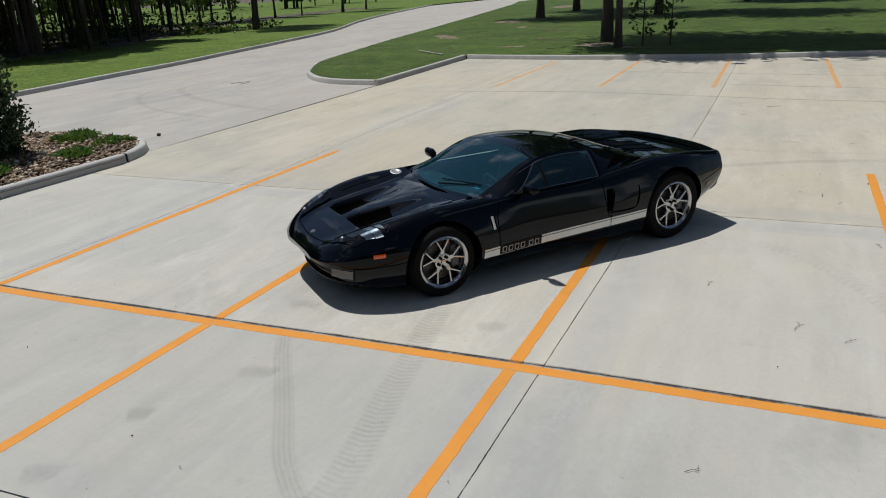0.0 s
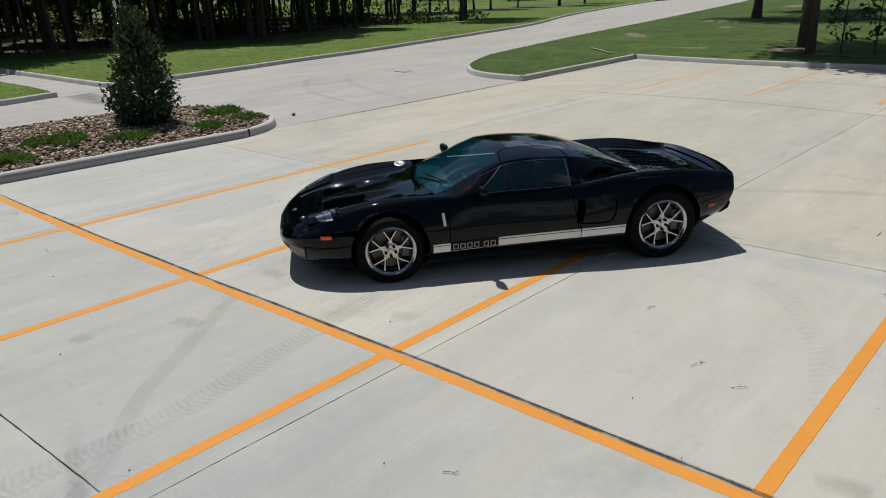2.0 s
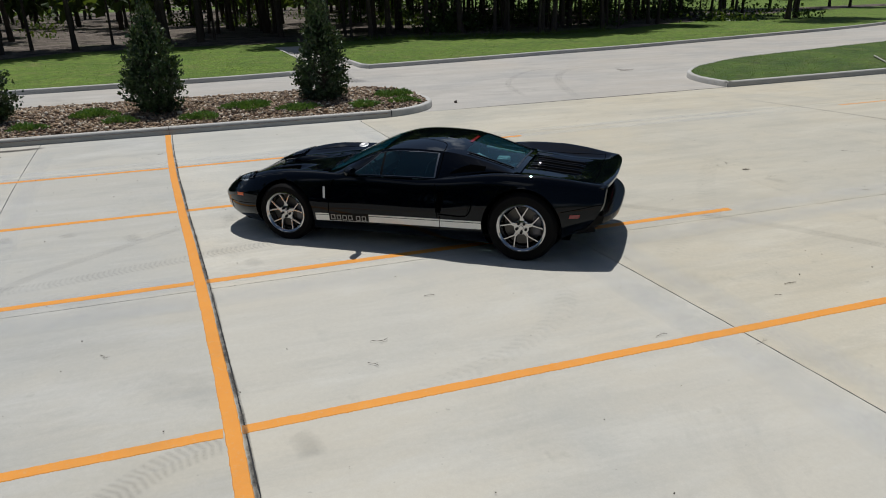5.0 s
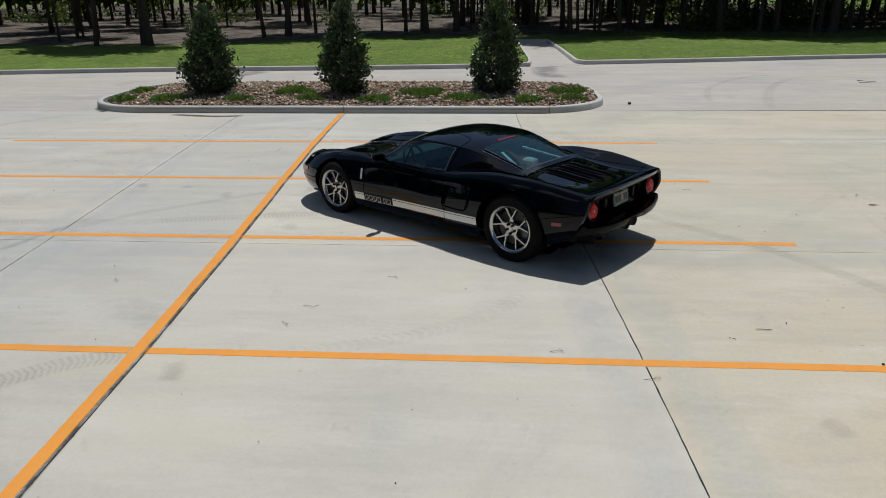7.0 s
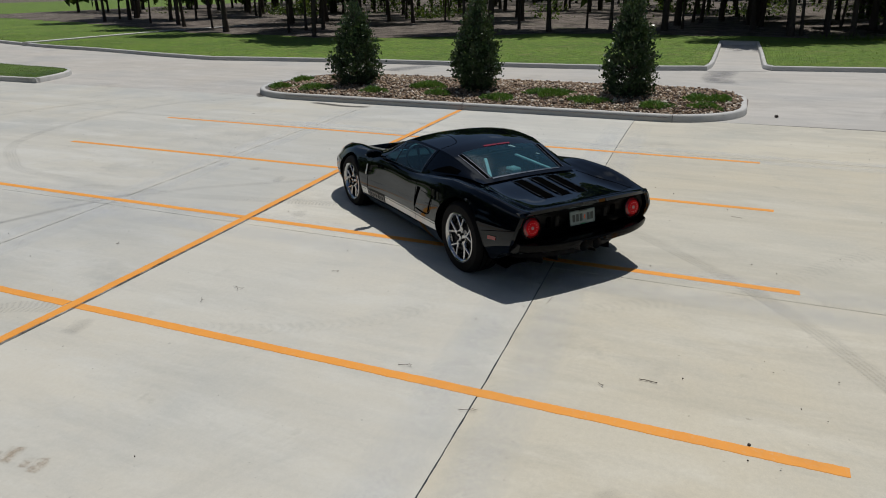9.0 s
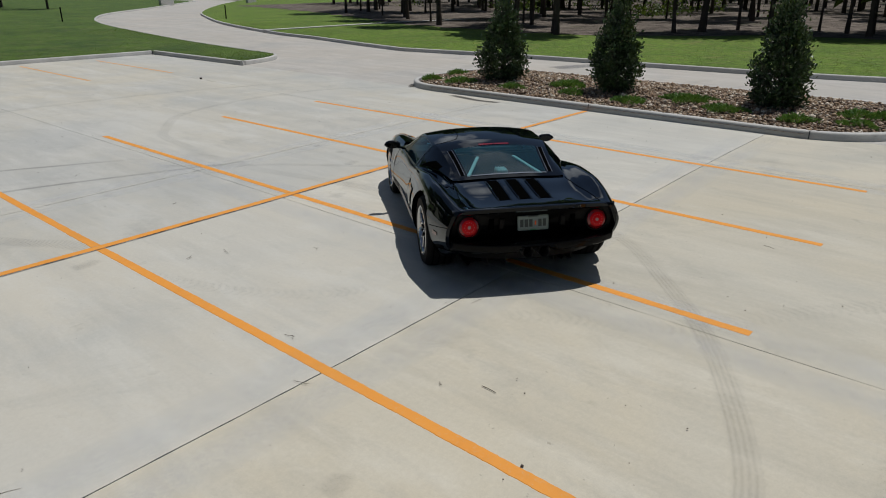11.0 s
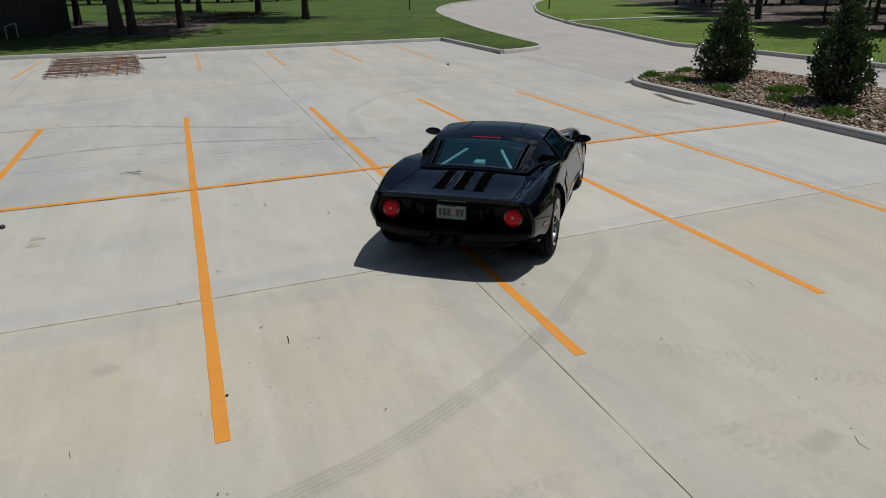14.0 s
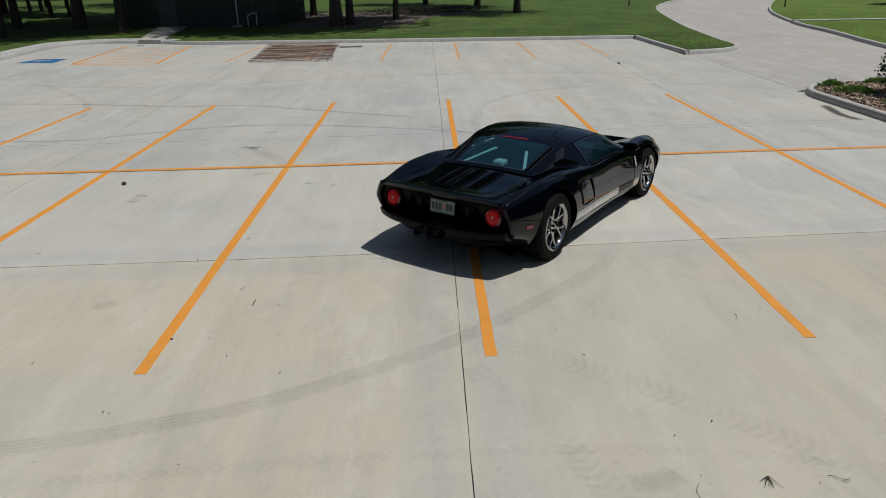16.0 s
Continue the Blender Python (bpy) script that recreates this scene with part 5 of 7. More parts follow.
        for i in range(12):
            a = 2 * math.pi * i / 12
            bm = bmesh.new()
            cyl(bm, 0.0045, 0.003, 0.008, base @ Matrix.Translation((0.047 * math.cos(a), 0.047 * math.sin(a), 0.031)), 8)
            part("lamp_facet", bm, AMBER_PINK, lens)
        for y in (0.30, 0.40):
            bm = bmesh.new()
            box(bm, (0.05, 0.05, 0.11), Matrix.Translation(at(4.41, k * y, 0.63)), 0.012)
            part("tail_grille_block", bm, VOID if y > 0.35 else TRIM, car)
        bm = lathe(bmesh.new(), [(0.046, -0.12), (0.050, 0.02), (0.054, 0.03), (0.058, 0.02), (0.056, -0.12)], Matrix.Translation(at(4.55, k * 0.078, 0.385)) @ turn, 28)
        pipe = part("exhaust_pipe", bm, DISC, car, "round central exhaust tip", smooth=True)
        bm = bmesh.new()
        cyl(bm, 0.046, 0.046, 0.01, Matrix.Translation(at(4.49, k * 0.078, 0.385)) @ turn, 24)
        part("exhaust_bore", bm, VOID, pipe)
    bm = bmesh.new()
    box(bm, (0.012, 0.305, 0.142), Matrix.Translation(at(4.44, 0, 0.628)) @ pose(0, 0, 0, 0, 8, 0), 0.012, 2)
    plate = part("number_plate", bm, PLATE, car, "pale number plate with dark characters as bars")
    for i in range(6):
        bm = bmesh.new()
        y = 0.112 - 0.0445 * i
        box(bm, (0.004, 0.032 if i != 3 else 0.016, 0.070 if i != 3 else 0.04), Matrix.Translation(at(4.448, y, 0.628)) @ pose(0, 0, 0, 0, 8, 0), 0.001, 1)
        part("plate_bar", bm, INK if i != 3 else AMBER, plate)
    bm = bmesh.new()
    box(bm, (0.003, 0.10, 0.012), Matrix.Translation(at(4.441, 0.0, 0.692)) @ pose(0, 0, 0, 0, 8, 0))
    part("plate_bar", bm, INK, plate)
    bm = bmesh.new()
    box(bm, (0.003, 0.06, 0.010), Matrix.Translation(at(4.456, 0.0, 0.565)) @ pose(0, 0, 0, 0, 8, 0))
    part("plate_bar", bm, plain("plate_green", (0.05, 0.25, 0.12), 0.5), plate)


PINK_LENS = plain("pinkish_lens", (0.45, 0.25, 0.24), 0.25, 0, 0.5)
AMBER_PINK = plain("bright_lamp_facet", (0.95, 0.22, 0.24), 0.2, 0, 0.2)


def car_nose():
    # mouth under the leading edge
    rings = []
    for i in range(21):
        y = -0.50 + i * 0.05
        f = (abs(y) / 0.50) ** 2.5
        s = 0.045 + 0.115 * f
        rings.append([at(s - 0.012, y, 0.395), at(s + 0.045, y, 0.255 + 0.01 * f), at(s + 0.08, y, 0.26), at(s + 0.08, y, 0.39)])
    part("nose_intake", slab_between(rings), VOID, car, "wide dark nose intake")
    rings = []
    for i in range(29):
        y = -0.77 + 1.54 * i / 28
        f = (abs(y) / 0.77) ** 2.6
        s = 0.05 + 0.33 * f
        rings.append([at(s, y, 0.205), at(s + 0.005, y, 0.185), at(s + 0.14, y, 0.165), at(s + 0.14, y, 0.205)])
    part("front_splitter", slab_between(rings), TRIM, car, "black front lip")
    both("fog_lamp", flank_panel(0.045, 0.185, 0.315, 0.395, 0.004, -0.02, 10, 4), GREY_LENS, "frosted lower lamp in the nose", smooth=True)
    both("nose_gap", strip(smooth_line([(0.195, 0.27), (0.195, 0.34), (0.20, 0.41)], 0.02), 0.003, 0.002), VOID)


GREY_LENS = plain("grey_lens", (0.085, 0.082, 0.08), 0.25, 0, 0.6, vary=0.4, scale=50)


def car_mirrors():
    for k in (1, -1):
        rings = []
        for i in range(9):
            f = i / 8
            y, w = 0.895 + 0.20 * f, (1 - abs(2 * f - 0.9) ** 3.2 * 0.62)
            rings.append([at(1.885 - 0.085 * w * (0.5 + 0.5 * math.cos(q)), k * y, 0.862 + 0.012 * f + 0.050 * w * math.sin(q)) for q in (2 * math.pi * j / 16 for j in range(16))])
        bm = slab_between(rings)
        head = part("wing_mirror", bm, BLACK, car, "black door mirror", smooth=True)
        bm = slab_between([[at(1.77, k * 0.82, 0.795), at(1.85, k * 0.82, 0.795), at(1.85, k * 0.82, 0.815), at(1.77, k * 0.82, 0.815)], [at(1.84, k * 0.93, 0.83), at(1.89, k * 0.93, 0.83), at(1.89, k * 0.93, 0.85), at(1.84, k * 0.93, 0.85)]])
        part("mirror_stalk", bm, BLACK, head)
        bm = bmesh.new()
        cyl(bm, 1.0, 1.0, 0.002, Matrix.Translation(at(1.886, k * 0.99, 0.866)) @ pose(0, 0, 0, 0, 90, 0) @ Matrix.Diagonal((0.038, 0.078, 1, 1)), 24)
        part("mirror_glass", bm, DARK_MIRROR, head)


def car_inside():
    bm = bmesh.new()
    box(bm, (2.0, 1.5, 0.02), Matrix.Translation(at(2.2, 0, 0.24)))
    part("cabin_floor", bm, TRIM, car)
    rings = [[at(1.30, y, 0.50), at(1.30, y, 0.735), at(1.50, y, 0.765), at(1.72, y, 0.745), at(1.76, y, 0.62), at(1.70, y, 0.50)] for y in (-0.72, -0.4, 0, 0.4, 0.72)]
    part("dashboard", slab_between(rings), DASH, car, "dark grey dashboard")
    bm = bmesh.new()
    box(bm, (1.0, 0.24, 0.22), Matrix.Translation(at(2.25, 0, 0.42)), 0.03)
    part("centre_tunnel", bm, LEATHER, car)
    for k in (1, -1):
        bm = bmesh.new()
        box(bm, (0.50, 0.46, 0.14), Matrix.Translation(at(2.25, k * 0.37, 0.38)), 0.05, 3)
        seat = part("seat", bm, LEATHER, car, "black leather bucket seat", smooth=True)
        bm = bmesh.new()
        box(bm, (0.12, 0.46, 0.58), Matrix.Translation(at(2.56, k * 0.37, 0.64)) @ pose(0, 0, 0, 0, -20, 0), 0.05, 3)
        part("seat_back", bm, LEATHER, seat, smooth=True)
        bm = bmesh.new()
        box(bm, (1.1, 0.04, 0.40), Matrix.Translation(at(2.2, k * 0.78, 0.57)), 0.015)
        part("door_card", bm, LEATHER, car)
    ring = pose(*at(1.86, 0.37, 0.74), 0, -65, 0)
    bm = bmesh.new()
    seg = 28
    prof = [(0.170 + 0.014 * math.cos(2 * math.pi * j / 8), 0.014 * math.sin(2 * math.pi * j / 8)) for j in range(9)]
    lathe(bm, prof, ring, seg)
    box(bm, (0.33, 0.03, 0.015), ring)
    box(bm, (0.03, 0.16, 0.015), ring @ Matrix.Translation((0, -0.08, 0)))
    part("steering_wheel", bm, STEEL, car, "steering wheel with a bright rim")
    bm = bmesh.new()
    box(bm, (0.05, 1.3, 0.55), Matrix.Translation(at(2.82, 0, 0.66)))
    part("bulkhead", bm, TRIM, car)
    bm = bmesh.new()
    box(bm, (0.85, 1.1, 0.04), Matrix.Translation(at(3.28, 0, 0.55)))
    part("engine_bay", bm, VOID, car)
    bm = bmesh.new()
    box(bm, (0.42, 0.26, 0.14), Matrix.Translation(at(3.25, 0, 0.70)), 0.03, 3)
    for i in range(5):
        box(bm, (0.40, 0.018, 0.02), Matrix.Translation(at(3.25, -0.09 + 0.045 * i, 0.778)), 0.004, 1)
    part("engine_cover", bm, ALLOY, car, "ribbed alloy engine top seen through the glass")
    bm = bmesh.new()
    box(bm, (0.14, 0.12, 0.05), Matrix.Translation(at(3.30, 0, 0.845)), 0.012, 2)
    for i in range(4):
        box(bm, (0.13, 0.010, 0.012), Matrix.Translation(at(3.30, -0.042 + 0.028 * i, 0.874)), 0.002, 1)
    part("engine_plenum", bm, PALE_METAL, car, "pale ribbed intake box on the engine")
    for k in (1, -1):
        p, q = at(3.05, k * 0.20, 0.945), at(3.46, k * 0.40, 0.835)
        bm = bmesh.new()
        d = q - p
        box(bm, (0.035, 0.02, d.length), Matrix.Translation((p + q) / 2) @ d.to_track_quat("Z", "Y").to_matrix().to_4x4(), 0.004, 1)
        part("engine_brace", bm, PALE_METAL, car, "pale diagonal brace under the rear glass")
    bm = bmesh.new()
    box(bm, (0.05, 0.10, 0.015), Matrix.Translation(at(1.60, 0.46, 0.800)))
    part("dash_tag", bm, plain("pale_blue_tag", (0.35, 0.55, 0.65), 0.4), car, "small pale blue tag behind the windscreen")


CAP_METAL = plain("brushed_cap_metal", (0.42, 0.43, 0.44), 0.4, 0.5)
SATIN = plain("satin_grey_trim", (0.10, 0.115, 0.14), 0.3, 0.8)
PALE_METAL = plain("pale_metal", (0.85, 0.88, 0.88), 0.4, 0.0)


def car_wheel(radius, rim, width):
    """One wheel about its own axis (local y outwards to the left)."""
    turn = pose(0, 0, 0, -90, 0, 0)
    h = width / 2
    bm = lathe(bmesh.new(), [(rim - 0.016, -h), (rim - 0.05, 0.0), (rim - 0.038, h - 0.05), (rim - 0.030, h - 0.016), (rim - 0.024, h - 0.002), (rim - 0.006, h + 0.008), (rim + 0.005, h + 0.004), (rim - 0.006, h - 0.01)], turn, 64)
    hub = part("wheel", bm, ALLOY, None, "alloy wheel with five forked spokes", smooth=True)
    bm = lathe(bmesh.new(), [(rim - 0.012, -h), (rim + 0.02, -h - 0.006), (radius - 0.035, -h - 0.004), (radius - 0.010, -h + 0.022), (radius, -h + 0.05), (radius, h - 0.05), (radius - 0.010, h - 0.022), (radius - 0.035, h + 0.004), (rim + 0.02, h + 0.006), (rim - 0.012, h)], turn, 64)
    part("tyre", bm, TYRE, hub, "black road tyre", smooth=True)
    for y in (-0.6, -0.2, 0.2, 0.6):
        bm = lathe(bmesh.new(), [(radius + 0.0008, y * h - 0.006), (radius + 0.0008, y * h + 0.006)], turn, 64)
        part("tread_groove", bm, VOID, hub)
    face = h - 0.016
    for i in range(5):
        a = 2 * math.pi * i / 5 + 0.314
        bm = bmesh.new()
        for sgn in (1, -1):
            inner, fork, outer = (0.05, a + sgn * 0.24), (0.46 * rim, a + sgn * 0.060), (rim - 0.020, a + sgn * 0.300)
            def p(q, w, up):
                c = Vector((q[0] * math.cos(q[1]), 0, q[0] * math.sin(q[1])))
                return c, w, up
            run = [p(inner, 0.022, face - 0.016), p(fork, 0.0110, face - 0.006), p(outer, 0.0092, face + 0.004)]
            rings = []
            for k, (c, w, up) in enumerate(run):
                d = (run[min(k + 1, 2)][0] - run[max(k - 1, 0)][0]).normalized()
                n = Vector((-d.z, 0, d.x))
                rings.append([c + n * w + Vector((0, up - 0.008, 0)), c + n * w * 0.55 + Vector((0, up, 0)), c - n * w * 0.55 + Vector((0, up, 0)), c - n * w + Vector((0, up - 0.008, 0)), c - n * w + Vector((0, up - 0.055, 0)), c + n * w + Vector((0, up - 0.055, 0))])
            piece = slab_between(rings)
            me = bpy.data.meshes.new("scratch")
            piece.to_mesh(me)
            piece.free()
            bm.from_mesh(me)
            bpy.data.meshes.remove(me)
        part("spoke", bm, ALLOY, hub)
        bm = bmesh.new()
        cyl(bm, 0.0165, 0.014, 0.022, Matrix.Translation((0.050 * math.cos(a + 0.628), face + 0.004, 0.050 * math.sin(a + 0.628))) @ pose(0, 0, 0, -90, 0, 0), 6)
        part("wheel_nut", bm, TRIM, hub)
    bm = lathe(bmesh.new(), [(0.0, face + 0.004), (0.020, face + 0.003), (0.024, face - 0.005), (0.060, face - 0.008), (0.078, face - 0.014), (0.088, face - 0.04)], turn, 40)
    part("wheel_hub", bm, ALLOY, hub, smooth=True)
    bm = lathe(bmesh.new(), [(0.06, face - 0.075), (rim * 0.78, face - 0.075), (rim * 0.78, face - 0.10), (0.06, face - 0.10)], turn, 48)
    part("brake_disc", bm, DISC, hub, "grey vented brake disc", smooth=True)
    bm = bmesh.new()
    box(bm, (0.09, 0.09, 0.22), Matrix.Translation((-rim * 0.62, face - 0.09, 0.02)), 0.02)
    part("brake_caliper", bm, CALIPER, hub)
    bm = lathe(bmesh.new(), [(0.0, face - 0.13), (rim - 0.04, face - 0.13)], turn, 32)
    part("wheel_back", bm, VOID, hub)
    return hub


def car_wheels():
    front, rear = car_wheel(0.334, 0.236, 0.235), car_wheel(0.367, 0.249, 0.300)
    for hub, s, z, y in ((front, 0.985, 0.334, 0.80), (rear, 3.70, 0.367, 0.79)):
        hub.parent = car
        other = copy_thing(hub, pose(*at(s, -y, z), 0, 25, 180))
        other.parent = car
        hub.matrix_basis = pose(*at(s, y, z))
    for (c, h, r) in ARCHES:
        for k in (1, -1):
            bm = bmesh.new()
            rows = []
            for i in range(33):
                a = math.radians(-10 + 200 * i / 32)
                s, z = c - (r + 0.004) * math.cos(a), h + (r + 0.004) * math.sin(a)
                outer = side_y(s, max(z, CAR_ZB(s) + 0.03)) - 0.004
                rows.append([bm.verts.new(at(s, k * y, z)) for y in (0.50, max(outer, 0.56))])
            for a, b in zip(rows, rows[1:]):
                bm.faces.new((a[0], b[0], b[1], a[1]))
            part("wheel_well", bm, VOID, car)
            bm = bmesh.new()
            cyl(bm, r + 0.004, r + 0.004, 0.004, Matrix.Translation(at(c, k * 0.50, h)) @ pose(0, 0, 0, 90, 0, 0), 40)
            part("wheel_well", bm, VOID, car)
    bm = bmesh.new()
    box(bm, (3.9, 1.2, 0.02), Matrix.Translation(at(2.2, 0, 0.17)))
    part("undertray", bm, VOID, car)


car_body()
car_cabin()
car_flank()
car_top()
car_tail()
car_nose()
car_mirrors()
car_inside()
car_wheels()


# ---- planting bed with shrubs ----
def rounded_bed(x0, x1, y0, y1, r, n=12):
    pts = []
    for cx, cy, a0 in ((x1 - r, y1 - r, 0), (x0 + r, y1 - r, 90), (x0 + r, y0 + r, 180), (x1 - r, y0 + r, 270)):
        pts += [(cx + r * math.cos(radians(a0 + 90 * i / n)), cy + r * math.sin(radians(a0 + 90 * i / n))) for i in range(n + 1)]
    return np.array([(x, y + 0.02 * (x + 8.5)) for x, y in pts])


BED = rounded_bed(-13.4, -8.58, -7.08, 5.65, 1.75)


def dense(line, step=0.25):
    out = []
    for a, b in zip(line, np.roll(line, -1, axis=0)):
        k = max(1, int(np.linalg.norm(b - a) / step))
        out += [a + (b - a) * i / k for i in range(k)]
    return np.array(out)


bed_edge = dense(BED)
bed_kerb = tagged(sweep("bed_kerb", bed_edge, KERB_PROFILE, KERB, closed=True), "pale concrete kerb round the planting bed", "kerb", kind="structure")
for y in (-0.5, 4.2):
    bm = bmesh.new()
    box(bm, (0.1535, 0.005, 0.1555), Matrix.Translation((-8.655, y, 0.078)))
    part("kerb_joint", bm, JOINT, bed_kerb)


def bed_height(x, y):
    """The bed is mounded towards its middle."""
    dx = min(x + 13.3, -8.6 - x) / 2.35
    dy = min(y + 6.9, 5.6 - y) / 2.0
    return 0.11 + 0.19 * max(0, min(1, dx)) ** 0.8 * max(0, min(1, dy)) ** 0.7


def inside_bed(x, y, margin):
    dx, dy = min(x + 13.4, -8.52 - x), min(y + 6.95, 5.65 - y)
    if min(dx, dy) < margin:
        return False
    if dx < 1.75 and dy < 1.75:
        return math.hypot(1.75 - dx, 1.75 - dy) < 1.75 - margin
    return True


def bed_soil():
    verts, faces, index = [], [], {}
    xs, ys = np.linspace(-13.35, -8.57, 26), np.linspace(-6.9, 5.6, 60)
    for i, x in enumerate(xs):
        for j, y in enumerate(ys):
            if inside_bed(x, y, 0.03):
                index[i, j] = len(verts)
                verts.append((x, y, bed_height(x, y) - 0.02))
    for (i, j) in index:
        q = [(i, j), (i + 1, j), (i + 1, j + 1), (i, j + 1)]
        if all(k in index for k in q):
            faces.append(tuple(index[k] for k in q))
    ob = mesh_object("bed_soil", verts, faces, SOIL, smooth=True)
    tagged(ob, "dark soil mounded inside the planting bed", "soil", kind="structure")


bed_soil()


def icosahedron():
    bm = bmesh.new()
    bmesh.ops.create_icosphere(bm, subdivisions=1, radius=1.0)
    v = np.array([q.co[:] for q in bm.verts])
    f = np.array([[q.index for q in p.verts] for p in bm.faces])
    bm.free()
    return v, f


def rocks(count):
    rng = np.random.default_rng(3)
    base, tri = icosahedron()
    verts, faces = [], []
    while len(verts) < count:
        x, y = rng.uniform(-13.2, -8.65), rng.uniform(-6.8, 5.5)
        if x < -11.6 and rng.random() < 0.55 or not inside_bed(x, y, 0.19):
            continue
        size = rng.uniform(0.014, 0.038) * (1.0 if rng.random() < 0.92 else 1.5)
        shape = base * (size * rng.uniform(0.75, 1.35, 3) * (1, 1, 0.75)) + rng.normal(0, size * 0.10, base.shape)
        a = rng.uniform(0, 6.28)
        c, s = math.cos(a), math.sin(a)
        shape = np.c_[shape[:, 0] * c - shape[:, 1] * s, shape[:, 0] * s + shape[:, 1] * c, shape[:, 2]]
        verts.append(shape + (x, y, bed_height(x, y) + size * rng.uniform(-0.3, 0.9)))
    n = len(base)
    faces = np.concatenate([tri + n * i for i in range(len(verts))])
    ob = mesh_object("river_rocks", np.concatenate(verts).tolist(), faces.tolist(), ROCK, smooth=True)
    tagged(ob, "brown and buff river rocks covering the planting bed", "rocks", kind="stuff")


rocks(19000)


def leaf_mesh(name, centres, outs, sizes, rng, material, parent=None, label="", fold=0.25, slim=0.45):
    """Many small pointed leaves, each two triangles folded along the midrib."""
    n = len(centres)
    c, o, sz = np.array(centres), np.array(outs), np.array(sizes)[:, None]
    o = o / np.maximum(np.linalg.norm(o, axis=1), 1e-6)[:, None]
    r = rng.normal(size=(n, 3))
    side = np.cross(o, r)
    side /= np.maximum(np.linalg.norm(side, axis=1), 1e-6)[:, None]
    up = np.cross(side, o)
    tip, base = c + o * sz, c - o * sz * 0.2
    l, q = c + o * sz * 0.35 + side * sz * slim + up * sz * fold, c + o * sz * 0.35 - side * sz * slim + up * sz * fold
    verts = np.stack([base, l, tip, q], 1).reshape(-1, 3)
    k = 4 * np.arange(n)[:, None]
    faces = np.concatenate([k + [0, 1, 2], k + [0, 2, 3]])
    return mesh_object(name, verts.tolist(), faces.tolist(), material, parent, False, label)


def twig_mesh(name, segments, material, parent, label="", sides=5):
    """Tapered limbs from (start, end, r0, r1) rows, joined in one mesh."""
    verts, faces = [], []
    for p, q, a, b in segments:
        p, q = Vector(p), Vector(q)
        turn = (q - p).to_track_quat("Z", "Y").to_matrix()
        k = len(verts)
        for c, r in ((p, a), (q, b)):
            for i in range(sides):
                g = 2 * math.pi * i / sides
                verts.append(c + turn @ Vector((r * math.cos(g), r * math.sin(g), 0)))
        for i in range(sides):
            j = (i + 1) % sides
            faces.append((k + i, k + j, k + sides + j, k + sides + i))
        faces.append(tuple(k + sides + i for i in range(sides)))
    return mesh_object(name, verts, faces, material, parent, True, label)


def shrub(place, height, width, seed, label):
    rng = np.random.default_rng(seed)
    ob = thing("holly_shrub", pose(*place, 0, 0, seed * 47), label, "shrub", "shrubs in the planting bed")
    limbs = [((0, 0, -0.1), (0, 0, height * 0.9), 0.035, 0.008)]
    centres, outs, sizes = [], [], []
    for i in range(150):
        f = rng.beta(1.1, 1.4)
        z = 0.10 + f * (height - 0.14)
        prof = width / 2 * (min(1, (f + 0.18) / 0.35)) ** 0.7 * (1 - f) ** 0.74 * rng.uniform(0.72, 1.2) + 0.04
        a = rng.uniform(0, 2 * math.pi)
        tip = np.array([prof * math.cos(a), prof * math.sin(a), z + 0.10 + 0.06 * rng.random()])
        root = np.array([0, 0, max(0.05, z - 0.25)])
        limbs.append((root, tip, 0.011, 0.003))
        for _ in range(44):
            t = rng.beta(3.2, 1.2)
            c = root + (tip - root) * t + rng.normal(0, 0.065, 3)
            centres.append(c)
            outs.append((tip - root) * 0.6 / max(prof, 0.1) + rng.normal(0, 0.55, 3) + (0, 0, 0.25))
            sizes.append(rng.uniform(0.045, 0.085))
    twig_mesh("woody_frame", limbs, BARK, ob)
    leaf_mesh("leaves", centres, outs, sizes, rng, HOLLY, ob, "glossy dark green leaves")
    return ob


shrub((-10.18, -4.20, 0.16), 2.10, 1.46, 1, "cone-shaped dark green holly shrub in the planting bed")
shrub((-10.14, -0.73, 0.16), 2.22, 1.36, 2, "tall slim dark green holly shrub in the planting bed")
shrub((-10.32, 3.01, 0.16), 2.30, 1.34, 3, "tall dark green holly shrub near the bed's rounded end")


def ground_cover(x, y, rx, ry, seed):
    rng = np.random.default_rng(seed)
    ob = thing("juniper_mat", Matrix.Translation((x, y, bed_height(x, y))), "low spreading bright green juniper among the rocks", "ground cover", "junipers in the planting bed")
    n = int(900 * rx * ry / 0.2)
    a, r = rng.uniform(0, 2 * math.pi, n), np.sqrt(rng.uniform(0, 1, n))
    lobes = 1 + 0.28 * np.sin(3 * a + seed) + 0.18 * np.sin(5 * a + 2 * seed)
    c = np.c_[rx * lobes * r * np.cos(a), ry * lobes * r * np.sin(a), 0.02 + 0.105 * (1 - r ** 2) * rng.uniform(0.3, 1.1, n)]
    out = np.c_[np.cos(a), np.sin(a), rng.uniform(0.3, 1.4, n)] + rng.normal(0, 0.4, (n, 3))
    leaf_mesh("foliage", c, out, rng.uniform(0.05, 0.10, n), rng, JUNIPER, ob, slim=0.16)
    limbs = [((0, 0, -0.02), (rx * 0.7 * math.cos(k * 1.05), ry * 0.7 * math.sin(k * 1.05), 0.06), 0.012, 0.005) for k in range(6)]
    twig_mesh("stems", limbs, BARK, ob)


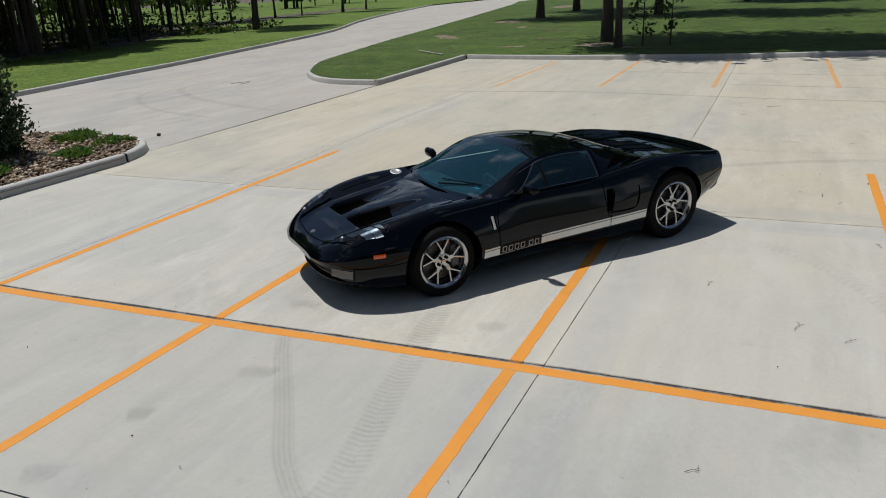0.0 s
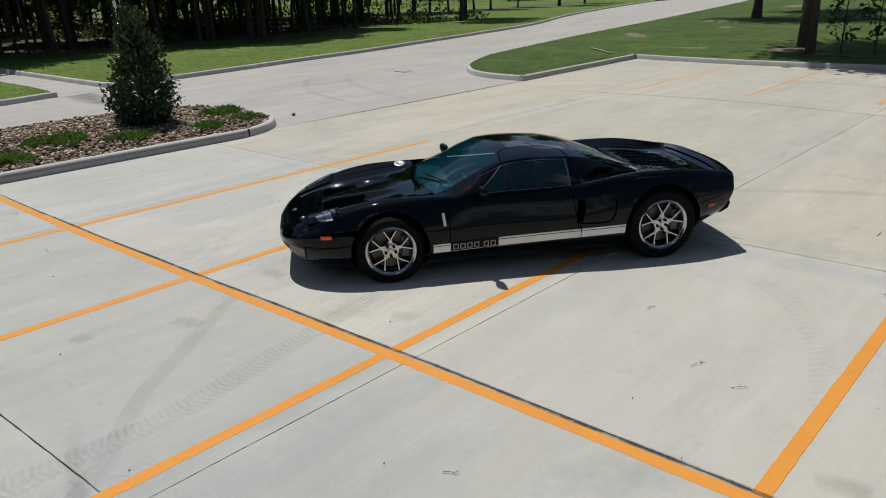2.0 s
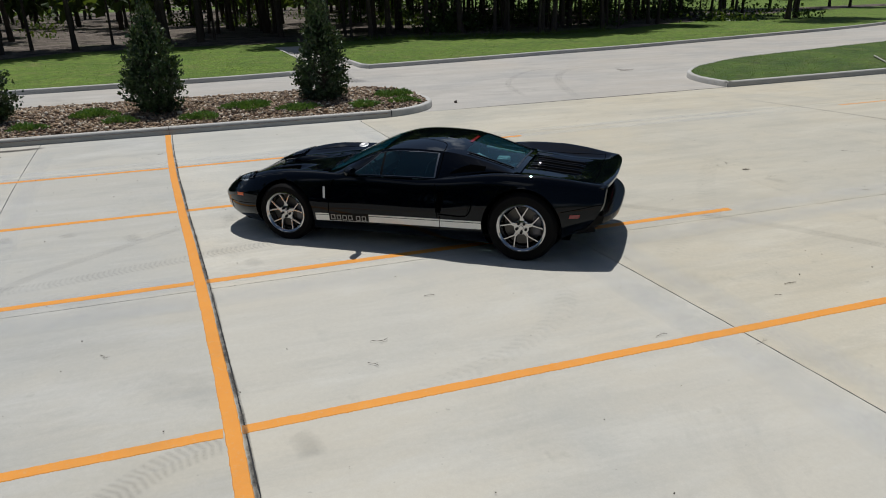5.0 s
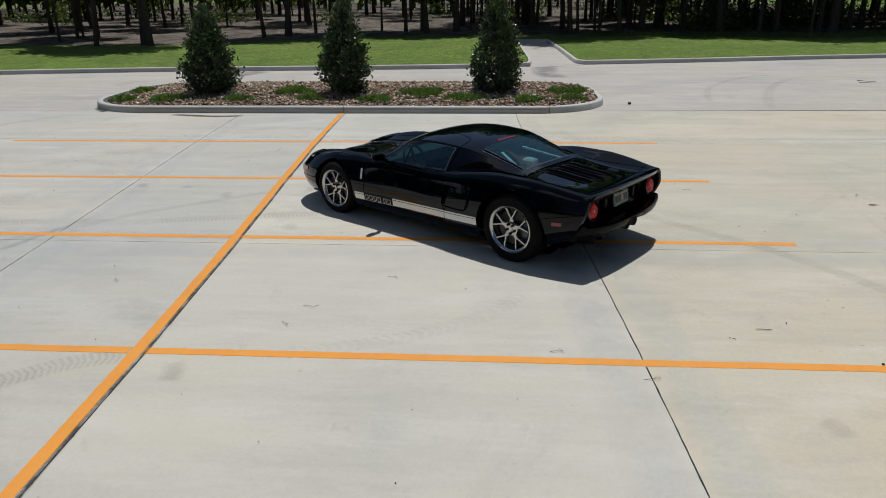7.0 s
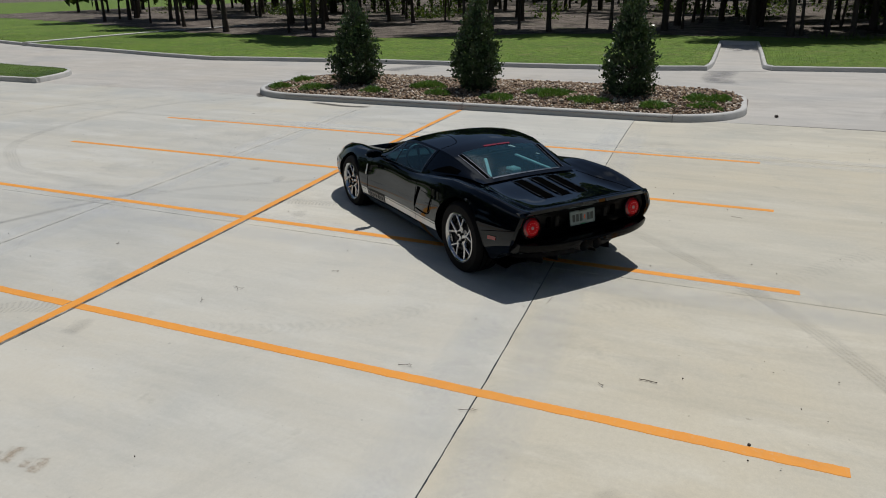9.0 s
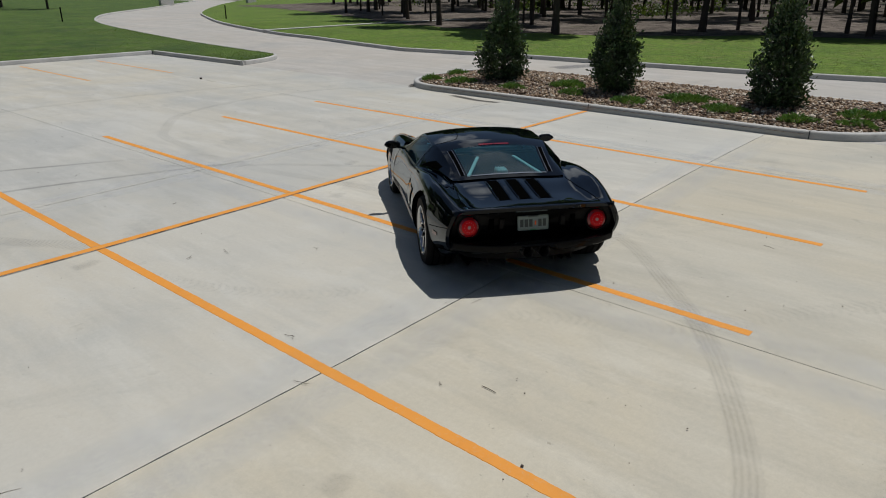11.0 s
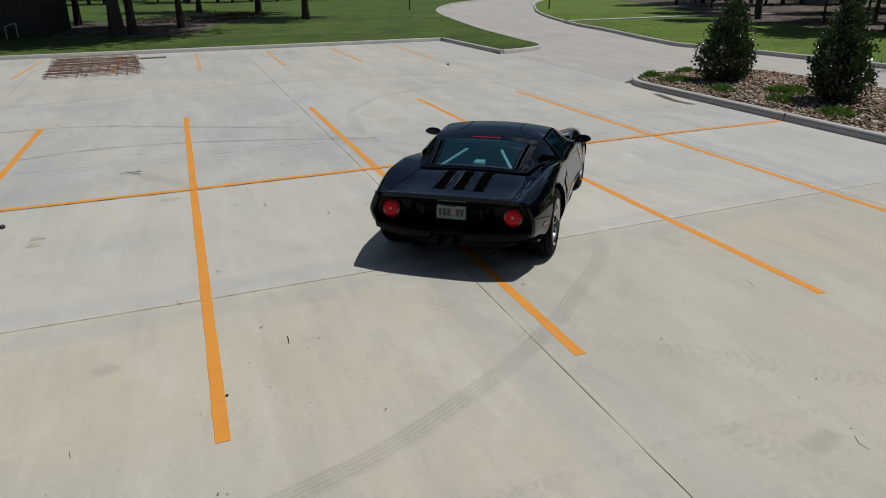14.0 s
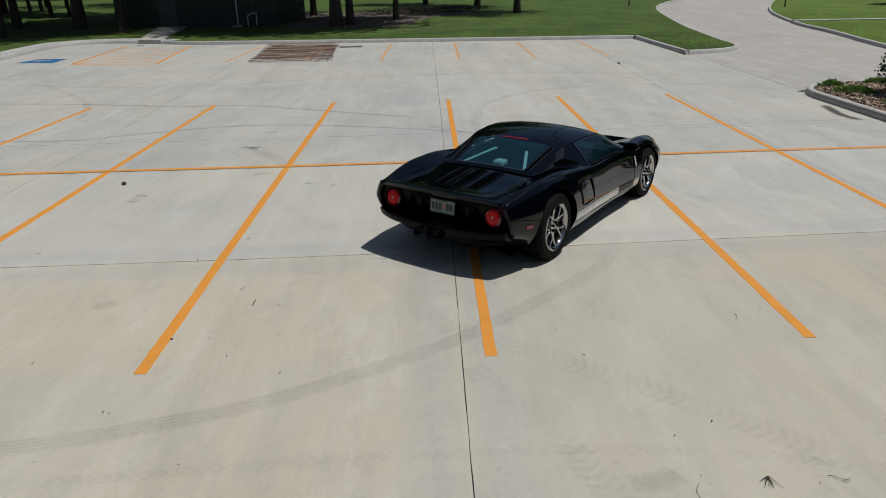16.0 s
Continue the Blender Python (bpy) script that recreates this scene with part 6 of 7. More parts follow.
for i, (x, y, rx, ry) in enumerate(((-9.4, -6.1, 0.28, 0.38), (-9.35, -5.0, 0.40, 0.42), (-9.3, -3.2, 0.28, 0.38), (-10.2, -2.05, 0.50, 0.46), (-9.4, -1.45, 0.26, 0.36), (-9.25, 0.15, 0.34, 0.44), (-10.0, 1.2, 0.48, 0.62), (-9.4, 2.25, 0.30, 0.48), (-9.3, 3.75, 0.32, 0.38), (-10.4, 4.55, 0.40, 0.36), (-9.6, 4.75, 0.26, 0.36), (-10.7, 5.0, 0.34, 0.30), (-10.6, -6.2, 0.36, 0.3))):
    ground_cover(x, y, 0.86 * rx, 0.86 * ry, 20 + i)


# ---- trees ----
def tree(name, height, girth, seed, crown_from, spread, label, category="tree", leaves=2400):
    """One tree at the origin: a tapered, slightly bent trunk with limbs and a loose crown."""
    rng = np.random.default_rng(seed)
    ob = thing(name, Matrix(), label, category, "trees of the wood")
    bend = rng.normal(0, 0.025 * height, 2)
    def axis(f):
        return np.array([bend[0] * f * f, bend[1] * f * f, height * f])
    rows, sides = [], 10
    verts, faces = [], []
    for i in range(13):
        f = i / 12
        c = axis(f)
        r = girth * (1 - 0.86 * f) * (1.35 if i == 0 else 1)
        for j in range(sides):
            a = 2 * math.pi * j / sides
            q = r * (1 + 0.10 * math.sin(3 * a + seed + i))
            verts.append((c[0] + q * math.cos(a), c[1] + q * math.sin(a), c[2] - (0.2 if i == 0 else 0)))
    for i in range(12):
        for j in range(sides):
            k = (j + 1) % sides
            faces.append((i * sides + j, i * sides + k, (i + 1) * sides + k, (i + 1) * sides + j))
    mesh_object("trunk", verts, faces, BARK, ob, True)
    limbs, centres, outs, sizes = [], [], [], []
    for i in range(46):
        f = crown_from + (0.98 - crown_from) * (i + rng.random()) / 46
        c = axis(f)
        a = rng.uniform(0, 2 * math.pi)
        g = (f - crown_from) / (1 - crown_from)
        reach = spread * (0.55 + 0.6 * math.sin(math.pi * min(1, g * 0.85 + 0.15))) * rng.uniform(0.55, 1.1)
        tip = c + (reach * math.cos(a), reach * math.sin(a), reach * rng.uniform(0.1, 0.55))
        limbs.append((c, tip, girth * 0.24 * (1.1 - f), 0.015))
        for _ in range(leaves // 46):
            t = rng.beta(2.6, 1.1)
            p = c + (tip - c) * t + rng.normal(0, 0.16 * spread, 3) * (1, 1, 0.6)
            centres.append(p)
            outs.append(rng.normal(0, 1, 3))
            sizes.append(rng.uniform(0.27, 0.54) * (0.35 if height < 5 else 1))
    twig_mesh("limbs", limbs, BARK, ob)
    leaf_mesh("crown", centres, outs, sizes, rng, CROWN, ob, "loose crown of small green leaves")
    return ob


WOOD = curve((-75, -46), (-52, -40), (-30, -30.5), (-20, -26.2), (-14, -26.9), (-10, -29.6), (-5, -33.2), (4, -33.2), (13, -32), (20, -30.6), (30, -36), (47, -45), (66, -50), (88, -53))


def place_trees():
    label = "tall slender dark-barked tree at the edge of the wood"
    kinds = [tree("pine_tree", h, g, s, c, w, label) for h, g, s, c, w in ((11.0, 0.17, 11, 0.38, 2.9), (12.5, 0.21, 12, 0.40, 3.2), (9.6, 0.12, 13, 0.38, 2.6), (11.6, 0.15, 14, 0.42, 2.8), (8.4, 0.085, 15, 0.38, 2.3))]
    spots = [(-28.4, -14.8), (-27.6, -14.1), (-27.8, -17.0), (-33.1, -10.1), (-34.5, -9.1), (-38.2, -2.7), (-36.4, -1.2), (-45.6, 4.9), (-38.9, -26.2), (-35.4, 8.8), (-37.9, 11.7), (-35.6, -5.8), (-38.4, -1.6), (-49, 4.9), (-37.1, 8.8), (-41, 16.5), (-46.8, -44.2), (-30.1, -24.9), (-30.6, -20.6), (-49.3, -21.8), (-50.3, 81), (-48.8, 73), (-51.2, 67.9), (-50.5, 62), (-53, 62), (-51.9, 56.5), (-51.1, 52.7), (-56.9, 51.9), (-51.7, 43), (-50.5, 39.5), (-38, 22.7), (-40.5, 26.5), (-44, 31), (-47, 35.5)]
    rng = random.Random(5)
    spots += [(rng.uniform(-46, -34), rng.uniform(17, 31)) for _ in range(12)]
    for _ in range(36):
        spots.append((rng.uniform(-62, -35), rng.uniform(15, 44)))
    for _ in range(160):
        y = rng.uniform(-52, 56) if rng.random() < 0.6 else rng.uniform(0, 40)
        edge = WOOD(y)
        spots.append((edge - 1.5 - abs(rng.gauss(0, 17)) - (0 if rng.random() < 0.75 else 16), y))
    used = [False] * len(kinds)
    for i, (x, y) in enumerate(spots):
        k = rng.randrange(len(kinds))
        size = rng.uniform(0.9, 1.25)
        m = pose(x, y, 0.10, rng.uniform(-4, 4), rng.uniform(-4, 4), rng.uniform(0, 360)) @ Matrix.Diagonal((0.85 * size, 0.85 * size, size, 1))
        if used[k]:
            ob = copy_thing(kinds[k], m)
        else:
            used[k] = True
            ob = kinds[k]
            ob.matrix_basis = m
    big = tree("lawn_pine", 16.0, 0.27, 31, 0.40, 5.0, "broad dark-barked pine standing in the lawn", leaves=4600)
    tagged(big, group="lawn trees")
    big.matrix_basis = pose(-14.85, 46.3, 0.1, 0, 0, 10)
    for x, y, a, f in ((-15.1, 56.7, 200, 1.0), (-5.7, -41, 30, 0.85), (-3.6, -51, 77, 0.9), (0.8, -57, 160, 0.8), (10.7, -44, 20, 0.9), (21.5, -25.2, 222, 1.1)):
        copy_thing(big, pose(x, y, 0.1, 0, 0, a) @ Matrix.Diagonal((f, f, f, 1)))
    tall = tree("tall_pine", 21.0, 0.22, 37, 0.46, 4.9, "tall broad-crowned pine shading the lawn", leaves=7000)
    tagged(tall, group="lawn trees")
    tall.matrix_basis = pose(-5.45, 26.3, 0.1, 0, 0, 40)
    for x, y, a, f in ((-4.40, 23.5, 100, 0.62), (-6.9, 47.5, 10, 1.1), (-2.5, 66, 70, 1.1), (9.5, 31.5, 200, 1.0), (10.5, 41, 30, 1.1), (8.5, 54, 140, 1.1), (15, 29, 260, 1.0), (24.0, -31.5, 140, 1.0), (29, -36, 222, 1.1), (27, -46, 10, 1.0), (35, -50, 90, 1.1), (33, -42, 300, 1.0), (8.6, -41.5, 180, 0.9), (16, -43, 20, 1.0), (2.5, -35, 120, 0.8)):
        copy_thing(tall, pose(x, y, 0.1, 0, 0, a) @ Matrix.Diagonal((f, f, f, 1)))
    for x, y, a, f, w in ((17.3, -29.6, 40, 0.8, 1.1), (20.2, -31.0, 150, 0.9, 1.4), (21.4, -23.2, 260, 0.85, 1.3), (13.5, -40, 300, 1.0, 1.5), (5.6, -29.8, 250, 0.85, 1.45), (4.9, -30.6, 20, 0.7, 1.0)):
        copy_thing(tall, pose(x, y, 0.1, 0, 0, a) @ Matrix.Diagonal((w, w, f, 1)))
    for x, y, a in ((-3.6, 24.1, 0), (-2.6, 24.2, 130)):
        s = tree("sapling", 3.4, 0.03, int(50 + a), 0.12, 0.55, "thin young tree with sparse leaves by the kerb", leaves=260)
        s.matrix_basis = pose(x, y, 0.1, 0, 0, a)


place_trees()


def lawn_details():
    """Bare earth, a drain pipe and a heap of brushwood on the lawns."""
    soil = plain("bare_soil", (0.20, 0.16, 0.115), 0.95, vary=0.6, scale=6)
    rnd = random.Random(44)
    for x, y, rx, ry, turn in ((-15.7, 42.4, 0.8, 1.7, 25), (-12.9, 36.8, 0.35, 0.6, 20), (-8.9, 24.2, 0.5, 0.35, 0), (-5.5, 24.9, 0.85, 0.7, 30), (-14.6, 30.0, 0.5, 1.5, 45), (-19.2, 67.5, 1.5, 2.4, 0), (-4.1, 23.6, 0.45, 0.35, 0), (-15.0, 46.0, 0.9, 0.8, 0)):
        ph = [rnd.uniform(0, 6.28) for _ in range(4)]
        line = []
        for i in range(48):
            a = 2 * math.pi * i / 48
            r = 1 + 0.22 * math.sin(2 * a + ph[0]) + 0.16 * math.sin(5 * a + ph[1]) + 0.10 * math.sin(11 * a + ph[2]) + rnd.uniform(-0.10, 0.10)
            q = pose(x, y, 0, 0, 0, turn) @ Vector((rx * r * math.cos(a), ry * r * math.sin(a), 0))
            line.append((q.x, q.y))
        tagged(fill("bare_earth", line, 0.1395, soil), "patch of bare brown earth worn in the lawn", "ground", kind="structure")
    ob = thing("drain_pipe", Matrix.Translation((-11.3, 21.5, 0.165)), "pale plastic drain pipe lying in the grass", "pipe")
    a, b = Vector((-0.9, 0.74, 0.02)), Vector((0.9, -0.74, 0.0))
    twig_mesh("tube", [(a, b, 0.026, 0.026)], PALE_PIPE, ob, sides=12)
    d = (b - a).normalized()
    twig_mesh("collar", [(b - 0.12 * d, b + 0.02 * d, 0.033, 0.033)], PALE_PIPE, ob, sides=12)
    rng = np.random.default_rng(8)
    rows = []
    for _ in range(420):
        f = rng.random()
        c = Vector((5.2 - 8.6 * f + rng.normal(0, 0.5), -40.6 - 4.6 * f + rng.normal(0, 0.5), rng.uniform(0.12, 0.50)))
        h = Vector((*rng.normal(0, 0.5, 2), rng.normal(0, 0.12)))
        rows.append((c - h, c + h, rng.uniform(0.008, 0.022), 0.006))
    ob = twig_mesh("brushwood", rows, BARK, None, "heap of dark cut brushwood under the lawn trees", 5)
    tagged(ob, category="brushwood", kind="stuff")


PALE_PIPE = plain("pale_plastic", (0.38, 0.38, 0.33), 0.5)
lawn_details()


def far_wood():
    """The depth of the wood, past where single trees can be told apart."""
    rng = np.random.default_rng(77)
    limbs, c, o, sz = [], [], [], []
    spots = [(rng.uniform(-130, -58), rng.uniform(-75, 42)) for _ in range(250)] + [(rng.uniform(-125, -75), rng.uniform(60, 130)) for _ in range(60)] + [(rng.uniform(-15, 70), rng.uniform(85, 125)) for _ in range(90)] + [(rng.uniform(-30, 70), rng.uniform(-125, -80)) for _ in range(110)] + [(rng.uniform(24, 60), rng.uniform(-70, -28)) for _ in range(50)]
    for x, y in spots:
        h = rng.uniform(8.5, 12.0)
        limbs.append(((x, y, 0), (x + rng.normal(0, 0.3), y + rng.normal(0, 0.3), h), rng.uniform(0.12, 0.26), 0.04))
        n = 130
        f = rng.uniform(0.16 if x < -55 else 0.38, 1.0, n)
        r = 3.0 * np.maximum(0.45, np.sin(np.pi * np.clip(f * 0.95 - 0.25, 0.05, 1))) * np.sqrt(rng.random(n)) + 0.3
        a = rng.uniform(0, 6.28, n)
        c.append(np.c_[x + r * np.cos(a), y + r * np.sin(a), h * f])
        o.append(rng.normal(0, 1, (n, 3)))
        sz.append(rng.uniform(0.6, 1.2, n))
    ob = leaf_mesh("far_wood", np.concatenate(c), np.concatenate(o), np.concatenate(sz), rng, CROWN)
    tagged(ob, "dense green canopy deep in the wood", "woodland", kind="stuff")
    ob = twig_mesh("far_wood_trunks", limbs, BARK, None, "dark trunks deep in the wood", 6)
    tagged(ob, category="woodland", kind="stuff")


far_wood()


def undergrowth():
    """Low brush in the depth of the wood."""
    rng = np.random.default_rng(91)
    c, o, sz = [], [], []
    spots = [(WOOD(y) - rng.uniform(16, 40), y) for y in rng.uniform(-60, 12, 34)] + [(rng.uniform(-66, -36), rng.uniform(14, 44)) for _ in range(70)]
    for x, y in spots:
        n = 130
        h, w = rng.uniform(0.5, 2.2), rng.uniform(0.5, 1.6)
        if x > -20:
            h, w = 0.45 * h, 0.55 * w
        c.append(np.c_[rng.normal(x, w, n), rng.normal(y, w, n), 0.15 + h * rng.beta(1.2, 1.6, n)])
        o.append(rng.normal(0, 1, (n, 3)) + (0, 0, 0.6))
        sz.append(rng.uniform(0.10, 0.28, n))
    ob = leaf_mesh("undergrowth", np.concatenate(c), np.concatenate(o), np.concatenate(sz), rng, CROWN)
    tagged(ob, "low dark green brush under the trees", "brush", kind="stuff")


undergrowth()


# ---- the building behind the far bays ----
SIDING = plain("dark_green_siding", (0.018, 0.022, 0.020), 0.55, vary=0.3, scale=1.5)
ROOFING = plain("dark_roof_metal", (0.05, 0.05, 0.05), 0.5, vary=0.2)
PVC = plain("pale_pipe", (0.55, 0.55, 0.52), 0.5)


def building():
    ob = thing("building", pose(13.4, -34.6, 0.1, 0, 0, -3), "low building with dark green vertical metal siding", "building")
    for name, size, place in (("wall_front", (9.2, 0.18, 4.0), (0, 3.5, 2.0)), ("wall_back", (9.2, 0.18, 4.0), (0, -3.5, 2.0)), ("wall_side", (0.18, 6.82, 4.0), (-4.51, 0, 2.0)), ("wall_side", (0.18, 6.82, 4.0), (4.51, 0, 2.0))):
        bm = bmesh.new()
        box(bm, size, Matrix.Translation(place))
        part(name, bm, SIDING, ob)
    for i in range(31):
        bm = bmesh.new()
        box(bm, (0.05, 0.03, 3.95), Matrix.Translation((-4.5 + 0.3 * i, 3.605, 1.99)), 0.008, 1)
        part("siding_rib", bm, SIDING, ob)
    for i in range(23):
        bm = bmesh.new()
        box(bm, (0.03, 0.05, 3.95), Matrix.Translation((-4.615, -3.3 + 0.3 * i, 1.99)), 0.008, 1)
        part("siding_rib", bm, SIDING, ob)
    for k in (1, -1):
        bm = bmesh.new()
        box(bm, (10.2, 4.6, 0.12), Matrix.Translation((0, k * 2.05, 4.62)) @ pose(0, 0, 0, -k * 17, 0, 0))
        part("roof", bm, ROOFING, ob)
    for k in (1, -1):
        bm = bmesh.new()
        vs = [bm.verts.new((k * 4.51, y, z)) for y, z in ((-3.5, 4.0), (3.5, 4.0), (0, 5.05))]
        bm.faces.new(vs)
        part("gable", bm, SIDING, ob)
    bm = bmesh.new()
    box(bm, (1.0, 0.06, 2.1), Matrix.Translation((1.6, 3.63, 1.1)), 0.01, 1)
    door = part("door", bm, ROOFING, ob, "plain dark door")
    bm = bmesh.new()
    box(bm, (0.10, 0.05, 0.03), Matrix.Translation((1.98, 3.69, 1.05)), 0.01, 1)
    part("door_handle", bm, STEEL, door)
    bm = bmesh.new()
    cyl(bm, 0.04, 0.04, 3.6, Matrix.Translation((-2.35, 3.68, 1.9)), 12)
    part("downpipe", bm, PVC, ob, "pale upright downpipe")
    bm = bmesh.new()
    box(bm, (0.5, 0.35, 0.06), Matrix.Translation((-2.35, 3.9, 0.06)), 0.01, 1)
    part("splash_block", bm, KERB, ob)
    bm = bmesh.new()
    for p, q in (((-2.95, 3.75, 0), (-2.95, 3.75, 0.62)), ((-2.95, 3.75, 0.62), (-3.3, 3.75, 0.75)), ((-3.3, 3.75, 0.75), (-3.45, 3.75, 0.75)), ((-3.45, 3.75, 0.75), (-3.45, 3.75, 0.1))):
        p, q = Vector(p), Vector(q)
        cyl(bm, 0.03, 0.03, (q - p).length, Matrix.Translation((p + q) / 2) @ (q - p).to_track_quat("Z", "Y").to_matrix().to_4x4(), 10)
    part("standpipe", bm, PVC, ob, "pale bent pipe by the wall")


building()
path = [(12.5, -21.9), (13.6, -22.2), (15.8, -31.0), (14.2, -31.0)]
walk_slab = mesh_object("walkway", [(x, y, z) for z in (0.175, 0.0) for x, y in path], [(3, 2, 1, 0), (0, 1, 5, 4), (1, 2, 6, 5), (2, 3, 7, 6), (3, 0, 4, 7)], ROAD)
tagged(walk_slab, "pale concrete walkway from the kerb ramp to the building", "walkway", kind="structure")


# ---- rusty reinforcement mats lying on the bays ----
RUST = plain("rusty_steel", (0.21, 0.125, 0.09), 0.85, 0.2, vary=0.6, scale=20)


def rebar_pile():
    ob = thing("rebar_mats", pose(5.6, -16.75, 0, 0, 0, 3.5), "stack of rusty steel reinforcement mats lying on concrete", "rebar")
    rnd = random.Random(4)

    def bar_mesh(length):
        bm = bmesh.new()
        cyl(bm, 0.008, 0.008, length, pose(0, 0, 0, 0, 90, 0), 6)
        bmesh.ops.recalc_face_normals(bm, faces=bm.faces)
        me = bpy.data.meshes.new("bar")
        bm.to_mesh(me)
        bm.free()
        me.materials.append(RUST)
        return me

    long, short = bar_mesh(5.7), bar_mesh(2.8)
    for layer in range(3):
        dx, dy, a = rnd.uniform(-0.22, 0.22), rnd.uniform(-0.25, 0.25), rnd.uniform(-3.5, 3.5)
        for i in range(10):
            b = new("bar", long)
            b.parent = ob
            b.matrix_basis = pose(0, 0, 0, 0, 0, a) @ pose(-1.3 + 0.29 * i + dx + rnd.uniform(-0.02, 0.02), dy, 0.014 + 0.05 * layer + rnd.uniform(0, 0.012), 0, rnd.uniform(-0.3, 0.3), 90 + rnd.uniform(-0.8, 0.8))
        for i in range(15):
            b = new("bar", short)
            b.parent = ob
            b.matrix_basis = pose(0, 0, 0, 0, 0, a) @ pose(dx, -2.75 + 0.39 * i + dy, 0.038 + 0.05 * layer + rnd.uniform(0, 0.012), 0, rnd.uniform(-0.4, 0.4), rnd.uniform(-1.5, 1.5))


rebar_pile()
plank = thing("steel_strip", pose(3.7, -19.2, 0.03, 0, 0, 6), "grey steel strip lying by the rebar mats", "metal strip")
bm = bmesh.new()
box(bm, (0.95, 0.14, 0.05), Matrix(), 0.006, 1)
part("strip", bm, plain("grey_steel", (0.25, 0.24, 0.22), 0.6, 0.4), plank)

# ---- small things far off ----
for x, y in ((-15.9, -49.6), (-26.2, -44.2)):
    ob = thing("marker_post", Matrix.Translation((x, y, 0.12)), "thin dark marker post standing in the lawn", "post", "marker posts")
    bm = bmesh.new()
    cyl(bm, 0.05, 0.045, 1.0, Matrix.Translation((0, 0, 0.5)), 10)
    shaft = part("shaft", bm, TRIM, ob, smooth=True)
    bm = bmesh.new()
    cyl(bm, 0.055, 0.03, 0.05, Matrix.Translation((0, 0, 1.02)), 10)
    part("cap", bm, TRIM, ob)
for x, y, a in ((-43.0, -86, 40), (-57.0, -87.5, 40)):
    ob = thing("culvert_headwall", pose(x, y, 0.1, 0, 0, a), "low pale concrete culvert headwall beside the drive", "headwall", "culvert headwalls")
    bm = bmesh.new()
    box(bm, (4.2, 0.35, 0.9), Matrix.Translation((0, 0, 0.4)), 0.05, 2)
    part("wall", bm, KERB, ob)
    bm = lathe(bmesh.new(), [(0.26, -0.25), (0.34, -0.25), (0.34, 0.05), (0.26, 0.05)], Matrix.Translation((0, -0.1, 0.36)) @ pose(0, 0, 0, 90, 0, 0), 24)
    part("pipe_mouth", bm, ROOFING, ob)

# ---- twigs, stones and leaves on the concrete ----
TWIG = plain("dry_twig", (0.06, 0.045, 0.031), 0.9, vary=0.4)
DRY_LEAF = plain("dry_leaf", (0.06, 0.045, 0.032), 0.85, vary=0.5)


def loose_twig(x, y, size, turn, seed, label="dry forked twig lying on the concrete"):
    rnd = random.Random(seed)
    ob = thing("twig", pose(x, y, 0.004, 0, 0, turn), label, "twig", "fallen twigs")
    rows, p = [], Vector((-size / 2, 0, 0.006))
    thick = max(1.0, size / 0.14)
    for i in range(5):
        q = p + Vector((size / 5, rnd.uniform(-0.08, 0.08) * size, rnd.uniform(-0.0, 0.02) * size))
        rows.append((p, q, 0.0021 * thick * (1 - 0.14 * i), 0.0021 * thick * (1 - 0.14 * (i + 1))))
        if i in (2, 3):
            k = rnd.choice((1, -1))
            rows.append((q, q + Vector((size * 0.22, k * size * 0.22, size * rnd.uniform(0.0, 0.05))), 0.0019, 0.001))
        p = q
    twig_mesh("stem", rows, TWIG, ob)


for i, (x, y, size, turn) in enumerate(((3.62, -1.10, 0.40, 20), (3.58, -1.02, 0.34, -30), (-1.99, 7.84, 0.15, 150), (-14.2, 13.7, 0.75, 30), (-14.0, 13.6, 0.6, 100), (1.36, 11.63, 0.3, 5), (1.85, 1.36, 0.17, 75), (1.13, 2.01, 0.12, 85), (2.19, 1.24, 0.12, 60), (2.279, 4.926, 0.07, 60), (2.57, 3.50, 0.13, 100), (2.96, 4.16, 0.16, 95), (1.33, -0.72, 0.12, 40))):
    loose_twig(x, y, size * 0.8, turn, i)


def needle_cluster(x, y, turn):
    ob = thing("needle_cluster", pose(x, y, 0.004, 0, 0, turn), "dark tuft of pine needles lying on the concrete", "needles", "fallen twigs")
    rnd = random.Random(6)
    rows = []
    for k in range(9):
        a, n = rnd.gauss(0, 0.42), rnd.uniform(0.06, 0.13)
        rows.append(((0, 0, 0.005), (n * math.cos(a), n * math.sin(a), rnd.uniform(0.003, 0.012)), 0.0024, 0.0010))
    twig_mesh("needles", rows, TWIG, ob)


needle_cluster(-1.58, 7.80, 75)


def straight_stick(x, y, length, turn):
    ob = thing("stick", pose(x, y, 0.004, 0, 0, turn), "short straight dry stick lying on the concrete", "twig", "fallen twigs")
    h = length / 2
    twig_mesh("stem", [((-h, 0, 0.004), (-0.2 * h, 0.003, 0.005), 0.0026, 0.0030), ((-0.2 * h, 0.003, 0.005), (h, 0, 0.004), 0.0030, 0.0024)], TWIG, ob, sides=7)


straight_stick(2.10, 5.23, 0.13, 88)


def stone(x, y, r, seed, label):
    bm = bmesh.new()
    bmesh.ops.create_icosphere(bm, subdivisions=2, radius=r)
    rnd = random.Random(seed)
    for v in bm.verts:
        v.co *= rnd.uniform(0.85, 1.1)
        v.co.z *= 0.75
    ob = part("stone", bm, DARK_STONE, None, smooth=True)
    ob.matrix_world = Matrix.Translation((x, y, r * 0.6))
    tagged(ob, label, "stone", "loose stones")


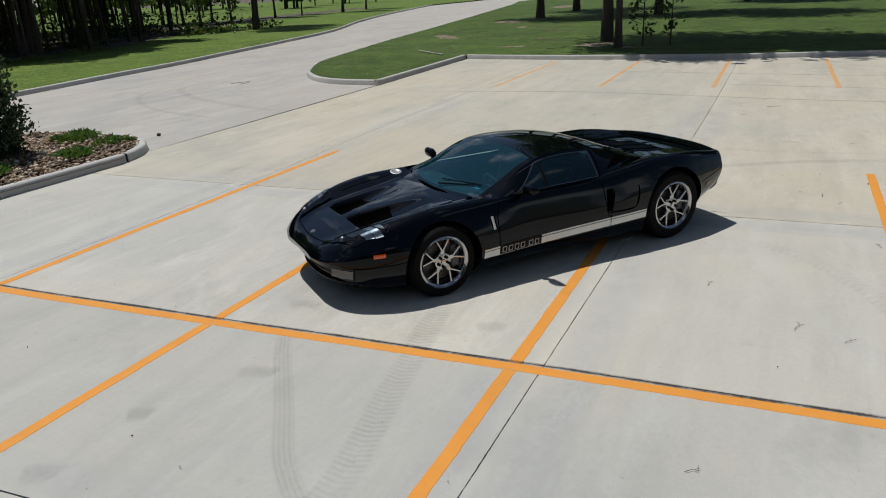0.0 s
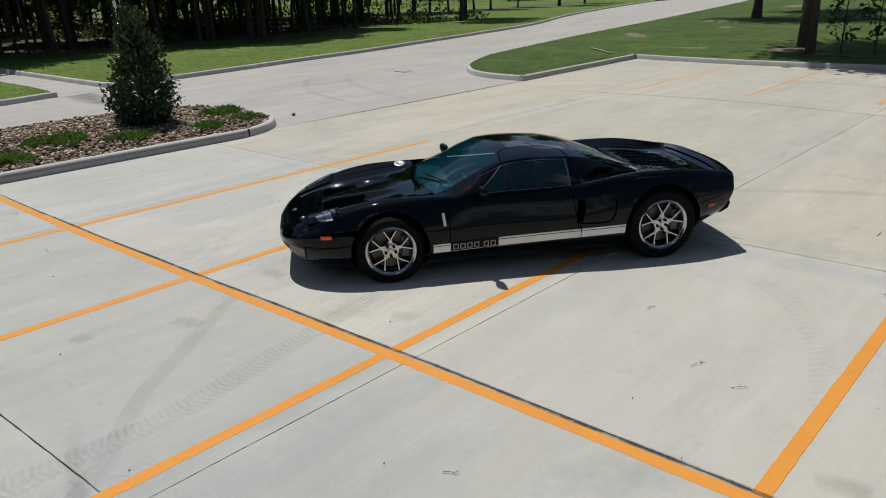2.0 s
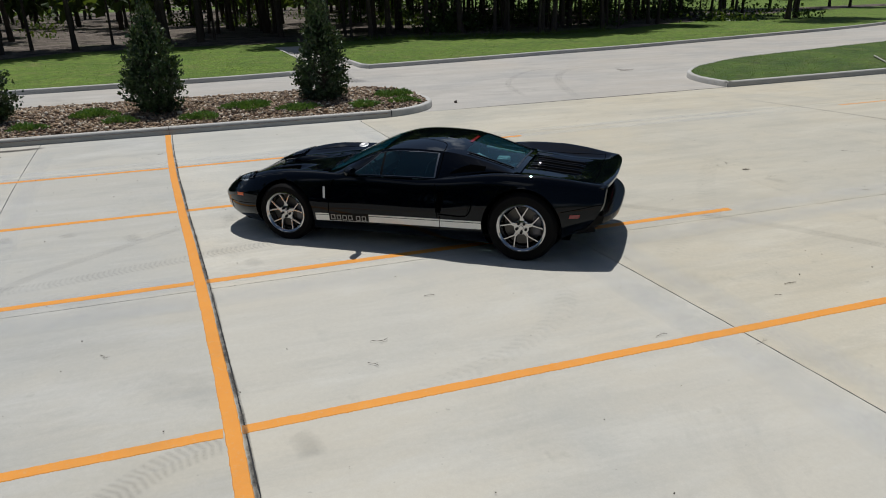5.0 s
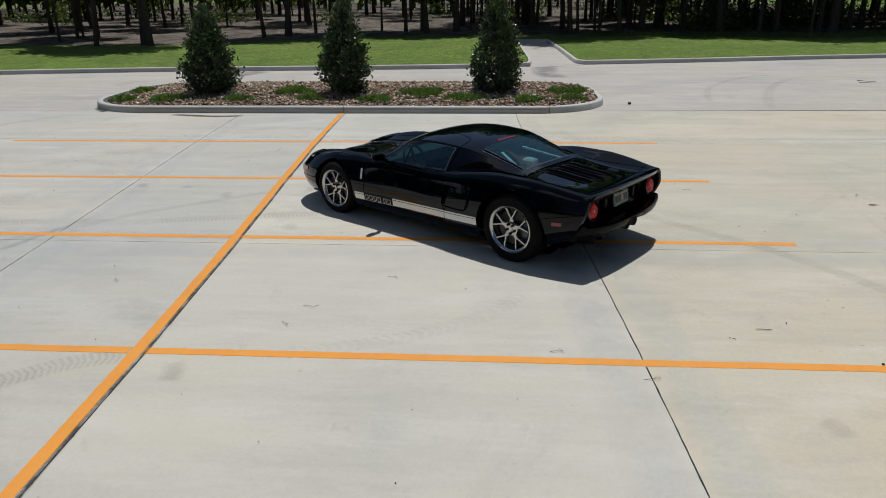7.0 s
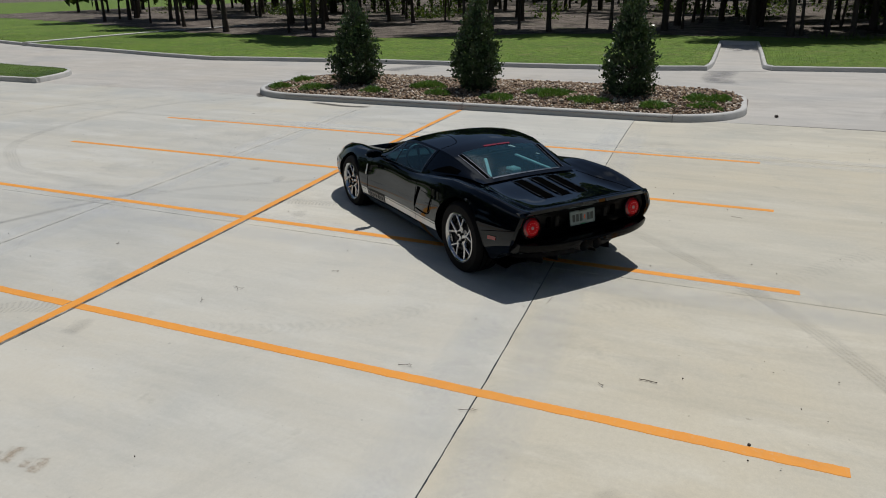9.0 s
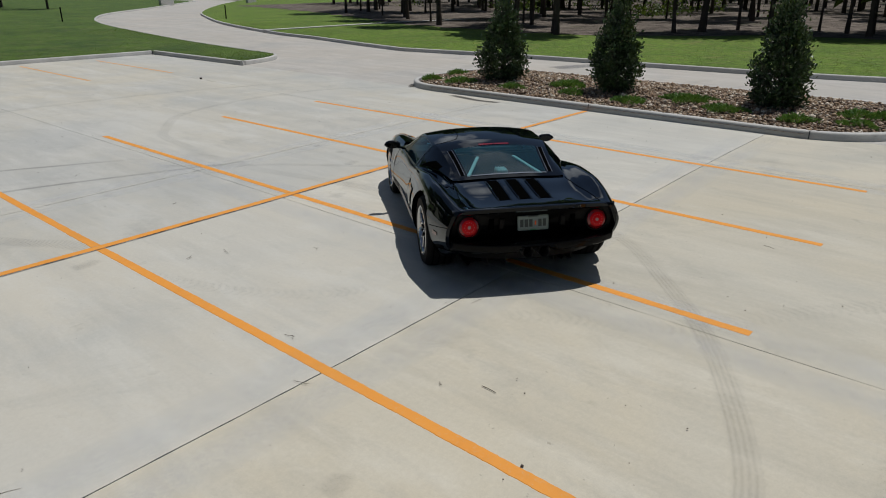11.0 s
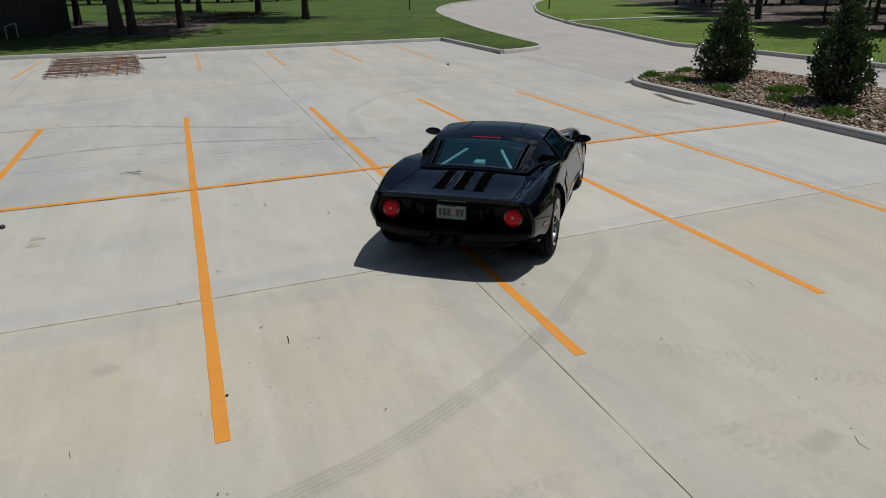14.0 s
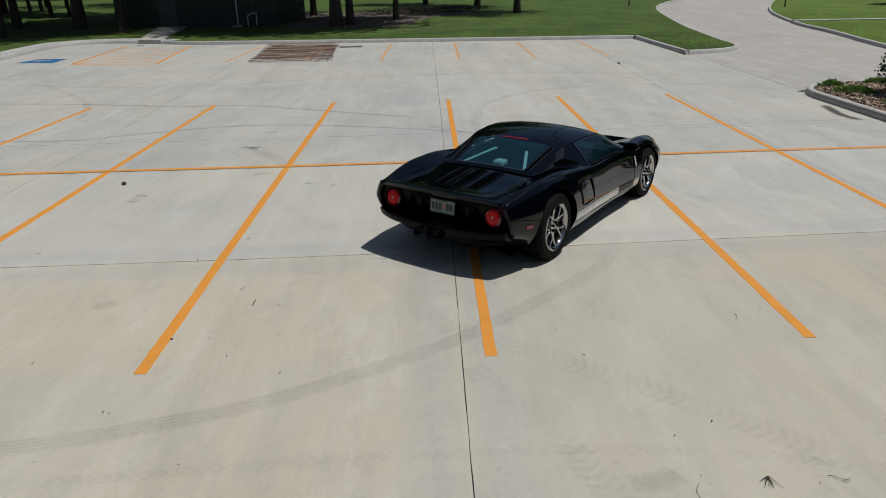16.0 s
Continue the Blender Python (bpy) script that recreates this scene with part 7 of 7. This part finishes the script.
DARK_STONE = plain("dark_stone", (0.045, 0.035, 0.03), 0.85, vary=0.4, scale=30)
stone(-9.95, 6.2, 0.045, 1, "dark rounded stone lying alone on the concrete")
stone(4.95, 1.12, 0.036, 2, "dark rounded stone lying alone on the concrete")
stone(2.634, 5.918, 0.011, 3, "small dark pebble beside the orange line")
stone(-5.75, -12.4, 0.04, 4, "dark rounded stone lying alone on the concrete")


def scattered_leaves(count):
    rng = np.random.default_rng(12)
    x, y = rng.uniform(-8, 12, count), rng.uniform(-12, 14, count)
    c = np.c_[x, y, np.full(count, 0.012)]
    a = rng.uniform(0, 6.28, count)
    out = np.c_[np.cos(a), np.sin(a), rng.uniform(-0.05, 0.25, count)]
    ob = leaf_mesh("fallen_leaves", c, out, rng.uniform(0.005, 0.014, count), rng, DRY_LEAF, fold=0.15, slim=0.55)
    tagged(ob, "small dry brown leaves and needles scattered over concrete", "leaves", kind="stuff")


scattered_leaves(950)


def scattered_needles(count):
    rng = np.random.default_rng(14)
    rows = []
    for _ in range(count):
        x, y, a, n = rng.uniform(-7, 10), rng.uniform(-8, 13), rng.uniform(0, 6.28), rng.uniform(0.05, 0.17)
        mid = (x + 0.5 * n * math.cos(a), y + 0.5 * n * math.sin(a), 0.004)
        b = a + rng.normal(0, 0.35)
        rows.append(((x, y, 0.003), mid, 0.0015, 0.0014))
        rows.append((mid, (mid[0] + 0.5 * n * math.cos(b), mid[1] + 0.5 * n * math.sin(b), 0.004), 0.0014, 0.0010))
    ob = twig_mesh("fallen_needles", rows, TWIG, None, "thin brown pine needles scattered over concrete", 4)
    tagged(ob, category="needles", kind="stuff")


scattered_needles(45)


def grass_tufts():
    """Blades along the kerbs and over the nearer lawns, so that the grass has a soft edge."""
    rng = np.random.default_rng(9)
    points = []
    for line, side, deep in ((north_a, 1, 12), (north_b[:70], 1, 12), (east_in[40:], 1, 14), (east_side, 1, 12), (east_row, 1, 20), (west_row, 1, 5), (west_side, 1, 3), (west_in[:60], 1, 5), (west_out[:40], -1, 6)):
        seg = np.linalg.norm(np.diff(line, axis=0), axis=1)
        for i, length in enumerate(seg):
            n = int(length * 330)
            t = rng.random(n)[:, None]
            p = line[i] + (line[i + 1] - line[i]) * t
            d = (line[i + 1] - line[i]) / max(length, 1e-6)
            off = 0.15 + rng.exponential(deep * 0.35, n) * (rng.random(n) < 0.8)
            points.append(p + side * np.outer(off, (-d[1], d[0])))
    p = np.concatenate(points)
    keep = np.zeros(len(p), bool)
    for ring in LAWNS:
        odd = np.zeros(len(p), bool)
        for (x0, y0), (x1, y1) in zip(ring, np.roll(ring, -1, axis=0)):
            if y0 != y1:
                odd ^= ((y0 > p[:, 1]) != (y1 > p[:, 1])) & (p[:, 0] < (x1 - x0) * (p[:, 1] - y0) / (y1 - y0) + x0)
        keep |= odd
    p = p[keep]
    wild = [(x + rng.normal(0, 0.5), y + rng.normal(0, 0.3)) for x, y in zip(np.interp(np.linspace(8, 24, 5200), wood_edge[30:, 1], wood_edge[30:, 0]), np.linspace(8, 24, 5200))]
    p = np.concatenate([p, np.array(wild)])
    n = len(p)
    h = rng.uniform(0.02, 0.05, n)
    h[-5200:] *= rng.uniform(2, 9, 5200)
    a = rng.uniform(0, 6.28, n)
    w = np.c_[np.cos(a), np.sin(a), np.zeros(n)] * 0.007
    base = np.c_[p, np.full(n, 0.132)]
    tip = base + np.c_[rng.normal(0, 0.035, (n, 2)), h]
    verts = np.stack([base - w, base + w, tip], 1).reshape(-1, 3)
    faces = np.arange(3 * n).reshape(-1, 3)
    ob = mesh_object("grass_blades", verts.tolist(), faces.tolist(), BLADE)
    tagged(ob, "short green grass blades along the kerbs", "grass", kind="stuff")


grass_tufts()
